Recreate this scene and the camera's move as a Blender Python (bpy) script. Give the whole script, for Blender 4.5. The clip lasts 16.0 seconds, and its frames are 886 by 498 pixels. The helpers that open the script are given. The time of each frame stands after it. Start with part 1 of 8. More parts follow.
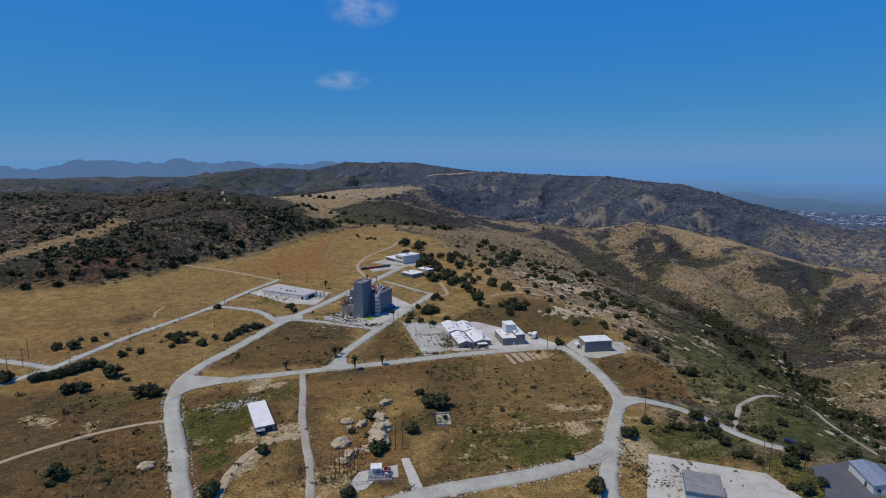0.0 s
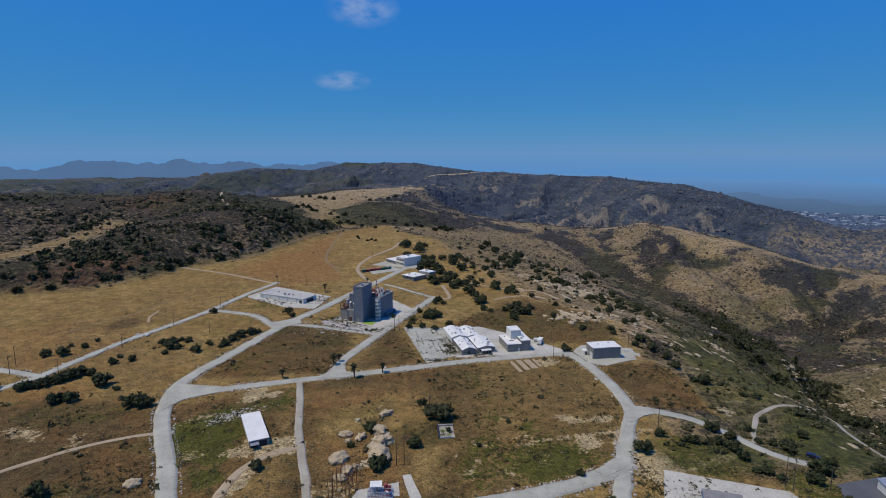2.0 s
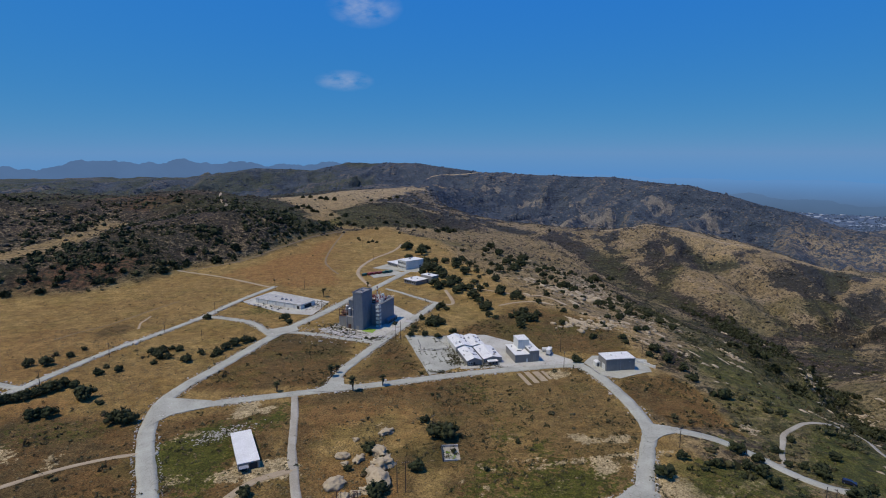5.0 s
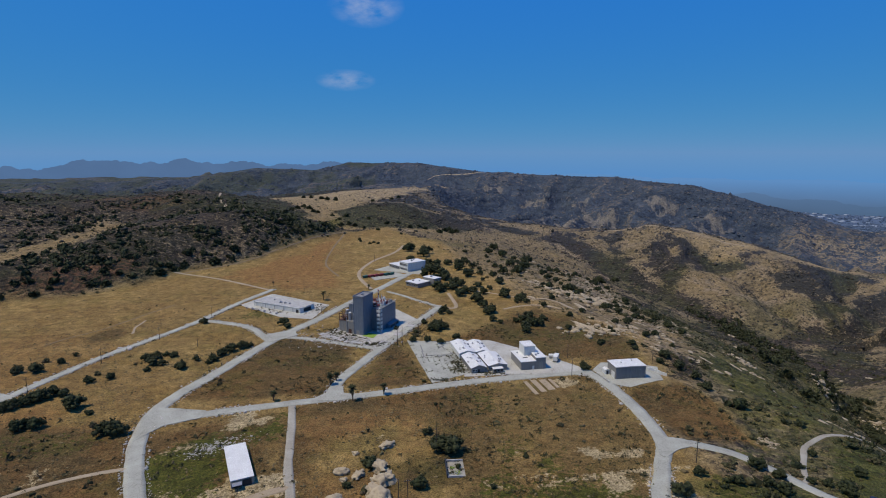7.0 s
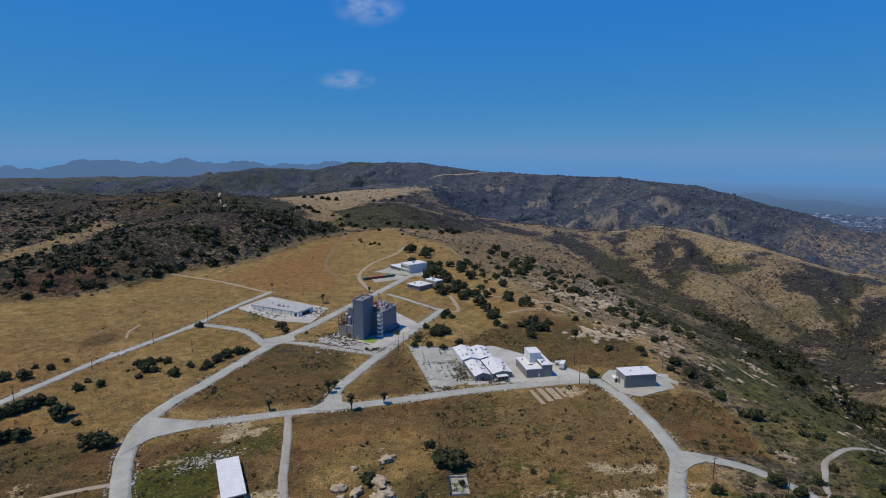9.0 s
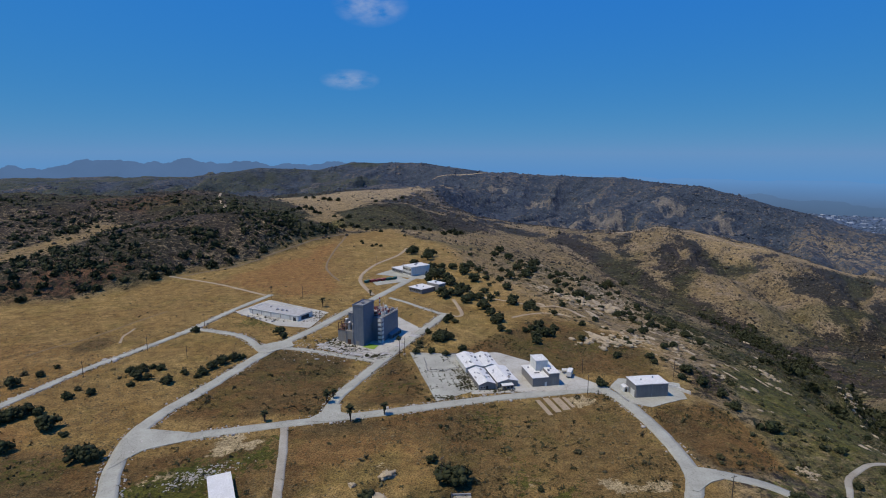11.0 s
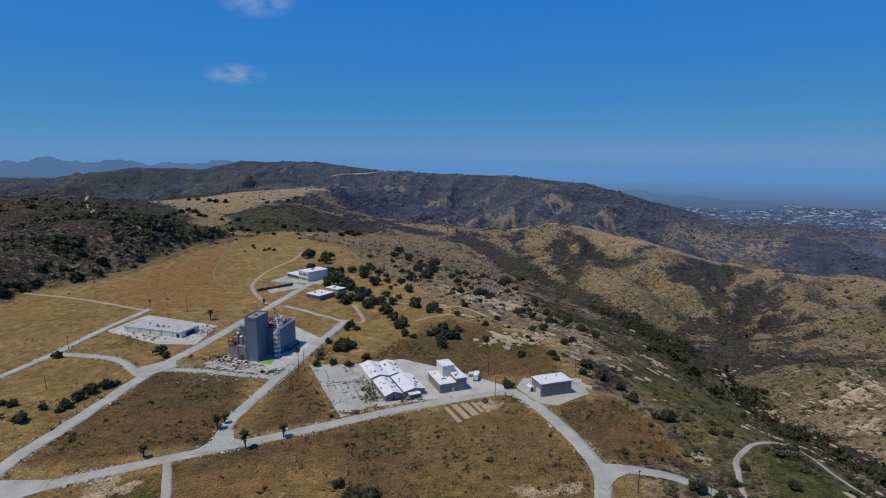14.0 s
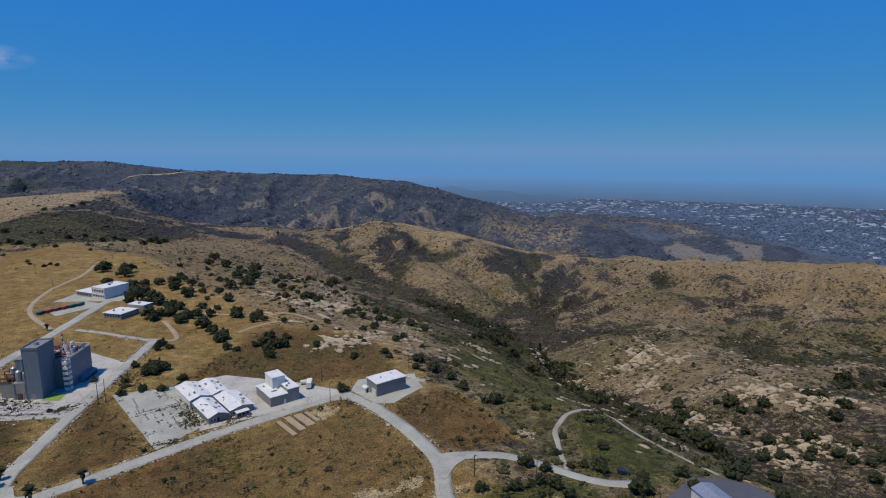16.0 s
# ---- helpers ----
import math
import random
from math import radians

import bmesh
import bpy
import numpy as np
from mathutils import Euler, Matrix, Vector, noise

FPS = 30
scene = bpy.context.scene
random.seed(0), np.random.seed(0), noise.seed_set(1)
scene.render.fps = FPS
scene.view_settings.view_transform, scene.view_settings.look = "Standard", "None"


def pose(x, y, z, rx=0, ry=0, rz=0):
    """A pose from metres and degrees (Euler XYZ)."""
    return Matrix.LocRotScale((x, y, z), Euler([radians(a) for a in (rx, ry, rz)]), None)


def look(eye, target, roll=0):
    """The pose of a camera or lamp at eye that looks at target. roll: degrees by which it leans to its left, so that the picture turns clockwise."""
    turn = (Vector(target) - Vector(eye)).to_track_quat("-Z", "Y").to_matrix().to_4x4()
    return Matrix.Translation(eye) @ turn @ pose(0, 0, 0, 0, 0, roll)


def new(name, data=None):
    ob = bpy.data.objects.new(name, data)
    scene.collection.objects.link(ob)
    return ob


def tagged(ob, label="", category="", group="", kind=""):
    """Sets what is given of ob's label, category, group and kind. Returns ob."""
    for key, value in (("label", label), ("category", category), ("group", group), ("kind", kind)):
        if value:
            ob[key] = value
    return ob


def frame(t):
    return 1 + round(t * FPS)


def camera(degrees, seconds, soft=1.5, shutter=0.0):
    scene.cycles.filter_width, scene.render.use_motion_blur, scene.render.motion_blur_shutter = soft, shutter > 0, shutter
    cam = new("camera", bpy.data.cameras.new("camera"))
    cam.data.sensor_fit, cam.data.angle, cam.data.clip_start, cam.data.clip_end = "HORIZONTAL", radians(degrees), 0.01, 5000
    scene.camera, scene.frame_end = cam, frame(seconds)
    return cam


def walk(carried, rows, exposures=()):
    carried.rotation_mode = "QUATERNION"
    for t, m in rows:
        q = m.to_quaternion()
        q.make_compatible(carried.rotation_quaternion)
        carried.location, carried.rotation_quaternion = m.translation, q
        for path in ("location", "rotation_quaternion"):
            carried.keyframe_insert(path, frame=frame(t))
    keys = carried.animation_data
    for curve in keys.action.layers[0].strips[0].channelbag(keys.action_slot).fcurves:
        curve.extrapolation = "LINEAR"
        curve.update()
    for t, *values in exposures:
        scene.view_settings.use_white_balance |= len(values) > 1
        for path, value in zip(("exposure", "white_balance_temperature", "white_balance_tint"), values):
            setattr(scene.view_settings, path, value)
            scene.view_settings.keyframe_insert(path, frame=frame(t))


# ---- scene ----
cam = camera(76.9, 16.0, soft=1.0)
PATH = [
    (0, 0.27, 1.37, 118.30, 80.18, 0.06, 1.10),
    (0.5, 0.00, 4.39, 118.08, 80.20, 0.12, 1.15),
    (1, -0.33, 7.32, 117.97, 80.20, 0.10, 1.17),
    (1.5, -0.59, 10.27, 117.86, 80.23, 0.08, 1.20),
    (2, -0.96, 13.37, 117.75, 80.22, 0.11, 1.18),
    (2.5, -1.22, 16.38, 117.66, 80.25, 0.06, 1.22),
    (3, -1.61, 19.28, 117.67, 80.24, 0.07, 1.23),
    (3.5, -1.79, 22.19, 117.60, 80.25, 0.08, 1.28),
    (4, -1.98, 25.16, 117.57, 80.24, 0.05, 1.32),
    (6.5, -3.56, 39.42, 117.30, 80.26, 0.05, 1.49),
    (7, -3.82, 42.24, 117.38, 80.22, 0.04, 1.54),
    (7.5, -4.11, 45.10, 117.34, 80.20, 0.03, 1.57),
    (8, -4.28, 47.81, 117.26, 80.22, 0.03, 1.63),
    (8.5, -4.54, 50.56, 117.18, 80.24, -0.00, 1.66),
    (9, -4.86, 53.27, 117.26, 80.20, -0.03, 1.69),
    (11.5, -5.66, 66.95, 117.13, 80.23, -0.05, 1.98),
    (12, -6.00, 69.50, 117.22, 80.21, -0.06, 1.96),
    (12.5, -6.25, 71.58, 117.29, 80.22, -0.04, 0.73),
    (13, -6.53, 73.22, 117.47, 80.21, -0.06, -1.64),
    (13.5, -6.76, 74.67, 117.81, 80.14, -0.10, -4.76),
    (14, -6.92, 75.92, 118.15, 80.09, -0.16, -8.64),
    (14.5, -7.06, 77.02, 118.46, 80.02, -0.20, -12.96),
    (15, -7.18, 77.78, 118.62, 80.02, -0.25, -17.34),
    (15.5, -7.31, 78.59, 118.65, 80.01, -0.34, -22.08),
    (16, -7.48, 79.62, 118.37, 80.00, -0.26, -26.77),
]
walk(cam, [(t, pose(x, y, z, rx, ry, rz)) for t, x, y, z, rx, ry, rz in PATH])

# ---- world, sun, exposure ----
SUN_EL, SUN_AZ = 66.0, -104.0          # degrees up; degrees from +y towards +x
scene.view_settings.exposure = 0.0
world = bpy.data.worlds.new("world")
scene.world = world
world.use_nodes = True
wn, wl = world.node_tree.nodes, world.node_tree.links
wn.clear()
w_out = wn.new("ShaderNodeOutputWorld")
w_bg = wn.new("ShaderNodeBackground")
w_sky = wn.new("ShaderNodeTexSky")
w_sky.sky_type = "NISHITA"
w_sky.sun_disc = False
w_sky.sun_elevation = radians(SUN_EL)
w_sky.sun_rotation = radians(SUN_AZ)
w_sky.altitude = 600
w_sky.air_density = 0.6
w_sky.dust_density = 0.0
w_sky.ozone_density = 8.0
w_bg.inputs["Strength"].default_value = 0.1
w_split = wn.new("ShaderNodeSeparateColor")
w_join = wn.new("ShaderNodeCombineColor")
wl.new(w_sky.outputs[0], w_split.inputs[0])
for band, (power, gain, most) in enumerate(((0.9, 0.285, 9.0), (0.32, 1.565, 2.9), (-0.12, 6.7, 9.0))):      # a deep, clear blue
    w_pow, w_mul = wn.new("ShaderNodeMath"), wn.new("ShaderNodeMath")
    w_pow.operation, w_mul.operation = "POWER", "MULTIPLY"
    w_pow.inputs[1].default_value, w_mul.inputs[1].default_value = power, gain
    wl.new(w_split.outputs[band], w_pow.inputs[0])
    wl.new(w_pow.outputs[0], w_mul.inputs[0])
    w_cap = wn.new("ShaderNodeMath")                # haze keeps the sky from brightening all the way down
    w_cap.operation = "SMOOTH_MIN"
    w_cap.inputs[1].default_value, w_cap.inputs[2].default_value = most, 0.5
    wl.new(w_mul.outputs[0], w_cap.inputs[0])
    wl.new(w_cap.outputs[0], w_join.inputs[band])
wl.new(w_join.outputs[0], w_bg.inputs["Color"])
wl.new(w_bg.outputs[0], w_out.inputs["Surface"])

sun_data = bpy.data.lights.new("sun", "SUN")
sun_data.energy = 3.35
sun_data.angle = radians(0.53)
sun_data.color = (1.0, 0.90, 0.74)
sun = new("sun", sun_data)
_e, _a = radians(SUN_EL), radians(SUN_AZ)
sun.matrix_world = look((0, 0, 400), Vector((0, 0, 400)) - Vector((math.sin(_a) * math.cos(_e), math.cos(_a) * math.cos(_e), math.sin(_e))))

# ---- materials ----
def nodes_of(name):
    m = bpy.data.materials.new(name)
    m.use_nodes = True
    nt = m.node_tree
    b = nt.nodes["Principled BSDF"]
    return m, nt, b


def noise_node(nt, scale, detail=4.0, rough=0.6, vec=None, kind="ShaderNodeTexNoise"):
    n = nt.nodes.new(kind)
    n.inputs["Scale"].default_value = scale
    if kind == "ShaderNodeTexNoise":
        n.inputs["Detail"].default_value = detail
        n.inputs["Roughness"].default_value = rough
    if vec is None:
        g = nt.nodes.new("ShaderNodeTexCoord")
        vec = g.outputs["Object"]
    nt.links.new(vec, n.inputs["Vector"])
    return n


def ramp(nt, fac, lo, hi, a=(0, 0, 0, 1), b=(1, 1, 1, 1)):
    r = nt.nodes.new("ShaderNodeValToRGB")
    r.color_ramp.elements[0].position, r.color_ramp.elements[1].position = lo, hi
    r.color_ramp.elements[0].color, r.color_ramp.elements[1].color = a, b
    nt.links.new(fac, r.inputs["Fac"])
    return r.outputs["Color"]


def mix(nt, fac, a, b, mode="MIX"):
    n = nt.nodes.new("ShaderNodeMix")
    n.data_type, n.blend_type = "RGBA", mode
    for val, sock in ((fac, n.inputs["Factor"]), (a, n.inputs["A"]), (b, n.inputs["B"])):
        if isinstance(val, bpy.types.NodeSocket):
            nt.links.new(val, sock)
        elif isinstance(val, (int, float)):
            sock.default_value = val
        else:
            sock.default_value = (*val[:3], 1)
    return [o for o in n.outputs if o.type == "RGBA"][0]


def calc(nt, op, a, b=0.0):
    n = nt.nodes.new("ShaderNodeMath")
    n.operation = op
    n.use_clamp = op in ("ADD", "MULTIPLY", "SUBTRACT")
    for val, sock in ((a, n.inputs[0]), (b, n.inputs[1])):
        if isinstance(val, bpy.types.NodeSocket):
            nt.links.new(val, sock)
        else:
            sock.default_value = val
    return n.outputs[0]


def attr(nt, name):
    n = nt.nodes.new("ShaderNodeAttribute")
    n.attribute_name = name
    return n.outputs["Fac"]


def bump(nt, bsdf, height, strength, dist):
    n = nt.nodes.new("ShaderNodeBump")
    n.inputs["Strength"].default_value = strength
    n.inputs["Distance"].default_value = dist
    nt.links.new(height, n.inputs["Height"])
    nt.links.new(n.outputs[0], bsdf.inputs["Normal"])


def surface(name, col, col2=None, scale=0.5, rough=0.8, metal=0.0, bump_d=0.0, fine=None, spot=None):
    """A worn surface: two colours over two scales of noise, with optional darker spots."""
    m, nt, b = nodes_of(name)
    col2 = col2 or tuple(c * 0.75 for c in col)
    big = noise_node(nt, scale, 5, 0.65)
    small = noise_node(nt, fine or scale * 9, 4, 0.7)
    c = mix(nt, ramp(nt, big.outputs["Fac"], 0.35, 0.65), col, col2)
    c = mix(nt, ramp(nt, small.outputs["Fac"], 0.35, 0.7), c, mix(nt, 0.6, c, (0.0, 0.0, 0.0)) if spot is None else spot)
    nt.links.new(c, b.inputs["Base Color"])
    b.inputs["Roughness"].default_value = rough
    b.inputs["Metallic"].default_value = metal
    if bump_d:
        bump(nt, b, small.outputs["Fac"], 0.6, bump_d)
    return m

# ---- terrain: crest and valley lines of the land, joined by a smooth surface ----
MESA = [(-460, -60), (-440, 400), (-372, 462), (-318, 490), (-295, 530), (-278, 580), (-245, 625), (-222, 700), (-200, 770), (-172, 868), (-119, 929), (-31, 783),
        (4, 630), (59, 466), (104, 399), (108, 340), (98, 295), (86, 262), (85, 235), (111, 206), (142, 196), (177, 192), (175, -60)]
CRESTS = dict(
    west_hill=[(-194, 914, -1), (-244, 914, 12), (-310, 923, 32), (-385, 953, 46), (-450, 967, 56), (-515, 967, 46), (-550, 887, 46), (-580, 806, 53), (-589, 736, 55)],
    west_spur=[(-204, 859, 11), (-254, 779, 31), (-304, 733, 40), (-344, 693, 38), (-388, 648, 32), (-395, 583, 26), (-403, 498, 22), (-432, 437, 16)],
    west_back=[(-1006, 1033, 46), (-841, 1045, 39), (-751, 1050, 36), (-666, 1051, 35)],
    far_range=[(-1714, 2139, -6), (-1384, 2251, 2), (-1109, 2293, 10), (-864, 2395, 53), (-624, 2472, 43), (-499, 2602, 71), (-213, 2539, 74), (-31, 2350, 57),
               (186, 2241, 30), (392, 2162, 27), (514, 2082, 30), (645, 1992, 17), (761, 1892, 9), (888, 1782, -29), (1019, 1707, -67), (1100, 1652, -96), (1196, 1562, -119), (1327, 1402, -152)],
    range_spurs=[(491, 1881, -28), (511, 1961, -10)],
    range_spur_b=[(32, 2045, -7), (10, 2200, 28)],
    range_spur_c=[(763, 1722, -56), (757, 1822, -21)],
    range_spur_d=[(263, 1951, -44), (282, 2081, -9)],
    saddle=[(-165, 950, 6), (-225, 1020, 9), (-280, 1100, 13), (-320, 1180, 17)],
    plateau=[(-384, 1239, 20), (-328, 1307, 21), (-272, 1422, 25), (-174, 1538, 23), (-56, 1647, 18)],
    plateau_edge=[(-269, 1120, 11), (-211, 1230, 14), (-128, 1372, 13), (-70, 1500, 12)],
    foothill_a=[(1225, 2022, -168), (1698, 2172, -172), (1784, 1963, -173), (1825, 1629, -165), (1733, 1426, -170)],
    foothill_b=[(961, 1537, -149), (1132, 1473, -140), (1259, 1358, -145), (1330, 1174, -150)],
    foothill_c=[(1542, 1179, -150), (1574, 1040, -160)],
    green_hill=[(-194, 1024, 12), (-155, 1084, 21), (-115, 1150, 15), (-74, 1080, -1)],
    east_rim=[(-63, 1000, -10), (-39, 1095, -20), (37, 1110, -34), (106, 1265, -39), (156, 1266, -39), (227, 1246, -47), (312, 1216, -46), (392, 1181, -30), (463, 1151, -39),
              (542, 1090, -58), (647, 1065, -85), (718, 1035, -100), (803, 895, -96), (864, 750, -78), (894, 615, -61), (904, 491, -41), (899, 301, -28)],
    rim_shoulder=[(-13, 900, -17), (68, 900, -30), (103, 800, -32), (119, 680, -25), (118, 560, -17), (130, 480, -14), (150, 430, -13), (158, 385, -11)],
    spur_a=[(297, 1191, -51), (348, 1061, -70), (399, 961, -79), (429, 860, -98)],
    spur_b=[(557, 1060, -66), (558, 920, -94), (519, 809, -114)],
    spur_c=[(718, 980, -99), (689, 800, -105), (639, 689, -107), (590, 639, -109)],
    spur_d=[(285, 470, -60), (380, 475, -65), (375, 370, -53), (362, 290, -42), (360, 200, -36), (370, 60, -30)],
    spur_e=[(859, 640, -70), (759, 540, -85), (679, 559, -92)],
    east_bench=[(100, 250, -1), (125, 240, -4), (142, 222, -3), (150, 268, -6), (165, 281, -7), (171, 255, -7), (170, 230, -6), (182, 200, -6), (195, 130, -4), (200, 40, 0)],
)
VALLEYS = dict(
    canyon=[(212, 1186, -60), (273, 1031, -85), (319, 900, -104), (360, 790, -115), (370, 700, -114), (326, 585, -106), (301, 450, -90), (283, 345, -68), (263, 275, -49), (248, 225, -41), (240, 100, -34)],
    east_canyon=[(470, 860, -126), (559, 729, -123), (600, 559, -99), (560, 389, -75), (585, 299, -64), (600, 150, -51)],
    join=[(370, 700, -115), (420, 780, -120), (470, 860, -127)],
    gully_a=[(454, 1021, -97), (469, 931, -116), (470, 860, -127)],
    gully_b=[(638, 930, -112), (599, 820, -123), (559, 729, -123)],
    far_canyon=[(-25, 1560, -76), (140, 1641, -90), (306, 1661, -105), (441, 1586, -99), (640, 1511, -101), (811, 1426, -119), (997, 1301, -156), (1248, 1151, -187)],
    behind_saddle=[(-608, 1497, -22), (-510, 1897, -22), (-310, 2099, -10)],
    west_grass=[(-444, 758, 19), (-449, 687, 20), (-463, 627, 19), (-483, 557, 13), (-523, 477, 7)],
    west_far=[(-1109, 1493, -27), (-809, 1595, -24), (-1409, 1391, -30)],
    foot_valley=[(758, 1370, -132), (912, 1201, -150), (1061, 1060, -160), (1204, 964, -165)],
    basin_edge=[(1497, 1367, -196), (1298, 1051, -166), (1249, 801, -150), (1199, 501, -124), (1150, 152, -103), (1499, 601, -186), (1450, 202, -169)],
)


def segment_distance(px_, py_, a, b):
    ax, ay, bx, by = a[0], a[1], b[0], b[1]
    dx, dy = bx - ax, by - ay
    u = np.clip(((px_ - ax) * dx + (py_ - ay) * dy) / (dx * dx + dy * dy + 1e-9), 0, 1)
    return np.hypot(px_ - ax - u * dx, py_ - ay - u * dy)


def line_distance(px_, py_, line):
    d = np.full(np.shape(px_), 1e9)
    for a, b in zip(line[:-1], line[1:]):
        d = np.minimum(d, segment_distance(px_, py_, a, b))
    return d


def inside(px_, py_, poly):
    """Signed distance to a polygon, positive inside."""
    hit = np.zeros(np.shape(px_), bool)
    for (x0, y0), (x1, y1) in zip(poly, poly[1:] + poly[:1]):
        cross = ((y0 > py_) != (y1 > py_)) & (px_ < (x1 - x0) * (py_ - y0) / (y1 - y0 + 1e-12) + x0)
        hit ^= cross
    d = line_distance(px_, py_, poly + poly[:1])
    return np.where(hit, d, -d)


def smooth(lo, hi, v):
    u = np.clip((v - lo) / (hi - lo), 0, 1)
    return u * u * (3 - 2 * u)


def lattice(ix, iy, seed):
    h = (ix.astype(np.int64) * 374761393 + iy.astype(np.int64) * 668265263 + seed * 974634777) & 0x7FFFFFFF
    h = ((h ^ (h >> 13)) * 1274126177) & 0x7FFFFFFF
    return ((h ^ (h >> 16)) & 0xFFFF) / 65535.0


def value_noise(x, y, seed):
    ix, iy = np.floor(x), np.floor(y)
    fx, fy = x - ix, y - iy
    fx, fy = fx * fx * fx * (fx * (fx * 6 - 15) + 10), fy * fy * fy * (fy * (fy * 6 - 15) + 10)
    a, b = lattice(ix, iy, seed), lattice(ix + 1, iy, seed)
    c, d = lattice(ix, iy + 1, seed), lattice(ix + 1, iy + 1, seed)
    return (a + (b - a) * fx) * (1 - fy) + (c + (d - c) * fx) * fy


def fbm(x, y, size, octaves=4, seed=1, gain=0.5):
    """Fractal noise about 0, in -1..1, with its largest lumps that many metres wide."""
    total, amp, norm = 0.0, 1.0, 0.0
    cs, sn = math.cos(0.6), math.sin(0.6)
    x, y = np.asarray(x, float) / size, np.asarray(y, float) / size
    for k in range(octaves):
        total = total + amp * (value_noise(x + 17.3 * k, y - 9.1 * k, seed + k) * 2 - 1)
        norm += amp
        x, y = (x * cs - y * sn) * 2.03, (x * sn + y * cs) * 2.03
        amp *= gain
    return total / norm


def ridged(x, y, size, octaves=4, seed=1):
    total, amp, norm = 0.0, 1.0, 0.0
    cs, sn = math.cos(0.7), math.sin(0.7)
    x, y = np.asarray(x, float) / size, np.asarray(y, float) / size
    for k in range(octaves):
        total = total + amp * (1 - 2 * np.abs(value_noise(x + 5.7 * k, y + 3.3 * k, seed + k) * 2 - 1))
        norm += amp
        x, y = (x * cs - y * sn) * 2.1, (x * sn + y * cs) * 2.1
        amp *= 0.5
    return total / norm


def dense(line, step):
    out = []
    for a, b in zip(line[:-1], line[1:]):
        n = max(1, int(math.dist(a[:2], b[:2]) / step))
        out += [tuple(a[i] + (b[i] - a[i]) * k / n for i in range(3)) for k in range(n)]
    return out + [line[-1]]


ANCHORS = []
for line in list(CRESTS.values()) + list(VALLEYS.values()):
    ANCHORS += dense(line, 55)
for gx in range(-500, 180, 70):
    for gy in range(-60, 960, 70):
        if float(inside(np.array(gx * 1.0), np.array(gy * 1.0), MESA)) > 12:
            ANCHORS.append((gx, gy, 0.0))
for k in range(0, 360, 12):          # the wide land around
    far = (4800 * math.cos(radians(k)), 4800 * math.sin(radians(k)))
    ANCHORS.append((*far, -240 if -45 < (k if k < 180 else k - 360) < 75 else -60))
for gx, gy, gz in ((2200, 1200, -240), (2500, 2500, -240), (1500, 2300, -225), (1200, 2000, -180), (600, 2700, -120), (0, 3200, -60), (1500, 3500, -235), (-900, 3200, -60), (-2000, 3000, -60),
                   (-2500, 1500, -40), (-1800, 500, 0), (-900, 500, 20), (-800, 0, 10), (-300, -400, 0), (300, -400, 0), (700, -200, -60), (2000, 0, -240), (3000, 1000, -240)):
    ANCHORS.append((gx, gy, gz))
ANCHORS = np.array(ANCHORS, float)
_r = np.hypot(ANCHORS[:, None, 0] - ANCHORS[None, :, 0], ANCHORS[:, None, 1] - ANCHORS[None, :, 1])
_n = len(ANCHORS)
_sys = np.zeros((_n + 1, _n + 1))
_sys[:_n, :_n] = -np.sqrt(_r ** 2 + 12 ** 2) + np.eye(_n) * -1.5
_sys[:_n, _n] = _sys[_n, :_n] = 1
WEIGHTS = np.linalg.lstsq(_sys, np.r_[ANCHORS[:, 2], 0], rcond=None)[0]


def broad(x, y):
    x, y = np.atleast_1d(np.asarray(x, float)), np.atleast_1d(np.asarray(y, float))
    out = np.empty(x.shape).ravel()
    xs, ys = x.ravel(), y.ravel()
    for k in range(0, len(xs), 20000):
        d = np.sqrt((xs[k:k + 20000, None] - ANCHORS[None, :, 0]) ** 2 + (ys[k:k + 20000, None] - ANCHORS[None, :, 1]) ** 2 + 144)
        out[k:k + 20000] = -d @ WEIGHTS[:_n] + WEIGHTS[_n]
    return out.reshape(x.shape)


def along(px_, py_, line):
    """Distance to a line and the length run along it, for relief that hangs from a crest."""
    best, run = np.full(np.shape(px_), 1e9), np.zeros(np.shape(px_))
    done = 0.0
    for a, b in zip(line[:-1], line[1:]):
        dx, dy = b[0] - a[0], b[1] - a[1]
        ln = math.hypot(dx, dy)
        u = ((px_ - a[0]) * dx + (py_ - a[1]) * dy) / ln ** 2
        d = np.hypot(px_ - a[0] - np.clip(u, 0, 1) * dx, py_ - a[1] - np.clip(u, 0, 1) * dy)
        near = d < best
        best, run = np.where(near, d, best), np.where(near, done + np.clip(u, -0.3, 1.3) * ln, run)
        done += ln
    return best, run


def ribs(x, y, line, size, seed, reach):
    """Spurs (towards 1) and gullies (towards -1) that run down from a crest line, with how much they count."""
    d, run = along(x, y, line)
    d2 = d + 40 * fbm(x, y, 220, 2, seed + 7)
    run = run + 0.30 * d * fbm(x, y, 420, 2, seed + 9) + 26 * fbm(x, y, 110, 3, seed + 5)
    n = ridged(run, d2 * 0.22, size, 3, seed)
    return n, smooth(0, 0.45 * reach, d) * smooth(1.7 * reach, 0.9 * reach, d)


FORMS = list(CRESTS.values()) + [VALLEYS[k] for k in ("canyon", "east_canyon", "west_grass", "foot_valley")]


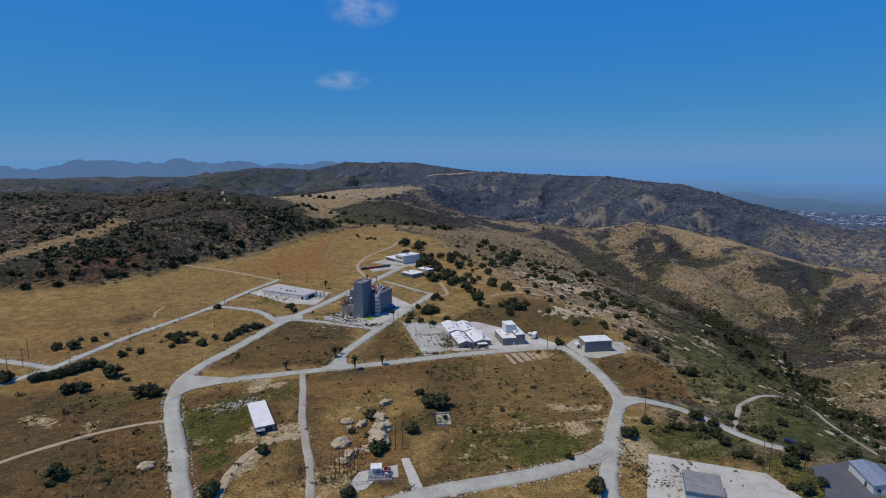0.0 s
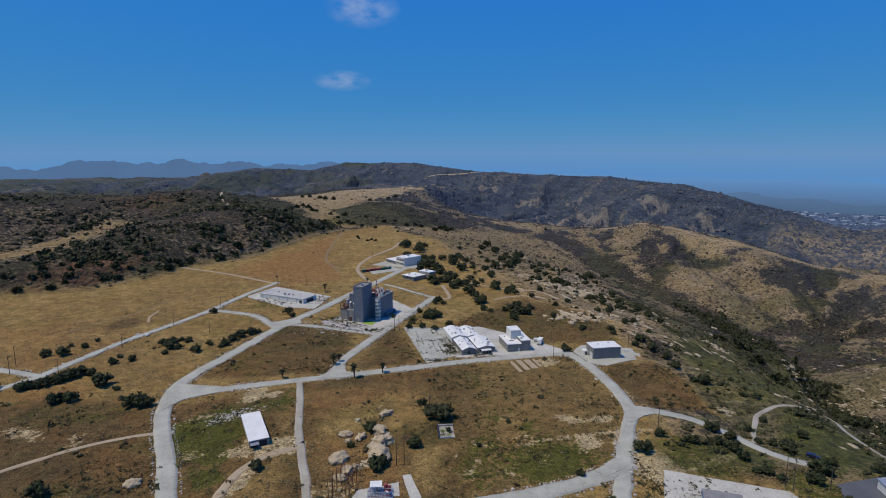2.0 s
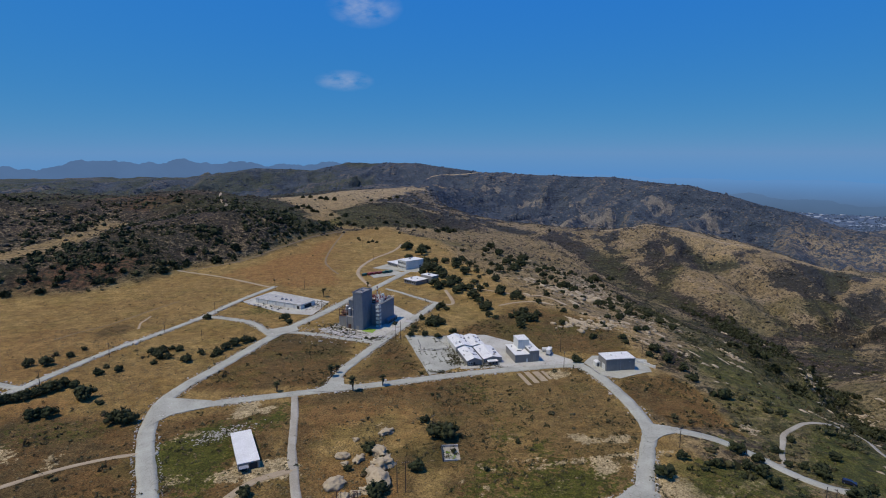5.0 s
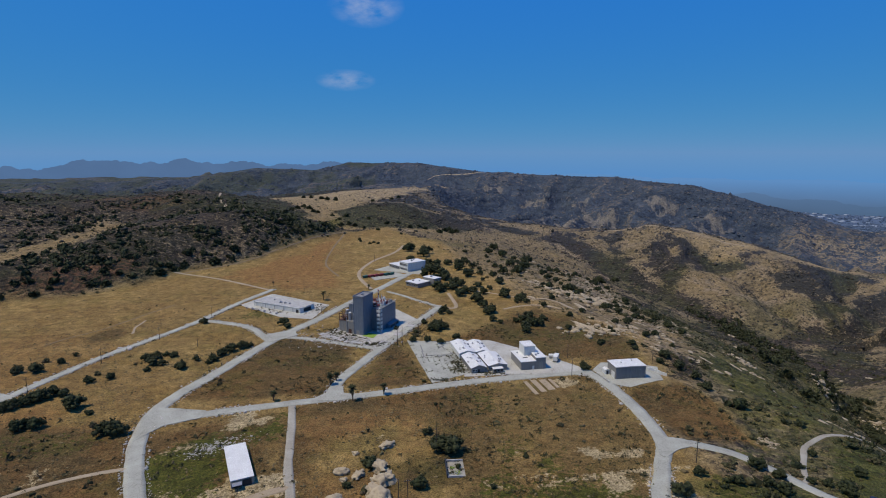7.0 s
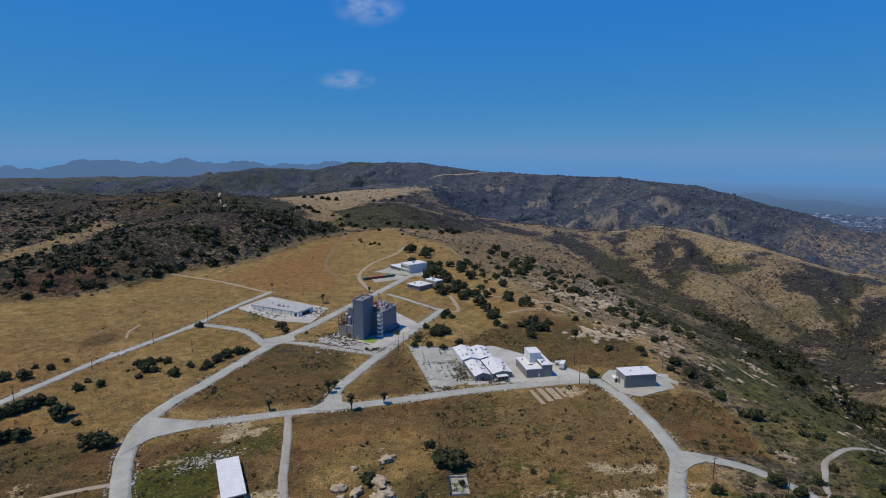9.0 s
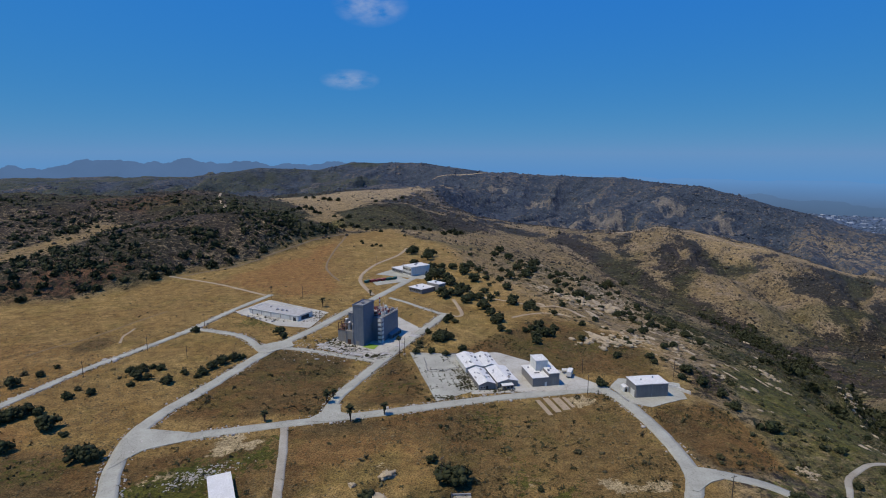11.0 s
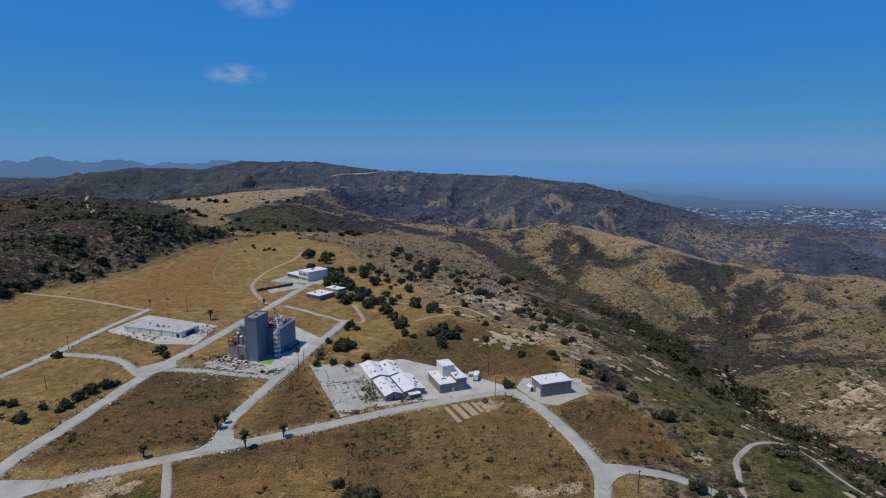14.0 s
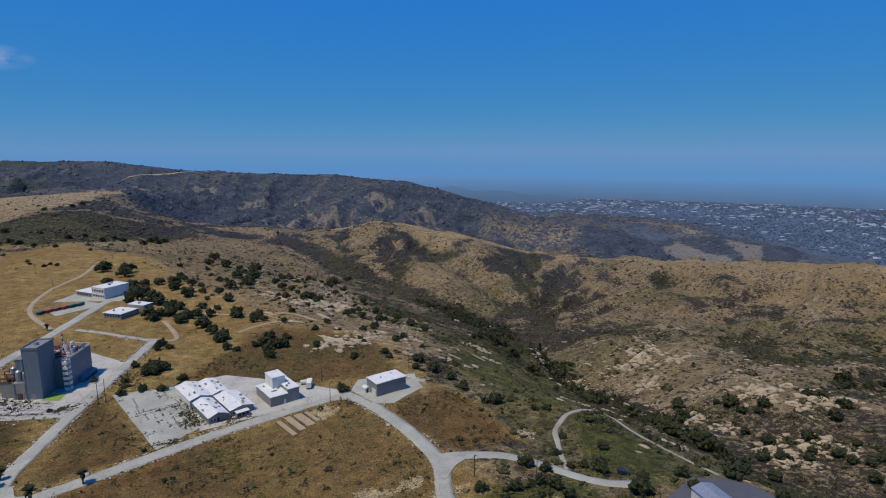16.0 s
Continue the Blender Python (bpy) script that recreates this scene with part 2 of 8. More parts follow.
def land(x, y):
    """The ground's height."""
    x, y = np.atleast_1d(np.asarray(x, float)), np.atleast_1d(np.asarray(y, float))
    z = broad(x, y)
    flat = smooth(-30, 25, inside(x, y, MESA))
    z = z * (1 - flat)
    away = np.hypot(x, y - 100)
    tame = np.minimum(line_distance(x, y, CRESTS["plateau"]), line_distance(x, y, CRESTS["saddle"]) * 1.6)
    tame = np.minimum(np.minimum(tame, line_distance(x, y, CRESTS["plateau_edge"])), 1.4 * line_distance(x, y, CRESTS["green_hill"]))
    tame = np.minimum(tame, 1.2 * line_distance(x, y, CRESTS["east_bench"]))
    wild = (1 - flat) * (1 - 0.85 * smooth(130, 30, tame))
    basin = smooth(-150, -215, z)
    form = np.full(x.shape, 1e9)
    for line in FORMS:
        form = np.minimum(form, line_distance(x, y, line))
    big = smooth(1300, 2100, away)
    held = 0.22 + 0.78 * smooth(10, 110 + 160 * big, form)
    wx, wy = x + 30 * fbm(x, y, 160, 2, 11), y + 30 * fbm(x, y, 160, 2, 12)
    bed = np.array(VALLEYS["canyon"])[::-1]
    east = smooth(15, 150, x - np.interp(y, bed[:, 1], bed[:, 0])) * smooth(2000, 1500, y)
    calm = 1 - 0.7 * east * smooth(-120, -150, z)
    rough = held * calm * (big * 10 * ridged(wx, wy, 300, 4, 21) + (8.0 + 5 * east + 6 * big) * ridged(wx, wy, 120, 5, 31))
    far_n, far_w = ribs(x, y, CRESTS["far_range"], 150, 201, 420)
    rim_n, rim_w = ribs(x, y, CRESTS["east_rim"], 75, 221, 260)
    hill_n, hill_w = ribs(x, y, CRESTS["west_hill"], 60, 241, 150)
    rough = rough + 46 * far_w * smooth(1250, 1600, away) * (far_n - 0.75) + 20 * rim_w * east * (rim_n - 0.5) + 7 * hill_w * smooth(-150, -220, x) * smooth(600, 720, y) * (hill_n - 0.2)
    z = z + wild * (1 - basin) * (rough + 1.6 * fbm(x, y, 26, 3, 41))
    z = z + 0.5 * fbm(x, y, 70, 2, 51) * (1 - wild) + basin * 6 * fbm(x, y, 500, 3, 61)
    return z


def steps(lo, fine_lo, fine_hi, hi, step, grow):
    vals = list(np.arange(fine_lo, fine_hi + 0.1, step))
    s = step
    while vals[-1] < hi:
        s *= grow
        vals.append(min(vals[-1] + s, hi))
    s = step
    while vals[0] > lo:
        s *= grow * 1.0
        vals.insert(0, max(vals[0] - s, lo))
    return np.array(vals)


GX = steps(-4850, -270, 270, 4850, 3.0, 1.0125)
GY = np.concatenate([np.linspace(-1500, 60, 24), steps(90, 110, 470, 4850, 3.0, 1.0105)])
gx2, gy2 = np.meshgrid(GX, GY)
gz2 = land(gx2, gy2)


def grid_mesh(name, X, Y, Z):
    h, w = X.shape
    me = bpy.data.meshes.new(name)
    co = np.stack([X, Y, Z], -1).reshape(-1, 3)
    idx = np.arange(h * w).reshape(h, w)
    quads = np.stack([idx[:-1, :-1], idx[:-1, 1:], idx[1:, 1:], idx[1:, :-1]], -1).reshape(-1, 4)
    me.vertices.add(len(co))
    me.vertices.foreach_set("co", co.ravel().astype(np.float32))
    me.loops.add(quads.size)
    me.loops.foreach_set("vertex_index", quads.ravel().astype(np.int32))
    me.polygons.add(len(quads))
    me.polygons.foreach_set("loop_start", np.arange(0, quads.size, 4, dtype=np.int32))
    me.polygons.foreach_set("use_smooth", np.ones(len(quads), bool))
    me.update(calc_edges=True)
    return me


def ground_at(x, y):
    """Height of the ground sheet as it is meshed."""
    x, y = np.atleast_1d(np.asarray(x, float)), np.atleast_1d(np.asarray(y, float))
    i = np.clip(np.searchsorted(GX, x) - 1, 0, len(GX) - 2)
    j = np.clip(np.searchsorted(GY, y) - 1, 0, len(GY) - 2)
    u, v = (x - GX[i]) / (GX[i + 1] - GX[i]), (y - GY[j]) / (GY[j + 1] - GY[j])
    return (gz2[j, i] * (1 - u) + gz2[j, i + 1] * u) * (1 - v) + (gz2[j + 1, i] * (1 - u) + gz2[j + 1, i + 1] * u) * v


def zat(x, y):
    return float(ground_at(x, y)[0])

# ---- what grows on the ground ----
def blob(x, y, cx, cy, rx, ry, turn=0.0, soft=0.35, rag=0.35, seed=3):
    c, s = math.cos(radians(turn)), math.sin(radians(turn))
    dx, dy = x - cx, y - cy
    r = np.hypot((dx * c + dy * s) / rx, (-dx * s + dy * c) / ry)
    return 1 - smooth(1 - soft, 1 + soft, r + rag * fbm(x, y, max(rx, ry) * 0.6, 4, seed))


def area(x, y, poly, soft=4.0, rag=3.0, seed=5):
    return smooth(-soft, soft, inside(x, y, poly) + rag * fbm(x, y, 14, 3, seed))


def cover(x, y, z):
    mesa = inside(x, y, MESA)
    away = np.hypot(x, y - 100)
    wild = smooth(12, -22, mesa + 10 * fbm(x, y, 40, 3, 71))
    wild = wild * (1 - area(x, y, [(81, 311), (111, 318), (122, 307), (123, 279), (123, 261), (91, 261), (80, 282)], 4, 5, 129))
    n1, n2, n3 = fbm(x, y, 220, 5, 81), fbm(x, y, 60, 5, 82, 0.6), fbm(x, y, 18, 4, 83, 0.6)
    west = (x < -150 - 0.1 * (y - 500))
    golden = area(x, y, [(-170, 905), (-215, 905), (-262, 965), (-300, 1060), (-365, 1170), (-430, 1250), (-330, 1335), (-272, 1435), (-174, 1550), (-85, 1640), (-75, 1600), (-115, 1480), (-140, 1372), (-195, 1260), (-215, 1150), (-150, 1000)], 14, 26, 91)
    valley = line_distance(x, y, [(-470, 440), (-440, 500), (-430, 583), (-424, 650), (-440, 740)])
    golden = np.maximum(golden, smooth(44, 14, valley + 14 * n2))
    crest_d, crest_s = along(x, y, CRESTS["east_rim"])
    rim_grass = smooth(560, 760, crest_s)
    golden = np.maximum(golden, rim_grass * smooth(50, 12, crest_d + 55 * n2 + 25 * n3))
    golden = np.maximum(golden, 0.8 * smooth(1060, 1220, crest_s) * smooth(230, 80, crest_d + 150 * n2 + 60 * n3))
    golden = np.maximum(golden, 0.8 * blob(x, y, -60, 1960, 26, 60, -25, 0.4, 0.5, 99))
    golden = np.maximum(golden, blob(x, y, -118, 950, 75, 38, 25, 0.4, 0.3, 108))
    golden = np.maximum(golden, 0.9 * blob(x, y, 414, 925, 40, 60, -40, 0.5, 0.6, 101))
    golden = np.maximum(golden, 0.7 * blob(x, y, 139, 1251, 60, 30, -20, 0.4, 0.5, 102))
    # brush thickens away from the sun, also putting shaded spur sides into the colour
    slopes = gy_slope(x, y)
    far_n, _ = ribs(x, y, CRESTS["far_range"], 150, 201, 420)
    rim_n, rim_w = ribs(x, y, CRESTS["east_rim"], 75, 221, 260)
    scrub_w = 0.74 + 0.26 * smooth(-0.3, 0.1, 0.12 + 0.55 * n1 + 0.55 * n2)
    wx, wy = x + 30 * fbm(x, y, 160, 2, 11), y + 30 * fbm(x, y, 160, 2, 12)
    hollow = -ridged(wx, wy, 120, 5, 31) * 0.6 - 0.9 * rim_w * (rim_n - 0.1)          # gullies keep the thick brush
    scrub_e = 0.24 + 0.76 * smooth(-0.12, 0.20, 0.20 + 0.45 * n1 + 0.75 * n2 + 0.35 * slopes + 0.45 * hollow + 0.55 * n3)
    scrub_f = 0.66 + 0.34 * smooth(-0.3, 0.25, 0.20 + 0.35 * n1 + 0.4 * n2 + 0.3 * slopes - 0.6 * (far_n - 0.1) + 0.3 * n3)
    far = smooth(1250, 1600, away)
    scrub = np.where(west, scrub_w, scrub_e) * (1 - far) + scrub_f * far
    canyon = line_distance(x, y, VALLEYS["canyon"])
    scrub = np.maximum(scrub, smooth(36, 8, canyon + 24 * n2))
    scrub = scrub * wild * (1 - golden)
    rock_e = smooth(0.12, 0.5, 0.9 * n3 + 0.5 * fbm(x + y * 0.4, y - x * 0.4, 45, 4, 84) + 0.12)
    rock = rock_e * wild * np.where(west, 0.25, 1.0) * (1 - 0.8 * smooth(0.4, 0.9, scrub))
    outcrop = np.zeros_like(x)
    for cx, cy, rx, ry, turn in ((112, 419, 20, 10, -30), (120, 392, 13, 6, -25), (95, 502, 26, 6, -50), (149, 638, 20, 60, -8), (168, 757, 18, 90, 5), (252, 1058, 105, 22, -62), (445, 1737, 55, 80, 0), (616, 1827, 60, 50, 0), (248, 1979, 40, 60, 10), (105, 2081, 34, 50, 0), (292, 1730, 50, 40, 0), (693, 1616, 50, 40, 0), (760, 1700, 40, 50, 0), (394, 1880, 30, 60, 0), (337, 337, 40, 18, -20),
                                 (352, 429, 40, 16, 30), (305, 447, 26, 20, 0), (192, 303, 20, 8, -30), (141, 361, 16, 6, -40)):
        outcrop = np.maximum(outcrop, blob(x, y, cx, cy, rx, ry, turn, 0.45, 1.5, 95))
    rock = np.maximum(rock, outcrop * smooth(-0.5, 0.2, n3 + 0.3))
    green = area(x, y, [(114, 190), (128, 300), (150, 350), (166, 420), (158, 500), (170, 620), (200, 760), (330, 760), (322, 600), (296, 450), (278, 340), (262, 270), (270, 190)], 10, 26, 104)
    green = green * wild * (0.1 + 0.65 * smooth(-0.15, 0.3, n2 + 0.05))
    scrub = scrub * (1 - 0.8 * area(x, y, [(114, 150), (114, 300), (150, 380), (200, 440), (235, 420), (250, 330), (235, 240), (230, 150)], 12, 20, 109))
    green = np.maximum(green, np.where(west, 0.55, 0.0) * wild * smooth(-0.2, 0.3, n1 + 0.6 * n2 + 0.1) * (1 - golden))
    rim_side = area(x, y, [(-5, 640), (45, 470), (95, 405), (132, 395), (146, 480), (150, 580), (160, 700), (190, 850), (190, 1000), (190, 1150), (90, 1150), (-50, 1040), (-70, 930), (-25, 790)], 14, 26, 111)
    ledge_side = area(x, y, [(60, 470), (150, 352), (154, 405), (169, 491), (224, 787), (224, 952), (196, 1108), (-20, 930)], 10, 18, 130)
    rim_side = np.maximum(rim_side, ledge_side)
    scrub = scrub * (1 - 0.75 * rim_side)
    golden = np.maximum(golden, 0.85 * rim_side * smooth(-0.35, 0.1, n2 + 0.4 * n3))
    dry_side = area(x, y, [(258, 170), (262, 262), (300, 335), (335, 430), (440, 430), (440, 170)], 14, 24, 110)
    green, scrub = green * (1 - 0.8 * dry_side), scrub * (1 - 0.3 * dry_side)
    green = np.maximum(green, np.where(west, 0.0, 0.42) * wild * smooth(-110, -30, -np.abs(y - 700) + 330) * smooth(0.08, 0.28, fbm(x, y, 95, 4, 126) - 0.35 * rim_n + 0.1) * (1 - golden))
    lime = np.where(west, 0.15, 1.0) * green * smooth(0.0, 0.3, fbm(x, y, 38, 4, 105, 0.6) + 0.25 * n3)
    red_soil = np.maximum(blob(x, y, -345, 505, 60, 26, 60, 0.5, 0.7, 106), 0.8 * blob(x, y, -487, 882, 60, 60, 0, 0.5, 0.7, 107)) * wild
    # fields on the flat land
    rust = np.maximum(smooth(-0.1, 0.5, 0.25 * n1 + 0.55 * n2 + 0.1), 1.0 * blob(x, y, -168, 660, 45, 110, 8, 0.4, 0.4, 89))
    rust = np.maximum(rust, 0.8 * blob(x, y, -55, 245, 26, 40, 0, 0.5, 0.5, 88))
    brown = np.zeros_like(x)
    for poly in ([(-300, 120), (-300, 250), (-150, 264), (-120, 234), (-92, 165), (-80, 120)], [(-138, 258), (-86, 280), (-70, 220), (-84, 176), (-100, 186)], [(-139, 293), (-118, 386), (-69, 371), (-63, 320), (-67, 297)], [(-57, 303), (-42, 378), (-20, 314)],
                 [(-83, 287), (66, 329), (80, 262), (61, 206), (-19, 180), (-65, 187)], [(-4, 387), (20, 359), (100, 345), (108, 399), (59, 466)], [(82, 262), (84, 304), (105, 318), (151, 263), (97, 256)], [(84, 214), (112, 246), (150, 222), (141, 150), (128, 150), (118, 196)]):
        brown = np.maximum(brown, area(x, y, poly, 5, 4, 96))
    olive = np.zeros_like(x)
    for cx, cy, rx, ry, turn, k in ((-105, 231, 17, 22, 15, 1.0), (-93, 257, 18, 14, 0, 0.6), (36, 215, 32, 13, 15, 0.75), (8, 210, 20, 10, 0, 0.5), (-96, 343, 25, 16, 0, 0.45), (-41, 330, 14, 16, 0, 0.5),
                                    (151, 237, 16, 18, 0, 1.0), (119, 251, 20, 10, 0, 0.7), (182, 322, 30, 46, -10, 0.9), (-147, 436, 22, 16, 0, 0.7), (113, 221, 22, 9, -20, 0.9), (132, 190, 14, 26, 0, 0.8), (100, 228, 12, 10, 0, 0.8), (-176, 248, 30, 12, 10, 0.5), (60, 394, 40, 14, 0, 0.5),
                                    (-186, 961, 40, 40, 0, 0.8), (-130, 1110, 70, 60, 0, 0.9), (-400, 878, 90, 60, 0, 0.55), (206, 483, 40, 80, 0, 0.5)):
        olive = np.maximum(olive, k * blob(x, y, cx, cy, rx, ry, turn, 0.5, 0.7, 97))
    pale = np.zeros_like(x)
    for cx, cy, rx, ry, turn, k in ((-90, 272, 5, 4, 0, 1.0), (52, 317, 7, 6, -15, 0.9), (68, 236, 16, 2.2, 8, 0.9), (44, 231, 22, 2.0, 14, 0.6), (-82, 218, 20, 5, 10, 0.7), (-116, 247, 10, 3, 40, 0.5), (-186, 232, 12, 5, -30, 0.6),
                                    (-158, 226, 3, 9, 20, 0.6), (-18, 334, 6, 5, 0, 0.6), (-8, 297, 16, 2, 15, 0.3), (-33, 255, 3, 6, 20, 0.5), (75, 210, 7, 24, 14, 0.9), (-47, 188, 14, 12, 0, 0.5), (97, 214, 22, 3, 30, 0.6)):
        pale = np.maximum(pale, k * blob(x, y, cx, cy, rx, ry, turn, 0.4, 0.8, 98))
    for poly in ([(1090, 1380), (1240, 1340), (1345, 1180), (1300, 1130), (1180, 1200), (1080, 1290)], [(1230, 1980), (1500, 2060), (1560, 1900), (1300, 1800)]):
        scrub = np.maximum(scrub, area(x, y, poly, 10, 12, 112))
        golden = golden * (1 - area(x, y, poly, 10, 12, 112))
    for line in ("foothill_a", "foothill_b", "foothill_c"):
        golden = np.maximum(golden, 0.9 * smooth(90, 20, line_distance(x, y, CRESTS[line]) + 60 * n2) * wild)
    foot = smooth(-95, -125, z) * smooth(800, 1000, x)
    scrub = scrub * (1 - 0.45 * foot * smooth(-0.2, 0.2, n2 + n3))
    red_grass = np.zeros_like(x)
    for poly, k in (([(-217, 638), (-184, 685), (-175, 805), (-141, 604), (-96, 515), (-127, 508), (-180, 530), (-228, 554)], 0.95), ([(-304, 369), (-275, 394), (-214, 371), (-203, 329), (-231, 303), (-256, 310)], 0.45)):
        red_grass = np.maximum(red_grass, k * area(x, y, poly, 9, 16, 122))
    brown = brown * (1 - 0.6 * area(x, y, [(-74, 277), (-34, 284), (-14, 284), (-19, 265), (-33, 274), (-63, 248)], 6, 8, 123))
    red_grass = np.maximum(red_grass, 0.9 * area(x, y, [(-74, 277), (-34, 284), (-14, 284), (-19, 265), (-33, 274), (-63, 248)], 6, 8, 123))
    red_grass = np.maximum(red_grass, 0.75 * area(x, y, [(-226, 274), (-189, 282), (-133, 242), (-108, 193), (-159, 192)], 10, 14, 127) * smooth(-0.35, 0.15, n2))
    brown = np.maximum(brown, area(x, y, [(-216, 262), (-190, 259), (-176, 231), (-183, 222)], 6, 8, 128))
    brown = np.maximum(brown, 0.9 * area(x, y, [(-241, 388), (-242, 399), (-231, 402), (-220, 380), (-226, 372), (-235, 375)], 4, 6, 133))
    centre = area(x, y, [(-69, 278), (-34, 285), (-19, 278), (-16, 248), (-26, 233), (-17, 189), (-47, 189)], 6, 8, 134) * smooth(-0.4, 0.1, n2 + 0.5 * n3)
    red_grass, brown = np.maximum(red_grass, 0.8 * centre), brown * (1 - 0.75 * centre)
    brown = brown * (1 - 0.42 * smooth(-10, 20, x) * smooth(335, 320, y))
    # patches that stand out on the flat land and the near slopes
    lush = np.zeros_like(x)
    for poly in [[(-116, 239), (-110, 243), (-102, 246), (-94, 223), (-91, 212), (-104, 209), (-110, 222)], [(-95, 261), (-82, 278), (-75, 260), (-89, 256)], [(-122, 252), (-102, 259), (-98, 250), (-116, 242)], [(25, 247), (39, 250), (34, 231), (21, 235)], [(27, 220), (47, 225), (49, 207), (29, 200), (19, 205)], [(-102, 206), (-87, 204), (-82, 192), (-96, 192)]]:
        lush = np.maximum(lush, area(x, y, poly, 3, 6, 113))
    for poly in [[(164, 273), (185, 270), (177, 232), (156, 205), (141, 206), (141, 234), (140, 245)], [(205, 383), (394, 605), (305, 468), (152, 281)], [(84, 235), (124, 233), (116, 211), (92, 203), (79, 213)], [(142, 377), (219, 435), (167, 314), (142, 317)]]:
        olive = np.maximum(olive, 0.75 * area(x, y, poly, 6, 9, 114))
        green = np.maximum(green, 0.8 * area(x, y, poly, 6, 12, 115))
        scrub = scrub * (1 - 0.55 * area(x, y, poly, 6, 12, 115))
    olive = np.maximum(olive, lush)
    weedy, loop_green = area(x, y, [(142, 341), (242, 432), (315, 457), (163, 281), (130, 270), (132, 298)], 6, 10, 131), area(x, y, [(161, 273), (174, 267), (178, 226), (158, 219), (144, 240), (148, 260)], 4, 6, 132)
    green, scrub = np.maximum(green, np.maximum(0.7 * weedy, 0.95 * loop_green)), scrub * (1 - 0.75 * np.maximum(weedy, loop_green))
    lime = np.maximum(lime, 0.75 * weedy)
    brown = np.maximum(brown, area(x, y, [(81, 311), (111, 318), (122, 307), (123, 279), (123, 261), (91, 261), (80, 282)], 4, 5, 129))
    for poly in [[(-32, 268), (-16, 272), (-13, 245), (-26, 237), (-38, 251)], [(-41, 237), (-33, 271), (-47, 271), (-63, 248), (-58, 228), (-48, 223)], [(-20, 223), (-4, 228), (-2, 206), (-10, 196), (-21, 207)]]:
        rust = rust * (1 - area(x, y, poly, 6, 8, 116))
        brown = brown * (1 - 0.9 * area(x, y, poly, 6, 8, 116))
    moss = np.zeros_like(x)
    for poly in [[(-2, 308), (23, 309), (23, 248), (57, 239), (51, 209), (4, 189), (-2, 219), (11, 248)]]:
        moss = np.maximum(moss, area(x, y, poly, 9, 12, 117))
    olive = np.maximum(olive, moss * 0.68 * smooth(-0.35, 0.15, fbm(x, y, 12, 3, 118)))
    pale = np.maximum(pale, moss * 0.5 * smooth(0.0, 0.4, fbm(x, y, 7, 3, 119)))
    for poly in [[(-103, 264), (-104, 279), (-98, 282), (-96, 271), (-100, 263)], [(-82, 201), (-77, 210), (-81, 219), (-67, 223), (-65, 219), (-75, 212), (-76, 199), (-80, 188), (-83, 188)], [(-93, 231), (-64, 231), (-60, 219), (-69, 217), (-85, 216)], [(47, 250), (59, 248), (68, 250), (67, 245), (50, 243)], [(48, 234), (61, 237), (62, 225), (51, 217)]]:
        pale = np.maximum(pale, 0.95 * area(x, y, poly, 2.5, 4, 120))
    # the green knoll behind the mesa and the grass round it
    knoll = area(x, y, [(-229, 1056), (-182, 1096), (-165, 1230), (-120, 1260), (-58, 1121), (-38, 1020), (-100, 938), (-162, 916), (-194, 939)], 8, 10, 121)
    golden, scrub = golden * (1 - knoll), np.maximum(scrub * (1 - knoll), 0.9 * knoll)
    green = np.maximum(green, 0.5 * knoll)
    basin = smooth(-172, -205, z) * smooth(1000, 1400, away)
    quarry = np.maximum(area(x, y, [(1610, 1440), (1480, 1130), (1290, 1150), (1380, 1290), (1520, 1420)], 6, 10, 99), area(x, y, [(1746, 1354), (1690, 1190), (1533, 1078), (1500, 1110), (1620, 1230)], 6, 10, 99))
    pocket = area(x, y, [(1050, 1150), (1090, 1400), (1300, 1560), (1620, 1500), (1800, 1400), (1740, 1040), (1400, 1000)], 20, 20, 124)
    basin = basin * (1 - pocket)
    scrub, golden = np.maximum(scrub, 0.95 * pocket), golden * (1 - pocket)
    pale = np.maximum(pale, quarry)
    scrub = scrub * (1 - quarry)
    # far also sets how much painted haze the ground colours get
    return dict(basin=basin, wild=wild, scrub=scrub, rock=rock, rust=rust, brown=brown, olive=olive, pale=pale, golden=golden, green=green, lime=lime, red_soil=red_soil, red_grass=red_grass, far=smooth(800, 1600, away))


def gy_slope(x, y):
    """How far a slope faces away from the sun, about -1 to 1."""
    e = 12.0
    dx = (ground_at(x + e, y) - ground_at(x - e, y)) / (2 * e)
    dy = (ground_at(x, y + e) - ground_at(x, y - e)) / (2 * e)
    return np.clip(-(dx * 0.8 + dy * -0.5) * 1.6, -1, 1)


COVER = cover(gx2.ravel(), gy2.ravel(), gz2.ravel())
ground_me = grid_mesh("ground", gx2, gy2, gz2)
for key, vals in COVER.items():
    ground_me.attributes.new(key, "FLOAT", "POINT").data.foreach_set("value", np.clip(vals, 0, 1).astype(np.float32))


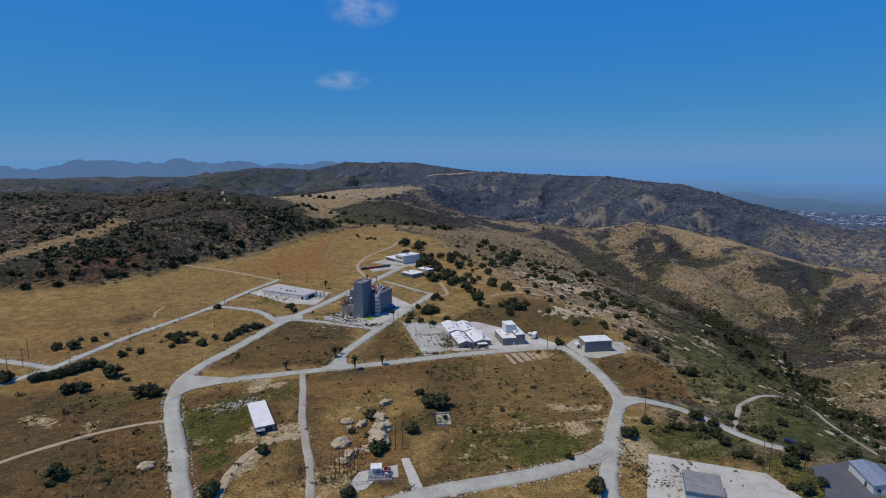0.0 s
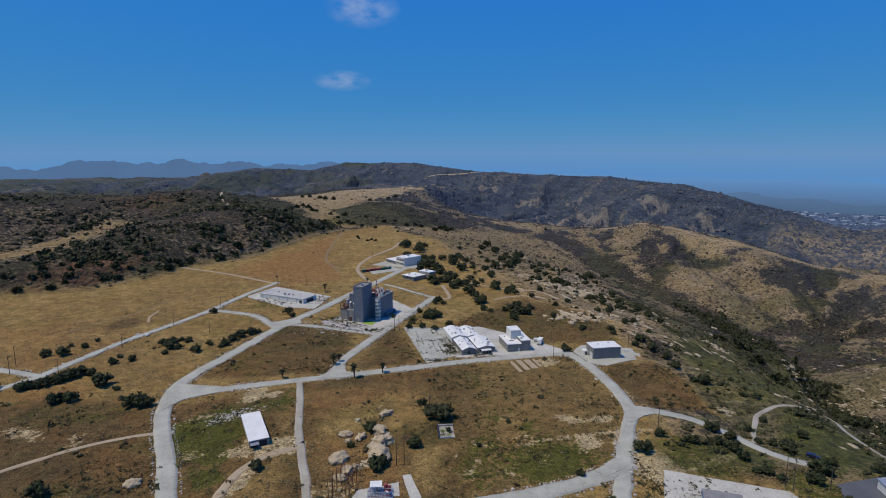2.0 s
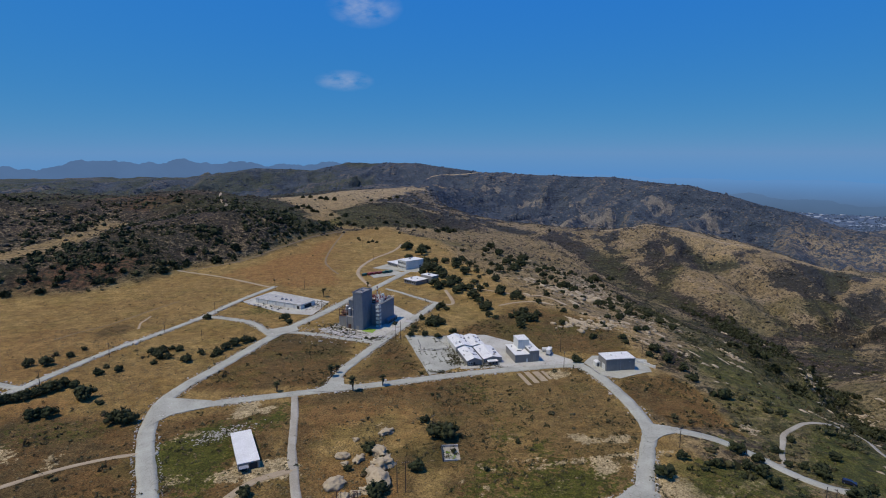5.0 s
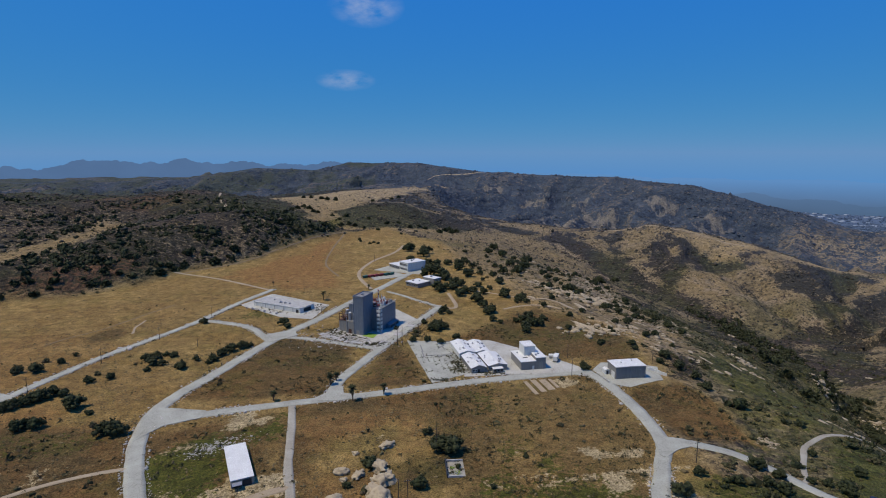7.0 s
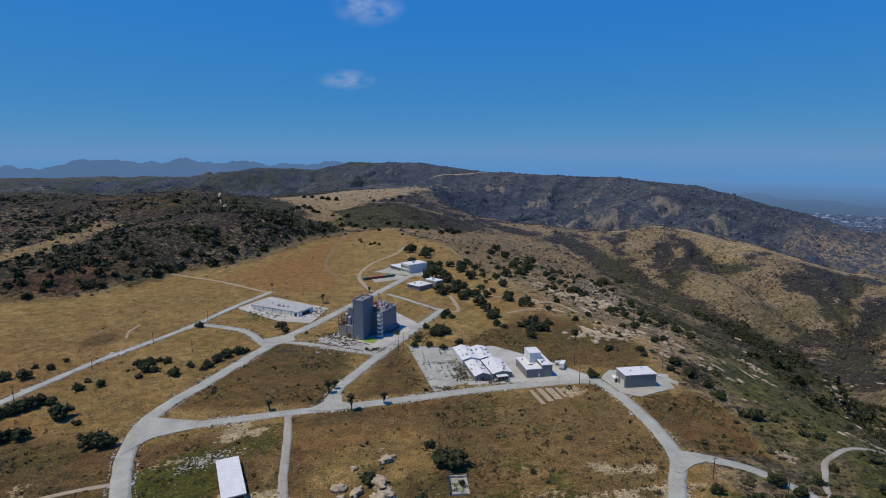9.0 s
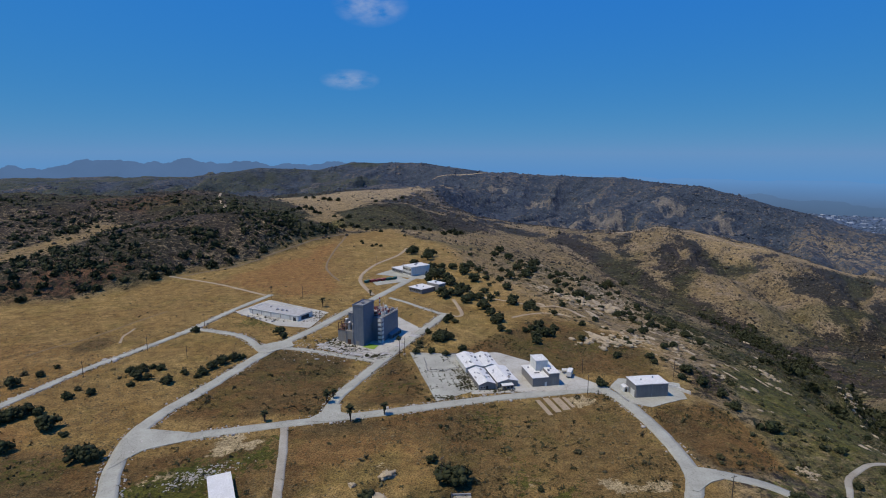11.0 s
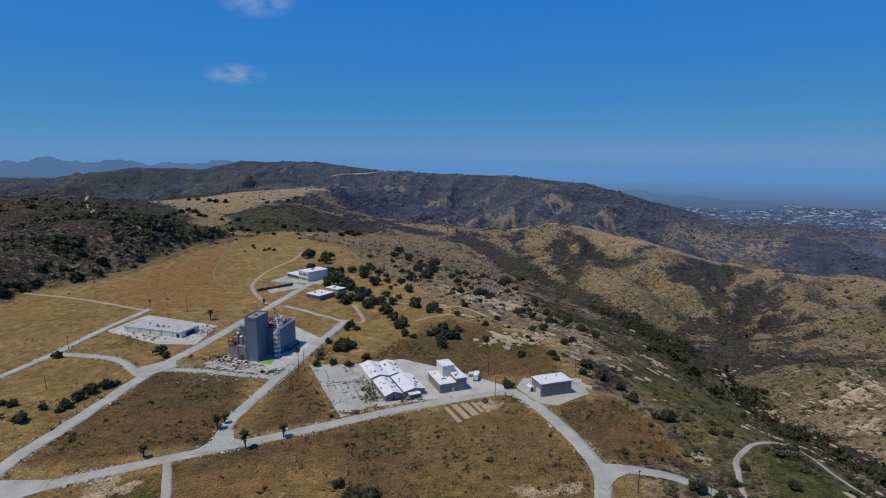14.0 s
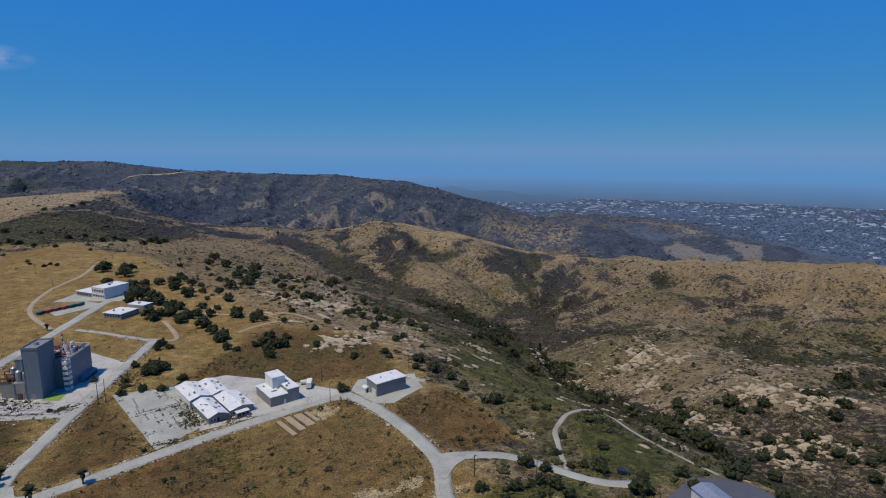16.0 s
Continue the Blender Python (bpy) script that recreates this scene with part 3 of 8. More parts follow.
def ground_material():
    m, nt, b = nodes_of("dry_land")
    geo = nt.nodes.new("ShaderNodeTexCoord").outputs["Object"]
    tuft = noise_node(nt, 0.55, 6, 0.75, geo)
    patch = noise_node(nt, 0.06, 6, 0.65, geo)
    wide = noise_node(nt, 0.012, 5, 0.6, geo)
    shrub = noise_node(nt, 0.22, 5, 0.7, geo)
    streak_map = nt.nodes.new("ShaderNodeMapping")
    streak_map.inputs["Scale"].default_value = (0.05, 0.6, 0.3)
    streak_map.inputs["Rotation"].default_value = (0, 0, radians(32))
    nt.links.new(geo, streak_map.inputs["Vector"])
    streak = noise_node(nt, 1.0, 4, 0.6, streak_map.outputs[0])
    gold = mix(nt, ramp(nt, patch.outputs["Fac"], 0.41, 0.60), (0.365, 0.263, 0.110), (0.248, 0.175, 0.073))
    gold = mix(nt, calc(nt, "MULTIPLY", ramp(nt, streak.outputs["Fac"], 0.45, 0.7), 0.5), gold, (0.42, 0.31, 0.15))
    rust_c = mix(nt, ramp(nt, tuft.outputs["Fac"], 0.3, 0.7), (0.20, 0.115, 0.046), (0.275, 0.168, 0.072))
    base = mix(nt, calc(nt, "MULTIPLY", attr(nt, "rust"), 0.45), gold, rust_c)
    brown_c = mix(nt, ramp(nt, patch.outputs["Fac"], 0.42, 0.58), (0.090, 0.067, 0.034), (0.146, 0.100, 0.047))
    brown_c = mix(nt, calc(nt, "MULTIPLY", ramp(nt, tuft.outputs["Fac"], 0.48, 0.62), 0.7), brown_c, (0.072, 0.064, 0.028))
    brown_c = mix(nt, calc(nt, "MULTIPLY", ramp(nt, wide.outputs["Fac"], 0.46, 0.60), 0.5), brown_c, (0.24, 0.138, 0.052))
    mosaic = nt.nodes.new("ShaderNodeSeparateColor")
    nt.links.new(noise_node(nt, 0.045, 9, 0.72, geo).outputs["Color"], mosaic.inputs[0])
    clump = nt.nodes.new("ShaderNodeSeparateColor")
    nt.links.new(noise_node(nt, 0.30, 8, 0.75, geo).outputs["Color"], clump.inputs[0])
    brown_c = mix(nt, calc(nt, "MULTIPLY", ramp(nt, mosaic.outputs[0], 0.49, 0.58), 0.6), brown_c, (0.172, 0.096, 0.038))
    brown_c = mix(nt, calc(nt, "MULTIPLY", ramp(nt, mosaic.outputs[1], 0.53, 0.58), 0.45), brown_c, (0.115, 0.105, 0.030))
    brown_c = mix(nt, calc(nt, "MULTIPLY", ramp(nt, clump.outputs[0], 0.55, 0.60), 0.65), brown_c, (0.060, 0.052, 0.022))
    brown_c = mix(nt, calc(nt, "MULTIPLY", ramp(nt, clump.outputs[1], 0.57, 0.62), 0.6), brown_c, (0.25, 0.18, 0.085))
    base = mix(nt, calc(nt, "MULTIPLY", ramp(nt, mosaic.outputs[2], 0.50, 0.57), 0.5), base, (0.235, 0.150, 0.050))
    base = mix(nt, calc(nt, "MULTIPLY", ramp(nt, mosaic.outputs[1], 0.53, 0.60), 0.45), base, (0.19, 0.155, 0.050))
    base = mix(nt, calc(nt, "MULTIPLY", ramp(nt, clump.outputs[2], 0.56, 0.62), 0.5), base, (0.13, 0.095, 0.040))
    base = mix(nt, calc(nt, "MULTIPLY", attr(nt, "red_grass"), ramp(nt, clump.outputs[1], 0.40, 0.58, (1, 1, 1, 1), (0.45, 0.45, 0.45, 1))), base, (0.285, 0.155, 0.064))
    base = mix(nt, calc(nt, "MULTIPLY", attr(nt, "brown"), 0.97), base, brown_c)
    earth = mix(nt, ramp(nt, patch.outputs["Fac"], 0.38, 0.62), (0.315, 0.245, 0.148), (0.190, 0.145, 0.085))
    base = mix(nt, calc(nt, "MULTIPLY", attr(nt, "wild"), 0.85), base, earth)
    # golden grass far off is paler, with haze lightening put into its colour
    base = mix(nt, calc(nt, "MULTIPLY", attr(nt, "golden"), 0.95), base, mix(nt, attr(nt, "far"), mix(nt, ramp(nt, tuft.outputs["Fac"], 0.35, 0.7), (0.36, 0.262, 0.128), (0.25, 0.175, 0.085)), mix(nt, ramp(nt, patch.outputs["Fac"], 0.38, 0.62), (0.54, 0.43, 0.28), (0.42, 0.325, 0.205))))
    olive_c = mix(nt, ramp(nt, tuft.outputs["Fac"], 0.4, 0.65), (0.040, 0.062, 0.008), (0.120, 0.125, 0.024))
    mottle = noise_node(nt, 0.42, 6, 0.72, geo)
    olive_level = calc(nt, "SUBTRACT", calc(nt, "MULTIPLY", attr(nt, "olive"), 0.36), calc(nt, "SUBTRACT", mottle.outputs["Fac"], 0.30))
    base = mix(nt, calc(nt, "MULTIPLY", ramp(nt, olive_level, 0.0, 0.05), 0.85), base, olive_c)
    rock_c = mix(nt, ramp(nt, tuft.outputs["Fac"], 0.35, 0.65), (0.45, 0.35, 0.24), (0.28, 0.21, 0.14))
    base = mix(nt, calc(nt, "MULTIPLY", attr(nt, "rock"), ramp(nt, shrub.outputs["Fac"], 0.43, 0.52)), base, rock_c)
    pale_level = calc(nt, "SUBTRACT", calc(nt, "MULTIPLY", attr(nt, "pale"), 0.42), calc(nt, "SUBTRACT", 0.70, mottle.outputs["Fac"]))
    base = mix(nt, ramp(nt, pale_level, 0.0, 0.05), base, mix(nt, ramp(nt, tuft.outputs["Fac"], 0.40, 0.62), (0.50, 0.42, 0.29), (0.36, 0.29, 0.18)))
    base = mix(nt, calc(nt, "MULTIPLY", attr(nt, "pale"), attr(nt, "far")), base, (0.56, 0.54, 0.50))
    scrub_c = mix(nt, ramp(nt, tuft.outputs["Fac"], 0.35, 0.7), (0.028, 0.028, 0.019), (0.080, 0.067, 0.048))
    scrub_c = mix(nt, calc(nt, "MULTIPLY", ramp(nt, wide.outputs["Fac"], 0.45, 0.6), 0.6), scrub_c, (0.078, 0.058, 0.048))
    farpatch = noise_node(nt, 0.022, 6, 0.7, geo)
    # blue of distant haze is painted into the far scrub's base colour
    scrub_hazed = mix(nt, ramp(nt, farpatch.outputs["Fac"], 0.40, 0.66), (0.044, 0.064, 0.100), (0.092, 0.114, 0.154))
    scrub_c = mix(nt, attr(nt, "far"), scrub_c, scrub_hazed)
    fine_n = noise_node(nt, 0.24, 5, 0.75, geo)
    mid_n = noise_node(nt, 0.075, 6, 0.78, geo)
    lump_n = mix(nt, attr(nt, "far"), fine_n.outputs["Fac"], mid_n.outputs["Fac"])
    # far soil turns blue-grey: haze put into its colour
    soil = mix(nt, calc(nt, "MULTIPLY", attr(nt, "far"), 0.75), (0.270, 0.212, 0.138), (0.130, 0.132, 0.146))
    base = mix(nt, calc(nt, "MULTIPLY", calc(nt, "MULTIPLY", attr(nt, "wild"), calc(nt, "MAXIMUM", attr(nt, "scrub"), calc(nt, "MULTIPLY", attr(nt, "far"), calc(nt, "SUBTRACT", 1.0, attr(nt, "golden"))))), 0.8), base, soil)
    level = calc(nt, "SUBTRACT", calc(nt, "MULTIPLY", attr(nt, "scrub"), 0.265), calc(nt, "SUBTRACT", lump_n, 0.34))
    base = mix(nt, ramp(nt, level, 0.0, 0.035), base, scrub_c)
    for size, lo, hi in ((0.15, 0.0, 0.6), (0.33, 0.0, 0.45)):           # single bushes dotted over the open slopes
        dots = noise_node(nt, size, vec=mix(nt, 0.6, geo, noise_node(nt, 0.5, 3, 0.6, geo).outputs["Color"], "ADD"), kind="ShaderNodeTexVoronoi")
        pick = nt.nodes.new("ShaderNodeSeparateColor")
        nt.links.new(dots.outputs["Color"], pick.inputs[0])
        there = calc(nt, "SUBTRACT", calc(nt, "ADD", calc(nt, "MULTIPLY", attr(nt, "scrub"), 0.75), 0.32), pick.outputs[0])
        spot = calc(nt, "MULTIPLY", ramp(nt, dots.outputs["Distance"], 0.26, 0.40, (1, 1, 1, 1), (0, 0, 0, 1)), ramp(nt, there, 0.0, 0.05))
        base = mix(nt, calc(nt, "MULTIPLY", spot, calc(nt, "MULTIPLY", attr(nt, "wild"), 0.9)), base, scrub_c)
    green_c = mix(nt, ramp(nt, fine_n.outputs["Fac"], 0.38, 0.62), (0.036, 0.048, 0.014), (0.118, 0.122, 0.038))
    green_c = mix(nt, attr(nt, "lime"), green_c, mix(nt, ramp(nt, tuft.outputs["Fac"], 0.4, 0.62), (0.080, 0.085, 0.018), (0.185, 0.165, 0.045)))
    base = mix(nt, calc(nt, "MULTIPLY", attr(nt, "green"), ramp(nt, shrub.outputs["Fac"], 0.36, 0.52, (0.35, 0.35, 0.35, 1), (1, 1, 1, 1))), base, green_c)
    base = mix(nt, calc(nt, "MULTIPLY", attr(nt, "red_soil"), ramp(nt, fine_n.outputs["Fac"], 0.42, 0.56)), base, (0.17, 0.092, 0.055))
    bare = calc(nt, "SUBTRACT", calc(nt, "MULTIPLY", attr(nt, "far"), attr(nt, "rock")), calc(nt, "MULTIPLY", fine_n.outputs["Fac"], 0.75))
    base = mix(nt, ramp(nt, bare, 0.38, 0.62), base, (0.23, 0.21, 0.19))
    worn = noise_node(nt, 0.17, 6, 0.75, geo)
    base = mix(nt, 1.0, base, ramp(nt, worn.outputs["Fac"], 0.40, 0.60, (0.64, 0.64, 0.63, 1), (1.10, 1.10, 1.10, 1)), "MULTIPLY")
    speck = noise_node(nt, 1.5, 4, 0.8, geo)
    base = mix(nt, 1.0, base, ramp(nt, speck.outputs["Fac"], 0.40, 0.58, (0.46, 0.45, 0.42, 1), (1.26, 1.26, 1.25, 1)), "MULTIPLY")
    base = mix(nt, 1.0, base, mix(nt, attr(nt, "wild"), (1.01, 0.94, 0.76), (1.03, 1.0, 0.90)), "MULTIPLY")
    # the town's ground has a blue haze cast painted into its base colour
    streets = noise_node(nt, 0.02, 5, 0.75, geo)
    hazed_town_c = mix(nt, ramp(nt, streets.outputs["Fac"], 0.42, 0.6), (0.080, 0.118, 0.176), (0.110, 0.150, 0.21))
    base = mix(nt, attr(nt, "basin"), base, hazed_town_c)
    nt.links.new(base, b.inputs["Base Color"])
    b.inputs["Roughness"].default_value = 0.95
    b.inputs["Specular IOR Level"].default_value = 0.15
    gully = noise_node(nt, 0.03, 7, 0.62, geo)
    relief = nt.nodes.new("ShaderNodeMath")
    relief.operation = "MULTIPLY_ADD"
    nt.links.new(gully.outputs["Fac"], relief.inputs[0])
    wild_amt = nt.nodes.new("ShaderNodeMath")
    wild_amt.operation = "MULTIPLY"
    nt.links.new(attr(nt, "wild"), wild_amt.inputs[0])
    wild_amt.inputs[1].default_value = 34.0
    nt.links.new(wild_amt.outputs[0], relief.inputs[1])
    nt.links.new(calc(nt, "ADD", tuft.outputs["Fac"], calc(nt, "MULTIPLY", speck.outputs["Fac"], 0.5)), relief.inputs[2])
    bump(nt, b, relief.outputs[0], 0.75, 1.0)
    return m


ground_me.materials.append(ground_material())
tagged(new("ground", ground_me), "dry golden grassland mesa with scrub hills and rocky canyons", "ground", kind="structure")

# ---- roads, tracks and paved yards, draped on the ground ----
def spline(points, step=3.0):
    """A smooth line through plan points, sampled at even steps."""
    p = np.array([points[0]] + list(points) + [points[-1]], float)
    out = []
    for k in range(1, len(p) - 2):
        a, b, c, d = p[k - 1:k + 3]
        n = max(2, int(np.hypot(*(c - b)) / step))
        for i in range(n):
            u = i / n
            out.append(0.5 * ((2 * b) + (c - a) * u + (2 * a - 5 * b + 4 * c - d) * u * u + (3 * b - a - 3 * c + d) * u ** 3))
    out.append(p[-2])
    return np.array(out)


def mesh_from(name, verts, faces, material=None, smooth_shade=False):
    me = bpy.data.meshes.new(name)
    me.from_pydata([tuple(v) for v in verts], [], faces)
    if material:
        me.materials.append(material)
    if smooth_shade:
        me.polygons.foreach_set("use_smooth", np.ones(len(me.polygons), bool))
    me.update()
    return me


def ribbon(name, points, width, material, label, category, lift=0.12, rag=0.4, seed=0, step=2.5):
    c = spline(points, step)
    t = np.gradient(c, axis=0)
    t /= np.linalg.norm(t, axis=1)[:, None] + 1e-9
    nrm = np.stack([-t[:, 1], t[:, 0]], 1)
    n = len(c)
    s = np.arange(n) * step
    left = width / 2 + rag * fbm(s, s * 0 + seed, 9, 4, 7 + seed, 0.7)
    right = width / 2 + rag * fbm(s, s * 0 + seed + 40, 9, 4, 8 + seed, 0.7)
    cols = [(-1.0, -0.5), (-1.0, lift), (-0.5, lift + 0.03), (0.0, lift + 0.05), (0.5, lift + 0.03), (1.0, lift), (1.0, -0.5)]
    verts, faces = [], []
    for side, h in cols:
        off = np.where(side < 0, left, right) * side
        q = c + nrm * off[:, None]
        z = ground_at(q[:, 0], q[:, 1]) + h
        verts += [(a, b, d) for (a, b), d in zip(q, z)]
    m = len(cols)
    for j in range(m - 1):
        for i in range(n - 1):
            faces.append((j * n + i, (j + 1) * n + i, (j + 1) * n + i + 1, j * n + i + 1)[::-1])
    ob = new(name, mesh_from(name, verts, faces, material, True))
    return tagged(ob, label, category, kind="structure")


def slab(name, poly, material, label, category, lift=0.10, rag=0.3, kind="structure"):
    """A paved area: a fan of small cells inside a plan outline, on the ground."""
    pts = []
    for a, b in zip(poly, poly[1:] + poly[:1]):
        k = max(1, int(math.dist(a, b) / 2.5))
        for i in range(k):
            x, y = a[0] + (b[0] - a[0]) * i / k, a[1] + (b[1] - a[1]) * i / k
            j = rag * float(fbm(np.array([x]), np.array([y]), 5, 2, 9)[0])
            pts.append((x + j, y - j))
    bm = bmesh.new()
    vs = [bm.verts.new((x, y, 0)) for x, y in pts]
    f = bm.faces.new(vs)
    f.normal_update()
    if f.normal.z < 0:
        f.normal_flip()
    bmesh.ops.triangulate(bm, faces=[f])
    xs, ys = [p[0] for p in pts], [p[1] for p in pts]
    for lo, hi, nv in ((min(xs), max(xs), (1, 0, 0)), (min(ys), max(ys), (0, 1, 0))):
        at = lo + 5
        while at < hi:
            bmesh.ops.bisect_plane(bm, geom=bm.verts[:] + bm.edges[:] + bm.faces[:], plane_co=Vector(nv) * at, plane_no=nv)
            at += 5
    rim = [e for e in bm.edges if len(e.link_faces) == 1]
    got = bmesh.ops.extrude_edge_only(bm, edges=rim)
    low = {v for v in got["geom"] if isinstance(v, bmesh.types.BMVert)}
    for v in bm.verts:
        v.co.z = zat(v.co.x, v.co.y) + (lift if v not in low else -0.4)
    bmesh.ops.recalc_face_normals(bm, faces=bm.faces[:])
    me = bpy.data.meshes.new(name)
    bm.to_mesh(me)
    bm.free()
    me.materials.append(material)
    return tagged(new(name, me), label, category, kind=kind)


def paving_material(name, col, worn, crack, scale=0.35):
    m, nt, b = nodes_of(name)
    geo = nt.nodes.new("ShaderNodeTexCoord").outputs["Object"]
    big = noise_node(nt, 0.09, 5, 0.65, geo)
    small = noise_node(nt, 1.6, 5, 0.75, geo)
    warp = mix(nt, 0.6, geo, noise_node(nt, 0.4, 3, 0.5, geo).outputs["Color"], "ADD")
    v = noise_node(nt, scale, vec=warp, kind="ShaderNodeTexVoronoi")
    v.feature = "DISTANCE_TO_EDGE"
    c = mix(nt, ramp(nt, big.outputs["Fac"], 0.35, 0.66), col, worn)
    c = mix(nt, calc(nt, "MULTIPLY", ramp(nt, small.outputs["Fac"], 0.45, 0.75), 0.5), c, crack)
    line = calc(nt, "MULTIPLY", ramp(nt, v.outputs["Distance"], 0.0, 0.022, (1, 1, 1, 1), (0, 0, 0, 1)), ramp(nt, big.outputs["Fac"], 0.4, 0.6))
    c = mix(nt, line, c, crack)
    nt.links.new(c, b.inputs["Base Color"])
    b.inputs["Roughness"].default_value = 0.9
    bump(nt, b, small.outputs["Fac"], 0.4, 0.05)
    return m


ASPHALT = paving_material("bleached_asphalt", (0.400, 0.392, 0.315), (0.300, 0.292, 0.232), (0.17, 0.150, 0.105))
CONCRETE = paving_material("cracked_concrete", (0.48, 0.460, 0.385), (0.37, 0.350, 0.290), (0.18, 0.148, 0.10), 0.22)
DARK_ASPHALT = paving_material("dark_asphalt", (0.075, 0.078, 0.085), (0.10, 0.10, 0.105), (0.04, 0.04, 0.042), 0.15)
TRACK = paving_material("pale_dirt", (0.38, 0.30, 0.19), (0.30, 0.225, 0.135), (0.20, 0.14, 0.07), 0.5)

GRAVEL = paving_material("grey_gravel", (0.37, 0.34, 0.27), (0.27, 0.235, 0.17), (0.15, 0.12, 0.07), 0.8)
OLD_TRACK = paving_material("grown_over_dirt", (0.22, 0.155, 0.075), (0.165, 0.11, 0.052), (0.10, 0.075, 0.035), 0.5)

ROADS = [
    ("road", [(-60, 60), (-76, 130), (-91, 170), (-102, 190), (-113, 211), (-127, 235), (-135, 251), (-140, 265), (-143, 281), (-141, 300), (-136, 317), (-129, 344), (-122, 375), (-115, 396), (-104, 423), (-89, 469), (-76, 504), (-62, 547), (-47, 592), (-42, 618)], 7.6, 0),
    ("road", [(-139, 268), (-131, 270), (-120, 277), (-101, 284), (-84, 289), (-63, 295), (-33, 304), (-1, 315), (27, 323), (55, 329), (69, 330)], 6.8, 0),
    ("road", [(66, 331), (73, 317), (78, 295), (81, 274), (80, 255), (74, 239), (68, 223), (61, 201), (54, 173), (40, 60)], 7.0, 0),
    ("road", [(82, 257), (90, 257), (99, 255), (108, 252), (115, 247), (121, 240), (126, 230), (132, 220), (140, 214)], 6.0, 0),
    ("road", [(67, 213), (55, 205), (43, 198), (29, 192), (17, 188), (0, 183), (-12, 178), (-23, 171), (-31, 148)], 8.2, 0),
    ("road", [(-66, 296), (-65, 317), (-58, 342), (-47, 376), (-38, 401), (-25, 439), (-17, 463)], 6.4, 0),
    ("road", [(-117, 385), (-93, 380), (-70, 371), (-51, 365)], 4.6, 0),
    ("road", [(-18, 459), (-36, 478), (-49, 492), (-64, 506)], 3.4, 0),
    ("road", [(-123, 377), (-139, 398), (-155, 410), (-182, 419)], 5.4, 0),
    ("road", [(-254, 232), (-233, 273), (-224, 289), (-220, 306), (-216, 325), (-210, 351), (-201, 374), (-194, 394), (-186, 420), (-178, 461), (-164, 512)], 5.6, 0),
    ("road", [(-290, 306), (-254, 301), (-220, 291)], 5.0, 0),
    ("dirt_trail", [(124, 236), (128, 238), (131, 245), (135, 252), (139, 258), (144, 266), (152, 272), (159, 276), (167, 278), (176, 281), (186, 284), (187, 274), (180, 257), (179, 243), (180, 232), (179, 219), (175, 206)], 2.2, 3),
    ("dirt_track", [(-186, 180), (-175, 197), (-163, 211), (-148, 224), (-128, 233)], 2.4, 1),
    ("dirt_track", [(-82, 288), (-76, 267), (-72, 251), (-67, 232), (-61, 215), (-51, 183), (-40, 120)], 3.4, 3),
    ("dirt_track", [(-63, 223), (-76, 215), (-82, 202), (-83, 185), (-78, 162)], 3.4, 1),
    ("dirt_track", [(-79, 514), (-91, 542), (-99, 566), (-102, 596), (-97, 641), (-79, 700), (-74, 750)], 3.6, 1),
    ("dirt_track", [(-280, 568), (-261, 566), (-218, 544), (-168, 510)], 3.2, 1),
    ("dirt_track", [(-118, 564), (-133, 594), (-148, 638), (-160, 729), (-170, 851)], 2.2, 2),
    ("dirt_track", [(-272, 572), (-240, 628), (-218, 700), (-196, 775), (-170, 862)], 1.8, 2),
    ("dirt_track", [(9, 513), (44, 495), (71, 492), (87, 468)], 2.4, 1),
    ("dirt_track", [(-122, 2250), (-94, 2281), (-36, 2269), (54, 2271), (104, 2289)], 6.0, 1),
    # a dark ditch line, drawn as a thin grown-over track
    ("dirt_track", [(-259, 365), (-253, 380), (-244, 396), (-238, 418), (-232, 440), (-225, 460)], 1.3, 2),
    ("dirt_track", [(-218, 390), (-224, 403), (-225, 412), (-226, 420)], 1.6, 1),
    ("dirt_track", [(-19, 463), (-9, 456), (-5, 464), (-12, 504)], 3.0, 1),
    ("dirt_track", [(31, 454), (43, 462), (59, 470), (75, 467)], 2.4, 1),
    ("dirt_track", [(300, 1216), (350, 1200), (395, 1181), (465, 1152), (545, 1095)], 4.0, 1),
    ("dirt_track", [(-346, 850), (-350, 866), (-366, 889), (-374, 905), (-394, 947), (-410, 990)], 3.2, 1),
]
for k, (kind, pts_, width_, soil) in enumerate(ROADS):
    if soil:
        ribbon(kind, pts_, width_, (TRACK, OLD_TRACK, GRAVEL)[soil - 1], "pale bare dirt track worn through dry grass", "track", 0.10, 0.5, k)
    else:
        ribbon(kind, pts_, width_ * 0.93, ASPHALT, "sun-bleached grey asphalt road with crumbling edges", "road", 0.13 + 0.012 * k, 0.75, k, 1.5)
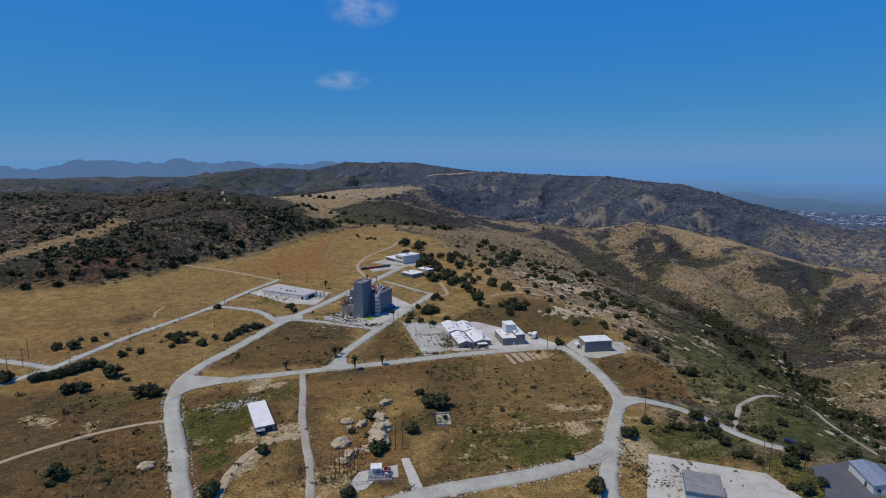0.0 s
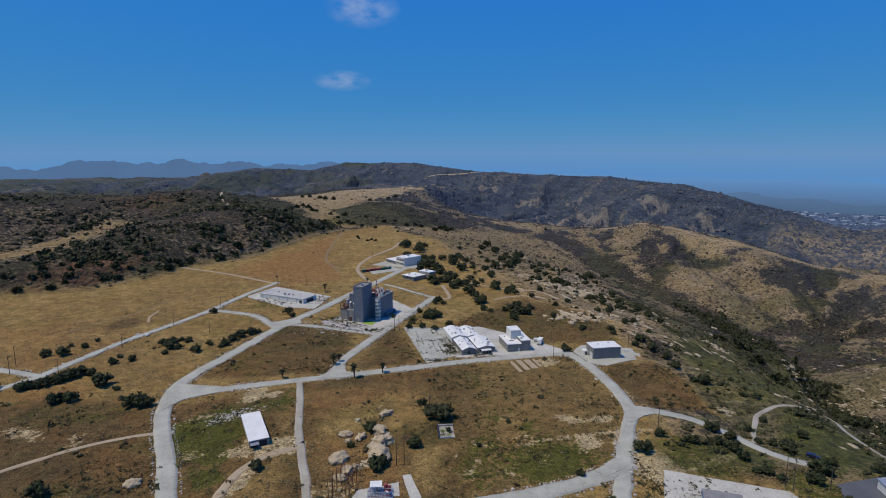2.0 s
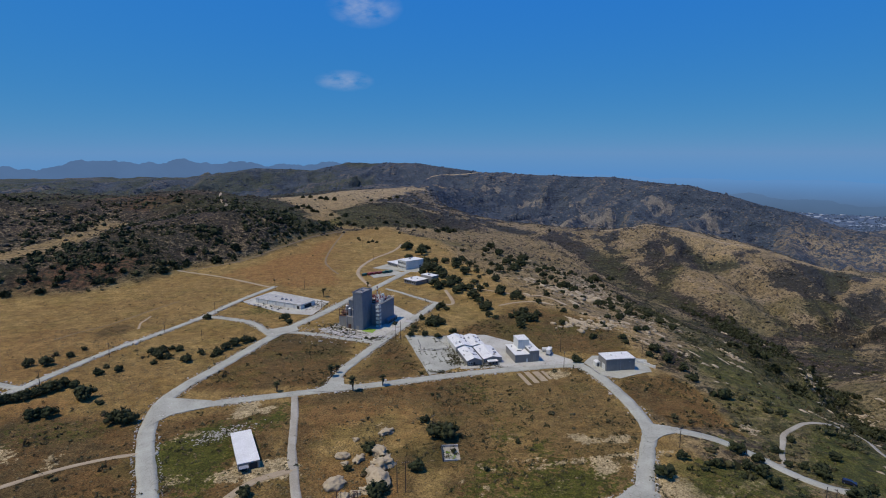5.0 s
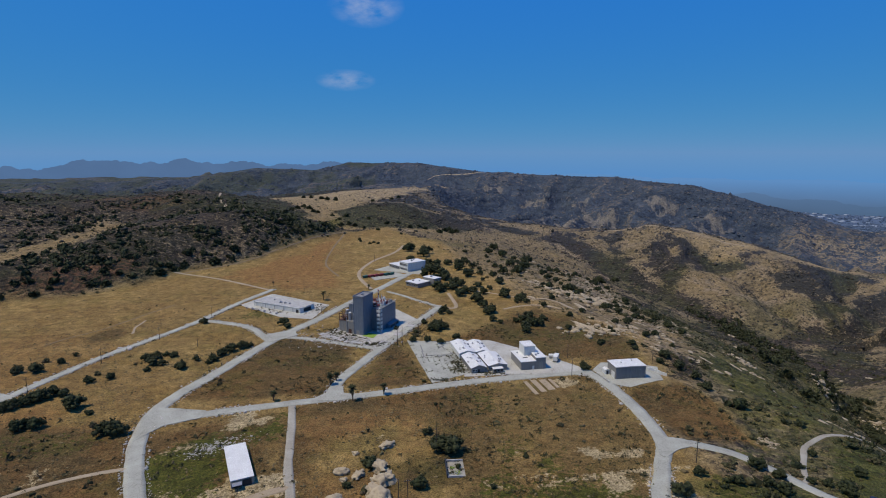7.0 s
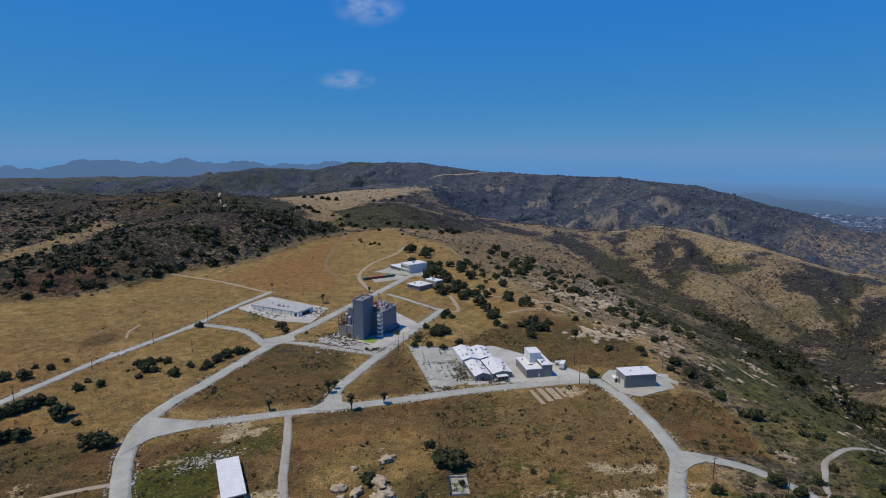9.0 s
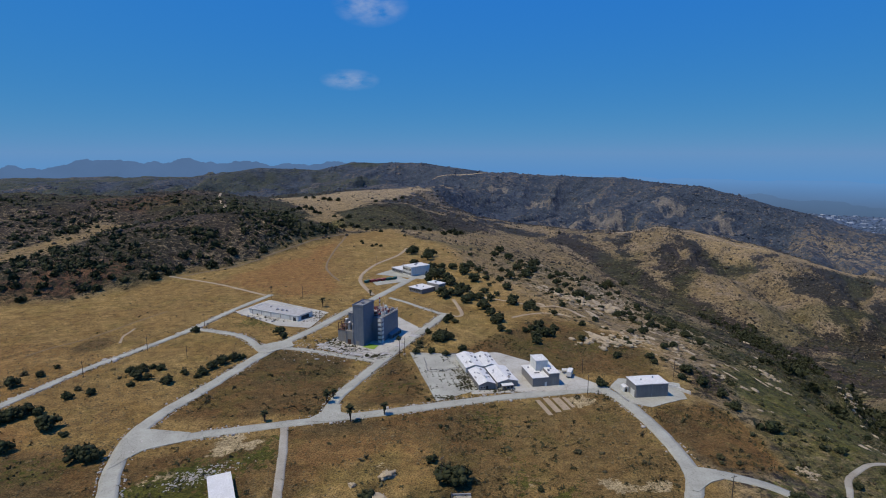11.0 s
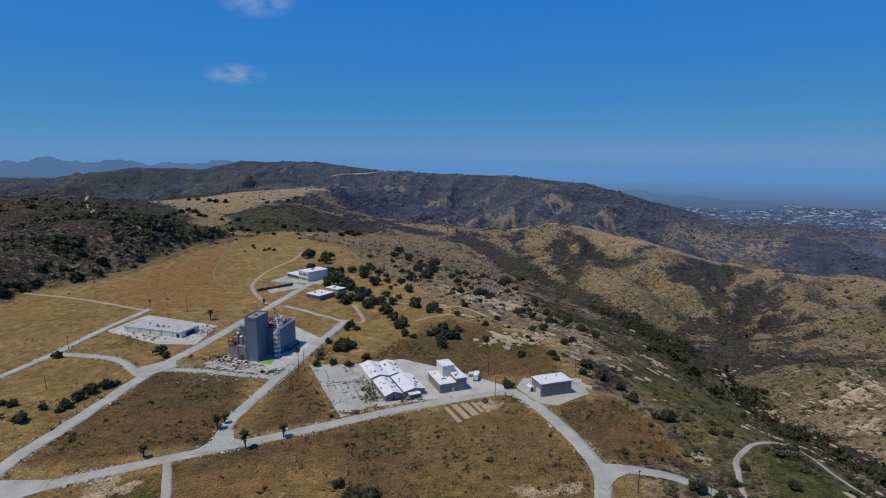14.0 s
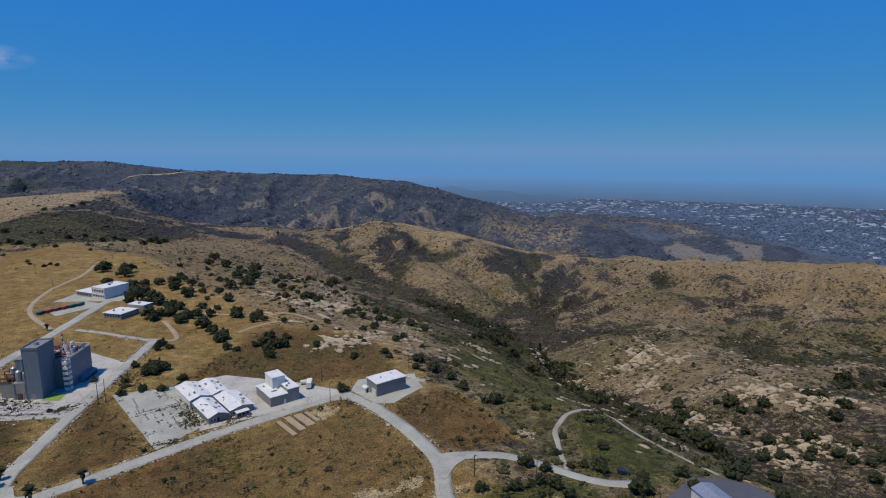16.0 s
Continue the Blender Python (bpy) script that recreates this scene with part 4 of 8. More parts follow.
PADS = [
    ([(-36, 380), (-8, 378), (2, 327), (-17, 314)], ASPHALT, 0.20, "cracked grey asphalt car park with weeds", "car park"),
    ([(-8, 378), (16, 382), (46, 358), (70, 332), (0, 323)], CONCRETE, 0.16, "pale concrete yard around the white sheds", "yard"),
    ([(70, 334), (77, 345), (108, 342), (104, 322), (84, 311), (76, 315)], ASPHALT, 0.22, "grey asphalt apron round the metal hall", "yard"),
    ([(-93, 386), (-53, 367), (-30, 422), (-52, 454), (-75, 431)], CONCRETE, 0.14, "pale rubble-strewn concrete pad round the plant", "yard"),
    ([(-174, 460), (-160, 496), (-104, 462), (-108, 424), (-132, 429)], CONCRETE, 0.15, "pale concrete pad with weeds round the low building", "yard"),
    ([(-89, 594), (-62, 642), (-29, 614), (-42, 575)], ASPHALT, 0.15, "grey asphalt car park by the far offices", "car park"),
    ([(-91, 570), (-66, 585), (-52, 569), (-81, 548)], ASPHALT, 0.24, "grey asphalt loop for the containers", "yard"),
    ([(67, 177), (78, 208), (117, 195), (130, 151), (61, 150)], CONCRETE, 0.12, "broken pale concrete yard with dark cracks", "yard"),
    ([(137, 200), (129, 177), (142, 151), (188, 152), (177, 202), (162, 208)], DARK_ASPHALT, 0.14, "dark resurfaced asphalt yard", "yard"),
    ([(-37, 186), (-35, 193), (-21, 198), (-20, 190), (-29, 187), (-31, 182), (-34, 181)], CONCRETE, 0.12, "pale concrete pad of the pipe yard", "yard"),
    ([(78, 266), (84, 261), (91, 260), (91, 254), (85, 251), (78, 245), (76, 246), (77, 256)], ASPHALT, 0.34, "broad patched asphalt road junction", "road junction"),
    ([(-145, 282), (-139, 283), (-120, 281), (-119, 274), (-132, 266), (-138, 252)], ASPHALT, 0.31, "broad patched asphalt road junction", "road junction"),
    ([(-76, 291), (-69, 300), (-67, 309), (-62, 309), (-60, 301), (-52, 298), (-58, 293)], ASPHALT, 0.33, "broad patched asphalt road junction", "road junction"),
    ([(69, 226), (65, 210), (55, 203), (52, 207), (62, 216), (66, 226)], ASPHALT, 0.32, "broad patched asphalt road junction", "road junction"),
    ([(-130, 388), (-124, 393), (-113, 399), (-108, 388), (-117, 379), (-122, 374)], ASPHALT, 0.35, "broad patched asphalt road junction", "road junction"),
    ([(-20, 202), (-17, 203), (-10, 182), (-14, 180)], CONCRETE, 0.12, "cracked concrete drive of the pipe yard", "yard"),
]
for poly_, mat_, lift_, label_, cat_ in PADS:
    slab("pavement", poly_, mat_, label_, cat_, lift_)

WEST_BUSHES = [(-242, 322, 3.8), (-233, 324, 4.6), (-238, 338, 2.2), (-228, 337, 3.0), (-228, 349, 2.2), (-195, 311, 3.1), (-187, 316, 3.1), (-197, 321, 2.4), (-183, 343, 3.3), (-178, 346, 3.7), (-175, 336, 4.0), (-175, 350, 2.5), (-169, 348, 2.9), (-169, 335, 2.8), (-173, 326, 2.3), (-156, 330, 3.9), (-153, 342, 2.8), (-144, 338, 2.3), (-143, 342, 3.5), (-142, 351, 4.0), (-139, 357, 4.1), (-135, 363, 3.7), (-131, 366, 2.5), (-181, 413, 3.8), (-146, 187, 4.5), (-145, 182, 2.1), (-127, 186, 1.5)]
HEDGE_BUSHES = [(-220, 274, 3.7), (-217, 276, 4.1), (-214, 278, 4.1), (-211, 280, 4.1), (-208, 283, 4.1), (-206, 287, 4.5), (-204, 291, 4.5), (-202, 295, 4.6), (-197, 295, 3.4), (-235, 272, 5.3), (-234, 275, 3.8), (-182, 281, 6.1), (-172, 276, 2.4), (-163, 265, 2.0), (-154, 258, 4.6), (-148, 258, 5.2), (-192, 260, 4.5), (-186, 262, 4.1), (-191, 263, 3.5), (-85, 178, 4.4), (-76, 206, 3.3)]
CENTRE_BUSHES = [(-37, 236, 3.8), (-7, 247, 6.6), (-12, 251, 3.4), (-16, 261, 2.6), (-17, 223, 3.8), (-30, 207, 4.1), (-43, 223, 2.1), (-36, 220, 2.3), (-47, 187, 1.6), (-36, 178, 3.1), (41, 270, 1.8), (23, 244, 1.6), (46, 204, 2.2), (51, 182, 4.5), (75, 221, 4.2), (9, 223, 1.5), (-14, 289, 1.3), (-124, 411, 4.5), (-119, 404, 2.7), (-31, 388, 2.5), (-23, 379, 2.8), (-32, 378, 2.8), (-14, 375, 2.8), (-14, 447, 4.2), (-5, 385, 2.8), (-21, 315, 1.4), (66, 335, 3.6), (-60, 372, 1.6), (-18, 401, 5.1), (-21, 401, 3.8), (58, 308, 1.0), (28, 238, 1.1)]
EAST_BUSHES = [(133, 299, 4.7), (135, 287, 1.4), (131, 273, 2.2), (96, 269, 2.0), (95, 265, 1.5), (102, 266, 1.5), (143, 259, 2.4), (313, 450, 4.9), (232, 375, 2.9), (153, 284, 2.6), (100, 241, 2.3), (112, 243, 3.6), (118, 238, 3.1), (109, 230, 3.0), (113, 226, 3.7), (113, 218, 3.1), (86, 234, 2.8), (98, 230, 3.1), (129, 237, 2.2), (134, 235, 2.5), (137, 229, 3.9), (137, 209, 5.1), (245, 310, 3.8), (164, 254, 2.5), (151, 243, 3.2), (161, 211, 3.5), (156, 202, 2.9), (126, 242, 2.2)]
SLOPE_BUSHES = [(313, 338, 5.9), (300, 323, 5.2), (325, 317, 3.6), (326, 308, 6.7), (320, 295, 3.9), (325, 287, 3.9), (335, 290, 5.7), (296, 262, 4.7), (314, 250, 4.8), (303, 241, 3.1), (273, 250, 4.5), (285, 246, 4.6), (180, 203, 6.2), (250, 267, 8.0), (256, 282, 8.3), (255, 296, 7.7), (343, 251, 5.1), (324, 230, 3.2), (308, 231, 3.9), (307, 223, 3.5), (310, 216, 3.5), (318, 215, 3.5), (257, 233, 4.6), (181, 185, 3.5), (297, 207, 4.1), (300, 278, 3.3), (294, 237, 3.4)]
NORTH_OAKS = [(-63, 719, 7.3), (-42, 691, 8.2), (-56, 648, 4.7), (-30, 569, 9.2), (-18, 558, 8.0), (-8, 534, 5.2), (-21, 515, 6.9), (-1, 530, 5.2), (3, 503, 5.8), (12, 477, 5.9), (21, 445, 5.5), (18, 501, 4.9), (-2, 614, 7.2), (11, 607, 4.9), (18, 577, 4.1), (48, 484, 5.6), (43, 420, 5.2), (52, 414, 4.7), (42, 398, 3.8), (36, 497, 5.7), (44, 613, 6.1), (56, 674, 6.8), (62, 635, 6.4), (81, 726, 8.8), (47, 826, 7.7), (55, 763, 7.8), (101, 557, 6.7), (107, 552, 4.6), (71, 406, 2.9), (86, 377, 2.7)]
RIM_OAKS = [(-27, 415, 2.9), (-19, 407, 4.9), (-16, 406, 4.6), (-13, 404, 3.8), (-4, 388, 2.3), (-45, 403, 2.5), (-20, 1028, 6.8), (-24, 545, 5.8), (-14, 518, 4.6), (-35, 617, 6.7), (-26, 589, 6.9), (10, 507, 4.5), (202, 839, 9.8), (249, 926, 7.4), (132, 501, 4.2), (122, 403, 3.7), (119, 361, 4.0), (121, 344, 3.9), (125, 331, 3.7), (125, 317, 3.3)]
# ---- plants and stones ----
def leaf_material(name, dark, light, dry=None):
    m, nt, b = nodes_of(name)
    geo = nt.nodes.new("ShaderNodeNewGeometry")
    info = nt.nodes.new("ShaderNodeObjectInfo")
    n = noise_node(nt, 2.2, 4, 0.7)
    c = mix(nt, geo.outputs["Random Per Island"], dark, light)
    c = mix(nt, calc(nt, "MULTIPLY", ramp(nt, n.outputs["Fac"], 0.4, 0.7), 0.6), c, light)
    if dry:
        c = mix(nt, ramp(nt, geo.outputs["Random Per Island"], 0.82, 0.9), c, dry)
    c = mix(nt, calc(nt, "MULTIPLY", info.outputs["Random"], 0.35), c, (0.06, 0.055, 0.022))
    nt.links.new(c, b.inputs["Base Color"])
    b.inputs["Roughness"].default_value = 0.8
    b.inputs["Specular IOR Level"].default_value = 0.2
    return m


OAK_LEAF = leaf_material("oak_leaf", (0.013, 0.019, 0.007), (0.040, 0.048, 0.017))
SCRUB_LEAF = leaf_material("scrub_leaf", (0.032, 0.034, 0.014), (0.100, 0.092, 0.040), (0.120, 0.085, 0.045))
MID_LEAF = leaf_material("hill_brush", (0.034, 0.034, 0.024), (0.080, 0.068, 0.050), (0.105, 0.075, 0.055))
# leaf colours for the far range, lightened and blued as painted haze
HAZED_LEAF = leaf_material("far_scrub", (0.050, 0.064, 0.086), (0.098, 0.110, 0.126))
DRY_GRASS = leaf_material("dry_tufts", (0.095, 0.070, 0.032), (0.30, 0.215, 0.095), (0.075, 0.066, 0.030))
BARK = surface("bark", (0.11, 0.085, 0.06), (0.06, 0.048, 0.035), 3.0, 0.95)


def stone_material(name, col, col2, dark):
    m, nt, b = nodes_of(name)
    big = noise_node(nt, 0.35, 6, 0.65)
    small = noise_node(nt, 2.5, 6, 0.7)
    c = mix(nt, ramp(nt, big.outputs["Fac"], 0.38, 0.62), col, col2)
    c = mix(nt, calc(nt, "MULTIPLY", ramp(nt, small.outputs["Fac"], 0.5, 0.72), 0.75), c, dark)
    nt.links.new(c, b.inputs["Base Color"])
    b.inputs["Roughness"].default_value = 0.92
    bump(nt, b, small.outputs["Fac"], 0.8, 0.25)
    return m


SANDSTONE = stone_material("sandstone", (0.43, 0.345, 0.215), (0.32, 0.25, 0.15), (0.16, 0.120, 0.072))
RUBBLE = stone_material("pale_rubble", (0.50, 0.46, 0.40), (0.38, 0.34, 0.28), (0.22, 0.19, 0.15))

PHI = (1 + 5 ** 0.5) / 2
ICO_V = np.array([(-1, PHI, 0), (1, PHI, 0), (-1, -PHI, 0), (1, -PHI, 0), (0, -1, PHI), (0, 1, PHI), (0, -1, -PHI), (0, 1, -PHI), (PHI, 0, -1), (PHI, 0, 1), (-PHI, 0, -1), (-PHI, 0, 1)], float)
ICO_V /= np.linalg.norm(ICO_V[0])
ICO_F = np.array([int(c, 16) for c in "0b5 051 017 07a 0ab 159 5b4 ba2 a76 718 394 342 326 368 389 495 24b 62a 867 981".replace(" ", "")]).reshape(-1, 3)


def joined_mesh(name, verts, faces, material):
    me = bpy.data.meshes.new(name)
    me.vertices.add(len(verts))
    me.vertices.foreach_set("co", np.asarray(verts, np.float32).ravel())
    me.loops.add(faces.size)
    me.loops.foreach_set("vertex_index", faces.ravel().astype(np.int32))
    me.polygons.add(len(faces))
    me.polygons.foreach_set("loop_start", np.arange(0, faces.size, 3, dtype=np.int32))
    me.update(calc_edges=True)
    me.materials.append(material)
    return me


OCT_V = np.array([(1, 0, 0), (0, 1, 0), (-1, 0, 0), (0, -1, 0), (0, 0, 1), (0, 0, -1)], float)
OCT_F = np.array([(0, 1, 4), (1, 2, 4), (2, 3, 4), (3, 0, 4), (1, 0, 5), (2, 1, 5), (3, 2, 5), (0, 3, 5)])


def lumps(rng, centres, radii, flat=0.8, rough=0.3, coarse=False):
    """Many uneven small lumps, as vertices and triangles."""
    n = len(centres)
    turn = rng.uniform(0, 6.283, n)
    c, s = np.cos(turn)[:, None], np.sin(turn)[:, None]
    shape, tris = (OCT_V, OCT_F) if coarse else (ICO_V, ICO_F)
    v = np.repeat(shape[None], n, 0)
    v = np.stack([v[..., 0] * c - v[..., 1] * s, v[..., 0] * s + v[..., 1] * c, v[..., 2]], -1)
    v = v * (1 + rng.uniform(-rough, rough, (n, len(shape), 1)))
    stretch = rng.uniform(0.75, 1.3, (n, 1, 3)) * np.array([1, 1, flat])
    v = v * stretch * np.asarray(radii)[:, None, None] + np.asarray(centres)[:, None, :]
    f = tris[None] + (np.arange(n) * len(shape))[:, None, None]
    return v.reshape(-1, 3), f.reshape(-1, 3)


def scatter_stuff(name, material, label, category, centres, radii, flat=0.8, rough=0.3, seed=1, drawn=None, coarse=False):
    """Many lumps in one mesh; drawn = (degrees, factor) stretches each one along a plan direction."""
    rng = np.random.default_rng(seed)
    v, f = lumps(rng, centres, radii, flat, rough, coarse)
    if drawn:
        n = len(centres)
        a = np.repeat(np.radians(drawn[0] + rng.normal(size=n) * 12), 12)
        k = np.repeat(rng.uniform(1.0, drawn[1], n), 12)
        c = np.repeat(np.asarray(centres, float), 12, 0)
        d = v - c
        along = d[:, 0] * np.cos(a) + d[:, 1] * np.sin(a)
        v = v + np.stack([np.cos(a) * along * (k - 1), np.sin(a) * along * (k - 1), np.zeros(len(v))], -1)
    return tagged(new(name, joined_mesh(name, v, f, material)), label, category, kind="stuff")


def scatter_sprays(name, material, label, category, x, y, radii, blades, seed, tall=0.8, core=0.0):
    """Many small brushy plants in one mesh: each a tuft of loose leaf sprays, some round a lump of foliage."""
    rng = np.random.default_rng(seed)
    n = len(x)
    ctr = np.stack([x, y, ground_at(x, y)], -1)
    d = rng.normal(size=(n, blades, 3))
    d /= np.linalg.norm(d, axis=2)[..., None]
    d[..., 2] = np.abs(d[..., 2]) * tall
    r = np.asarray(radii)[:, None, None]
    mid = ctr[:, None, :] + d * r * rng.uniform(0.35, 1.0, (n, blades, 1))
    a, b = rng.normal(size=(n, blades, 3)) * r * 0.26, rng.normal(size=(n, blades, 3)) * r * 0.26
    v = np.stack([mid - a, mid + a, mid + b + np.array([0, 0, 0.1]) * r], 2).reshape(-1, 3)
    f = np.arange(len(v)).reshape(-1, 3)
    if core:
        v2, f2 = lumps(rng, ctr + np.array([0, 0, 0.25]) * np.asarray(radii)[:, None], np.asarray(radii) * core, tall, 0.4, True)
        v, f = np.vstack([v, v2]), np.vstack([f, f2 + len(v)])
    return tagged(new(name, joined_mesh(name, v, f, material)), label, category, kind="stuff")


def crown_mesh(name, seed, n_lumps, n_leaves, material, tall=0.75):
    """A crown of unit radius on z = 0: lumps of foliage, gaps, and loose leaf sprays round them."""
    rng = np.random.default_rng(seed)
    d = rng.normal(size=(n_lumps, 3))
    d /= np.linalg.norm(d, axis=1)[:, None]
    d[:, 2] = np.abs(d[:, 2]) * 0.9
    lobes = 1 + 0.28 * np.sin(3 * np.arctan2(d[:, 1], d[:, 0]) + seed) + rng.uniform(-0.2, 0.15, n_lumps)
    ctr = d * lobes[:, None] * np.array([0.72, 0.72, tall * 0.95]) * rng.uniform(0.55, 1.0, (n_lumps, 1)) + np.array([0, 0, 0.42 * tall])
    rad = rng.uniform(0.12, 0.30, n_lumps)
    v1, f1 = lumps(rng, ctr, rad, 0.8, 0.35)
    pick = rng.integers(0, n_lumps, n_leaves)
    out = rng.normal(size=(n_leaves, 3))
    out /= np.linalg.norm(out, axis=1)[:, None]
    base = ctr[pick] + out * rad[pick][:, None] * rng.uniform(0.85, 1.25, (n_leaves, 1))
    a, b = rng.normal(size=(n_leaves, 3)) * 0.065, rng.normal(size=(n_leaves, 3)) * 0.065
    v2 = np.stack([base - a, base + a, base + b], 1).reshape(-1, 3)
    f2 = np.arange(n_leaves * 3).reshape(-1, 3) + len(v1)
    return joined_mesh(name, np.vstack([v1, v2]), np.vstack([f1, f2]), material)


def trunk_mesh(name, seed):
    """A short tapered trunk with three limbs, of unit height."""
    rng = np.random.default_rng(seed)
    verts, faces = [], []

    def limb(p, q, r0, r1, sides=6):
        p, q = Vector(p), Vector(q)
        ax = (q - p).normalized()
        u = ax.orthogonal().normalized()
        w = ax.cross(u)
        k = len(verts)
        for o, r in ((p, r0), ((p + q) / 2 + u * 0.02, (r0 + r1) / 2), (q, r1)):
            for i in range(sides):
                a = 2 * math.pi * i / sides
                verts.append(tuple(o + (u * math.cos(a) + w * math.sin(a)) * r))
        for j in range(2):
            for i in range(sides):
                faces.append((k + j * sides + i, k + j * sides + (i + 1) % sides, k + (j + 1) * sides + (i + 1) % sides, k + (j + 1) * sides + i))
    limb((0, 0, -0.25), (0, 0, 0.45), 0.13, 0.10)
    for k in range(3):
        a = 2.1 * k + rng.uniform(0, 1)
        limb((0, 0, 0.38), (0.42 * math.cos(a), 0.42 * math.sin(a), 0.95), 0.085, 0.03)
    return mesh_from(name, verts, faces, BARK, True)


CROWNS = [crown_mesh("crown", s, 44, 760, OAK_LEAF) for s in (3, 8, 21, 34)]
TRUNKS = [trunk_mesh("trunk", s) for s in (2, 5)]
SHRUBS = [crown_mesh("shrub", s, 26, 460, SCRUB_LEAF if s % 2 else OAK_LEAF, 0.62) for s in (11, 14, 17, 22)]


def tree(x, y, r, label="dark green rounded oak standing in dry grass", group="oaks"):
    rng = random.Random(int(x * 7 + y * 13))
    r *= 0.86
    t = tagged(new("tree"), label, "tree", group)
    t.matrix_basis = pose(x, y, zat(x, y), 0, 0, rng.uniform(0, 360))
    trunk = new("trunk", TRUNKS[rng.randrange(2)])
    trunk.parent = t
    trunk.scale = (r * 0.8, r * 0.8, r * 0.7)
    crown = new("crown", CROWNS[rng.randrange(4)])
    crown.parent = t
    crown.location = (0, 0, r * 0.12)
    crown.scale = (r * 1.12 * rng.uniform(0.9, 1.1), r * 1.12 * rng.uniform(0.9, 1.1), r * rng.uniform(1.05, 1.3))
    return t


def shrub(x, y, r, label="low dark green shrub in dry grass", group="shrubs"):
    rng = random.Random(int(x * 5 + y * 11))
    s = new("shrub", SHRUBS[rng.randrange(4)])
    s.matrix_basis = pose(x, y, zat(x, y) - 0.05 * r, 0, 0, rng.uniform(0, 360)) @ Matrix.Diagonal((r * 1.15, r * 1.1, r * rng.uniform(1.0, 1.3), 1))
    return tagged(s, label, "shrub", group)


YARD_BUSHES = [(113, 208, 2.4), (116, 207, 2.6), (119, 203, 2.2), (130, 201, 3.6), (140, 211, 2.6), (125, 183, 3.4), (121, 185, 2.2), (133, 187, 2.6), (146, 216, 2.6)]
for plot, words in ((YARD_BUSHES, "beside the lower yards"), (WEST_BUSHES, "beside the west road"), (HEDGE_BUSHES, "in a dense row by the road bend"), (CENTRE_BUSHES, "on the open field"), (EAST_BUSHES, "on the trail slope"),
                    (SLOPE_BUSHES, "among sandstone on the canyon side"), (NORTH_OAKS, "on the rocky mesa rim"), (RIM_OAKS, "along the mesa edge")):
    for bx, by, br in plot:
        if br >= 2.6:
            tree(bx, by, br, "dark green spreading oak " + words, "oaks " + words)
        else:
            shrub(bx, by, br, "low dark green shrub " + words, "shrubs " + words)


rngo = random.Random(61)
spots = []
while len(spots) < 130:                 # oaks strewn over the rocky slope above the sheds
    ox, oy = rngo.uniform(0, 185), rngo.uniform(395, 800)
    if all(math.dist((ox, oy), s_[:2]) > 6 for s_ in spots):
        if float(inside(np.array([ox]), np.array([oy]), MESA)[0]) < 14 and all(math.dist((ox, oy), b_[:2]) > 7 for b_ in NORTH_OAKS + RIM_OAKS):
            spots.append((ox, oy, rngo.choice((1.3, 1.7, 2.2, 2.7, 3.2, 4.0, 4.8))))
for ox, oy, orad in spots:
    if orad >= 2.6:
        tree(ox, oy, orad, "dark green oak among pale sandstone ledges", "oaks among the ledges")
    else:
        shrub(ox, oy, orad, "dark green bush among pale sandstone ledges", "bushes among the ledges")


LEDGE_OAKS = [(-64, 706, 7.7), (-56, 641, 5.1), (-43, 672, 8.4), (-26, 626, 5.5), (-15, 624, 5.5), (-3, 599, 6.3), (6, 566, 6.9), (-32, 593, 6.3), (-15, 551, 5.7), (-19, 507, 4.4), (-36, 565, 4.9), (-8, 517, 6.2), (-2, 494, 5.1), (-5, 538, 4.7), (14, 526, 4.1), (12, 483, 4.9), (16, 459, 5.4), (18, 440, 4.4), (21, 423, 3.5), (26, 418, 2.8), (35, 491, 5.0), (44, 474, 4.0), (51, 476, 3.3), (37, 644, 4.6), (61, 627, 6.7), (74, 680, 7.4), (42, 405, 4.7), (47, 414, 4.8), (48, 433, 4.4), (57, 427, 3.6), (18, 599, 3.2), (24, 518, 3.1), (37, 421, 2.8), (-16, 440, 3.3), (-10, 440, 2.9), (-6, 378, 1.8), (-31, 394, 2.3), (107, 569, 5.1), (114, 567, 4.1), (92, 459, 3.2), (78, 437, 3.0), (98, 396, 2.4), (104, 376, 3.2), (104, 368, 2.5), (84, 375, 2.2), (130, 519, 3.7), (134, 388, 2.4), (112, 349, 3.0), (37, 771, 6.3), (4, 673, 4.2), (148, 504, 3.7), (131, 412, 3.3), (155, 489, 3.1)]
for bx, by, br in LEDGE_OAKS:
    tree(bx, by, br, "dark green spreading oak on the rocky mesa rim", "oaks on the rocky mesa rim")


def far_oaks(name, label, spots, seed):
    """A stand of oaks too far off to be told apart."""
    q = np.array(spots, float)
    scatter_sprays(name, OAK_LEAF, label, "woodland", q[:, 0], q[:, 1], q[:, 2] * 0.95, 150, seed, 1.0, 0.72)


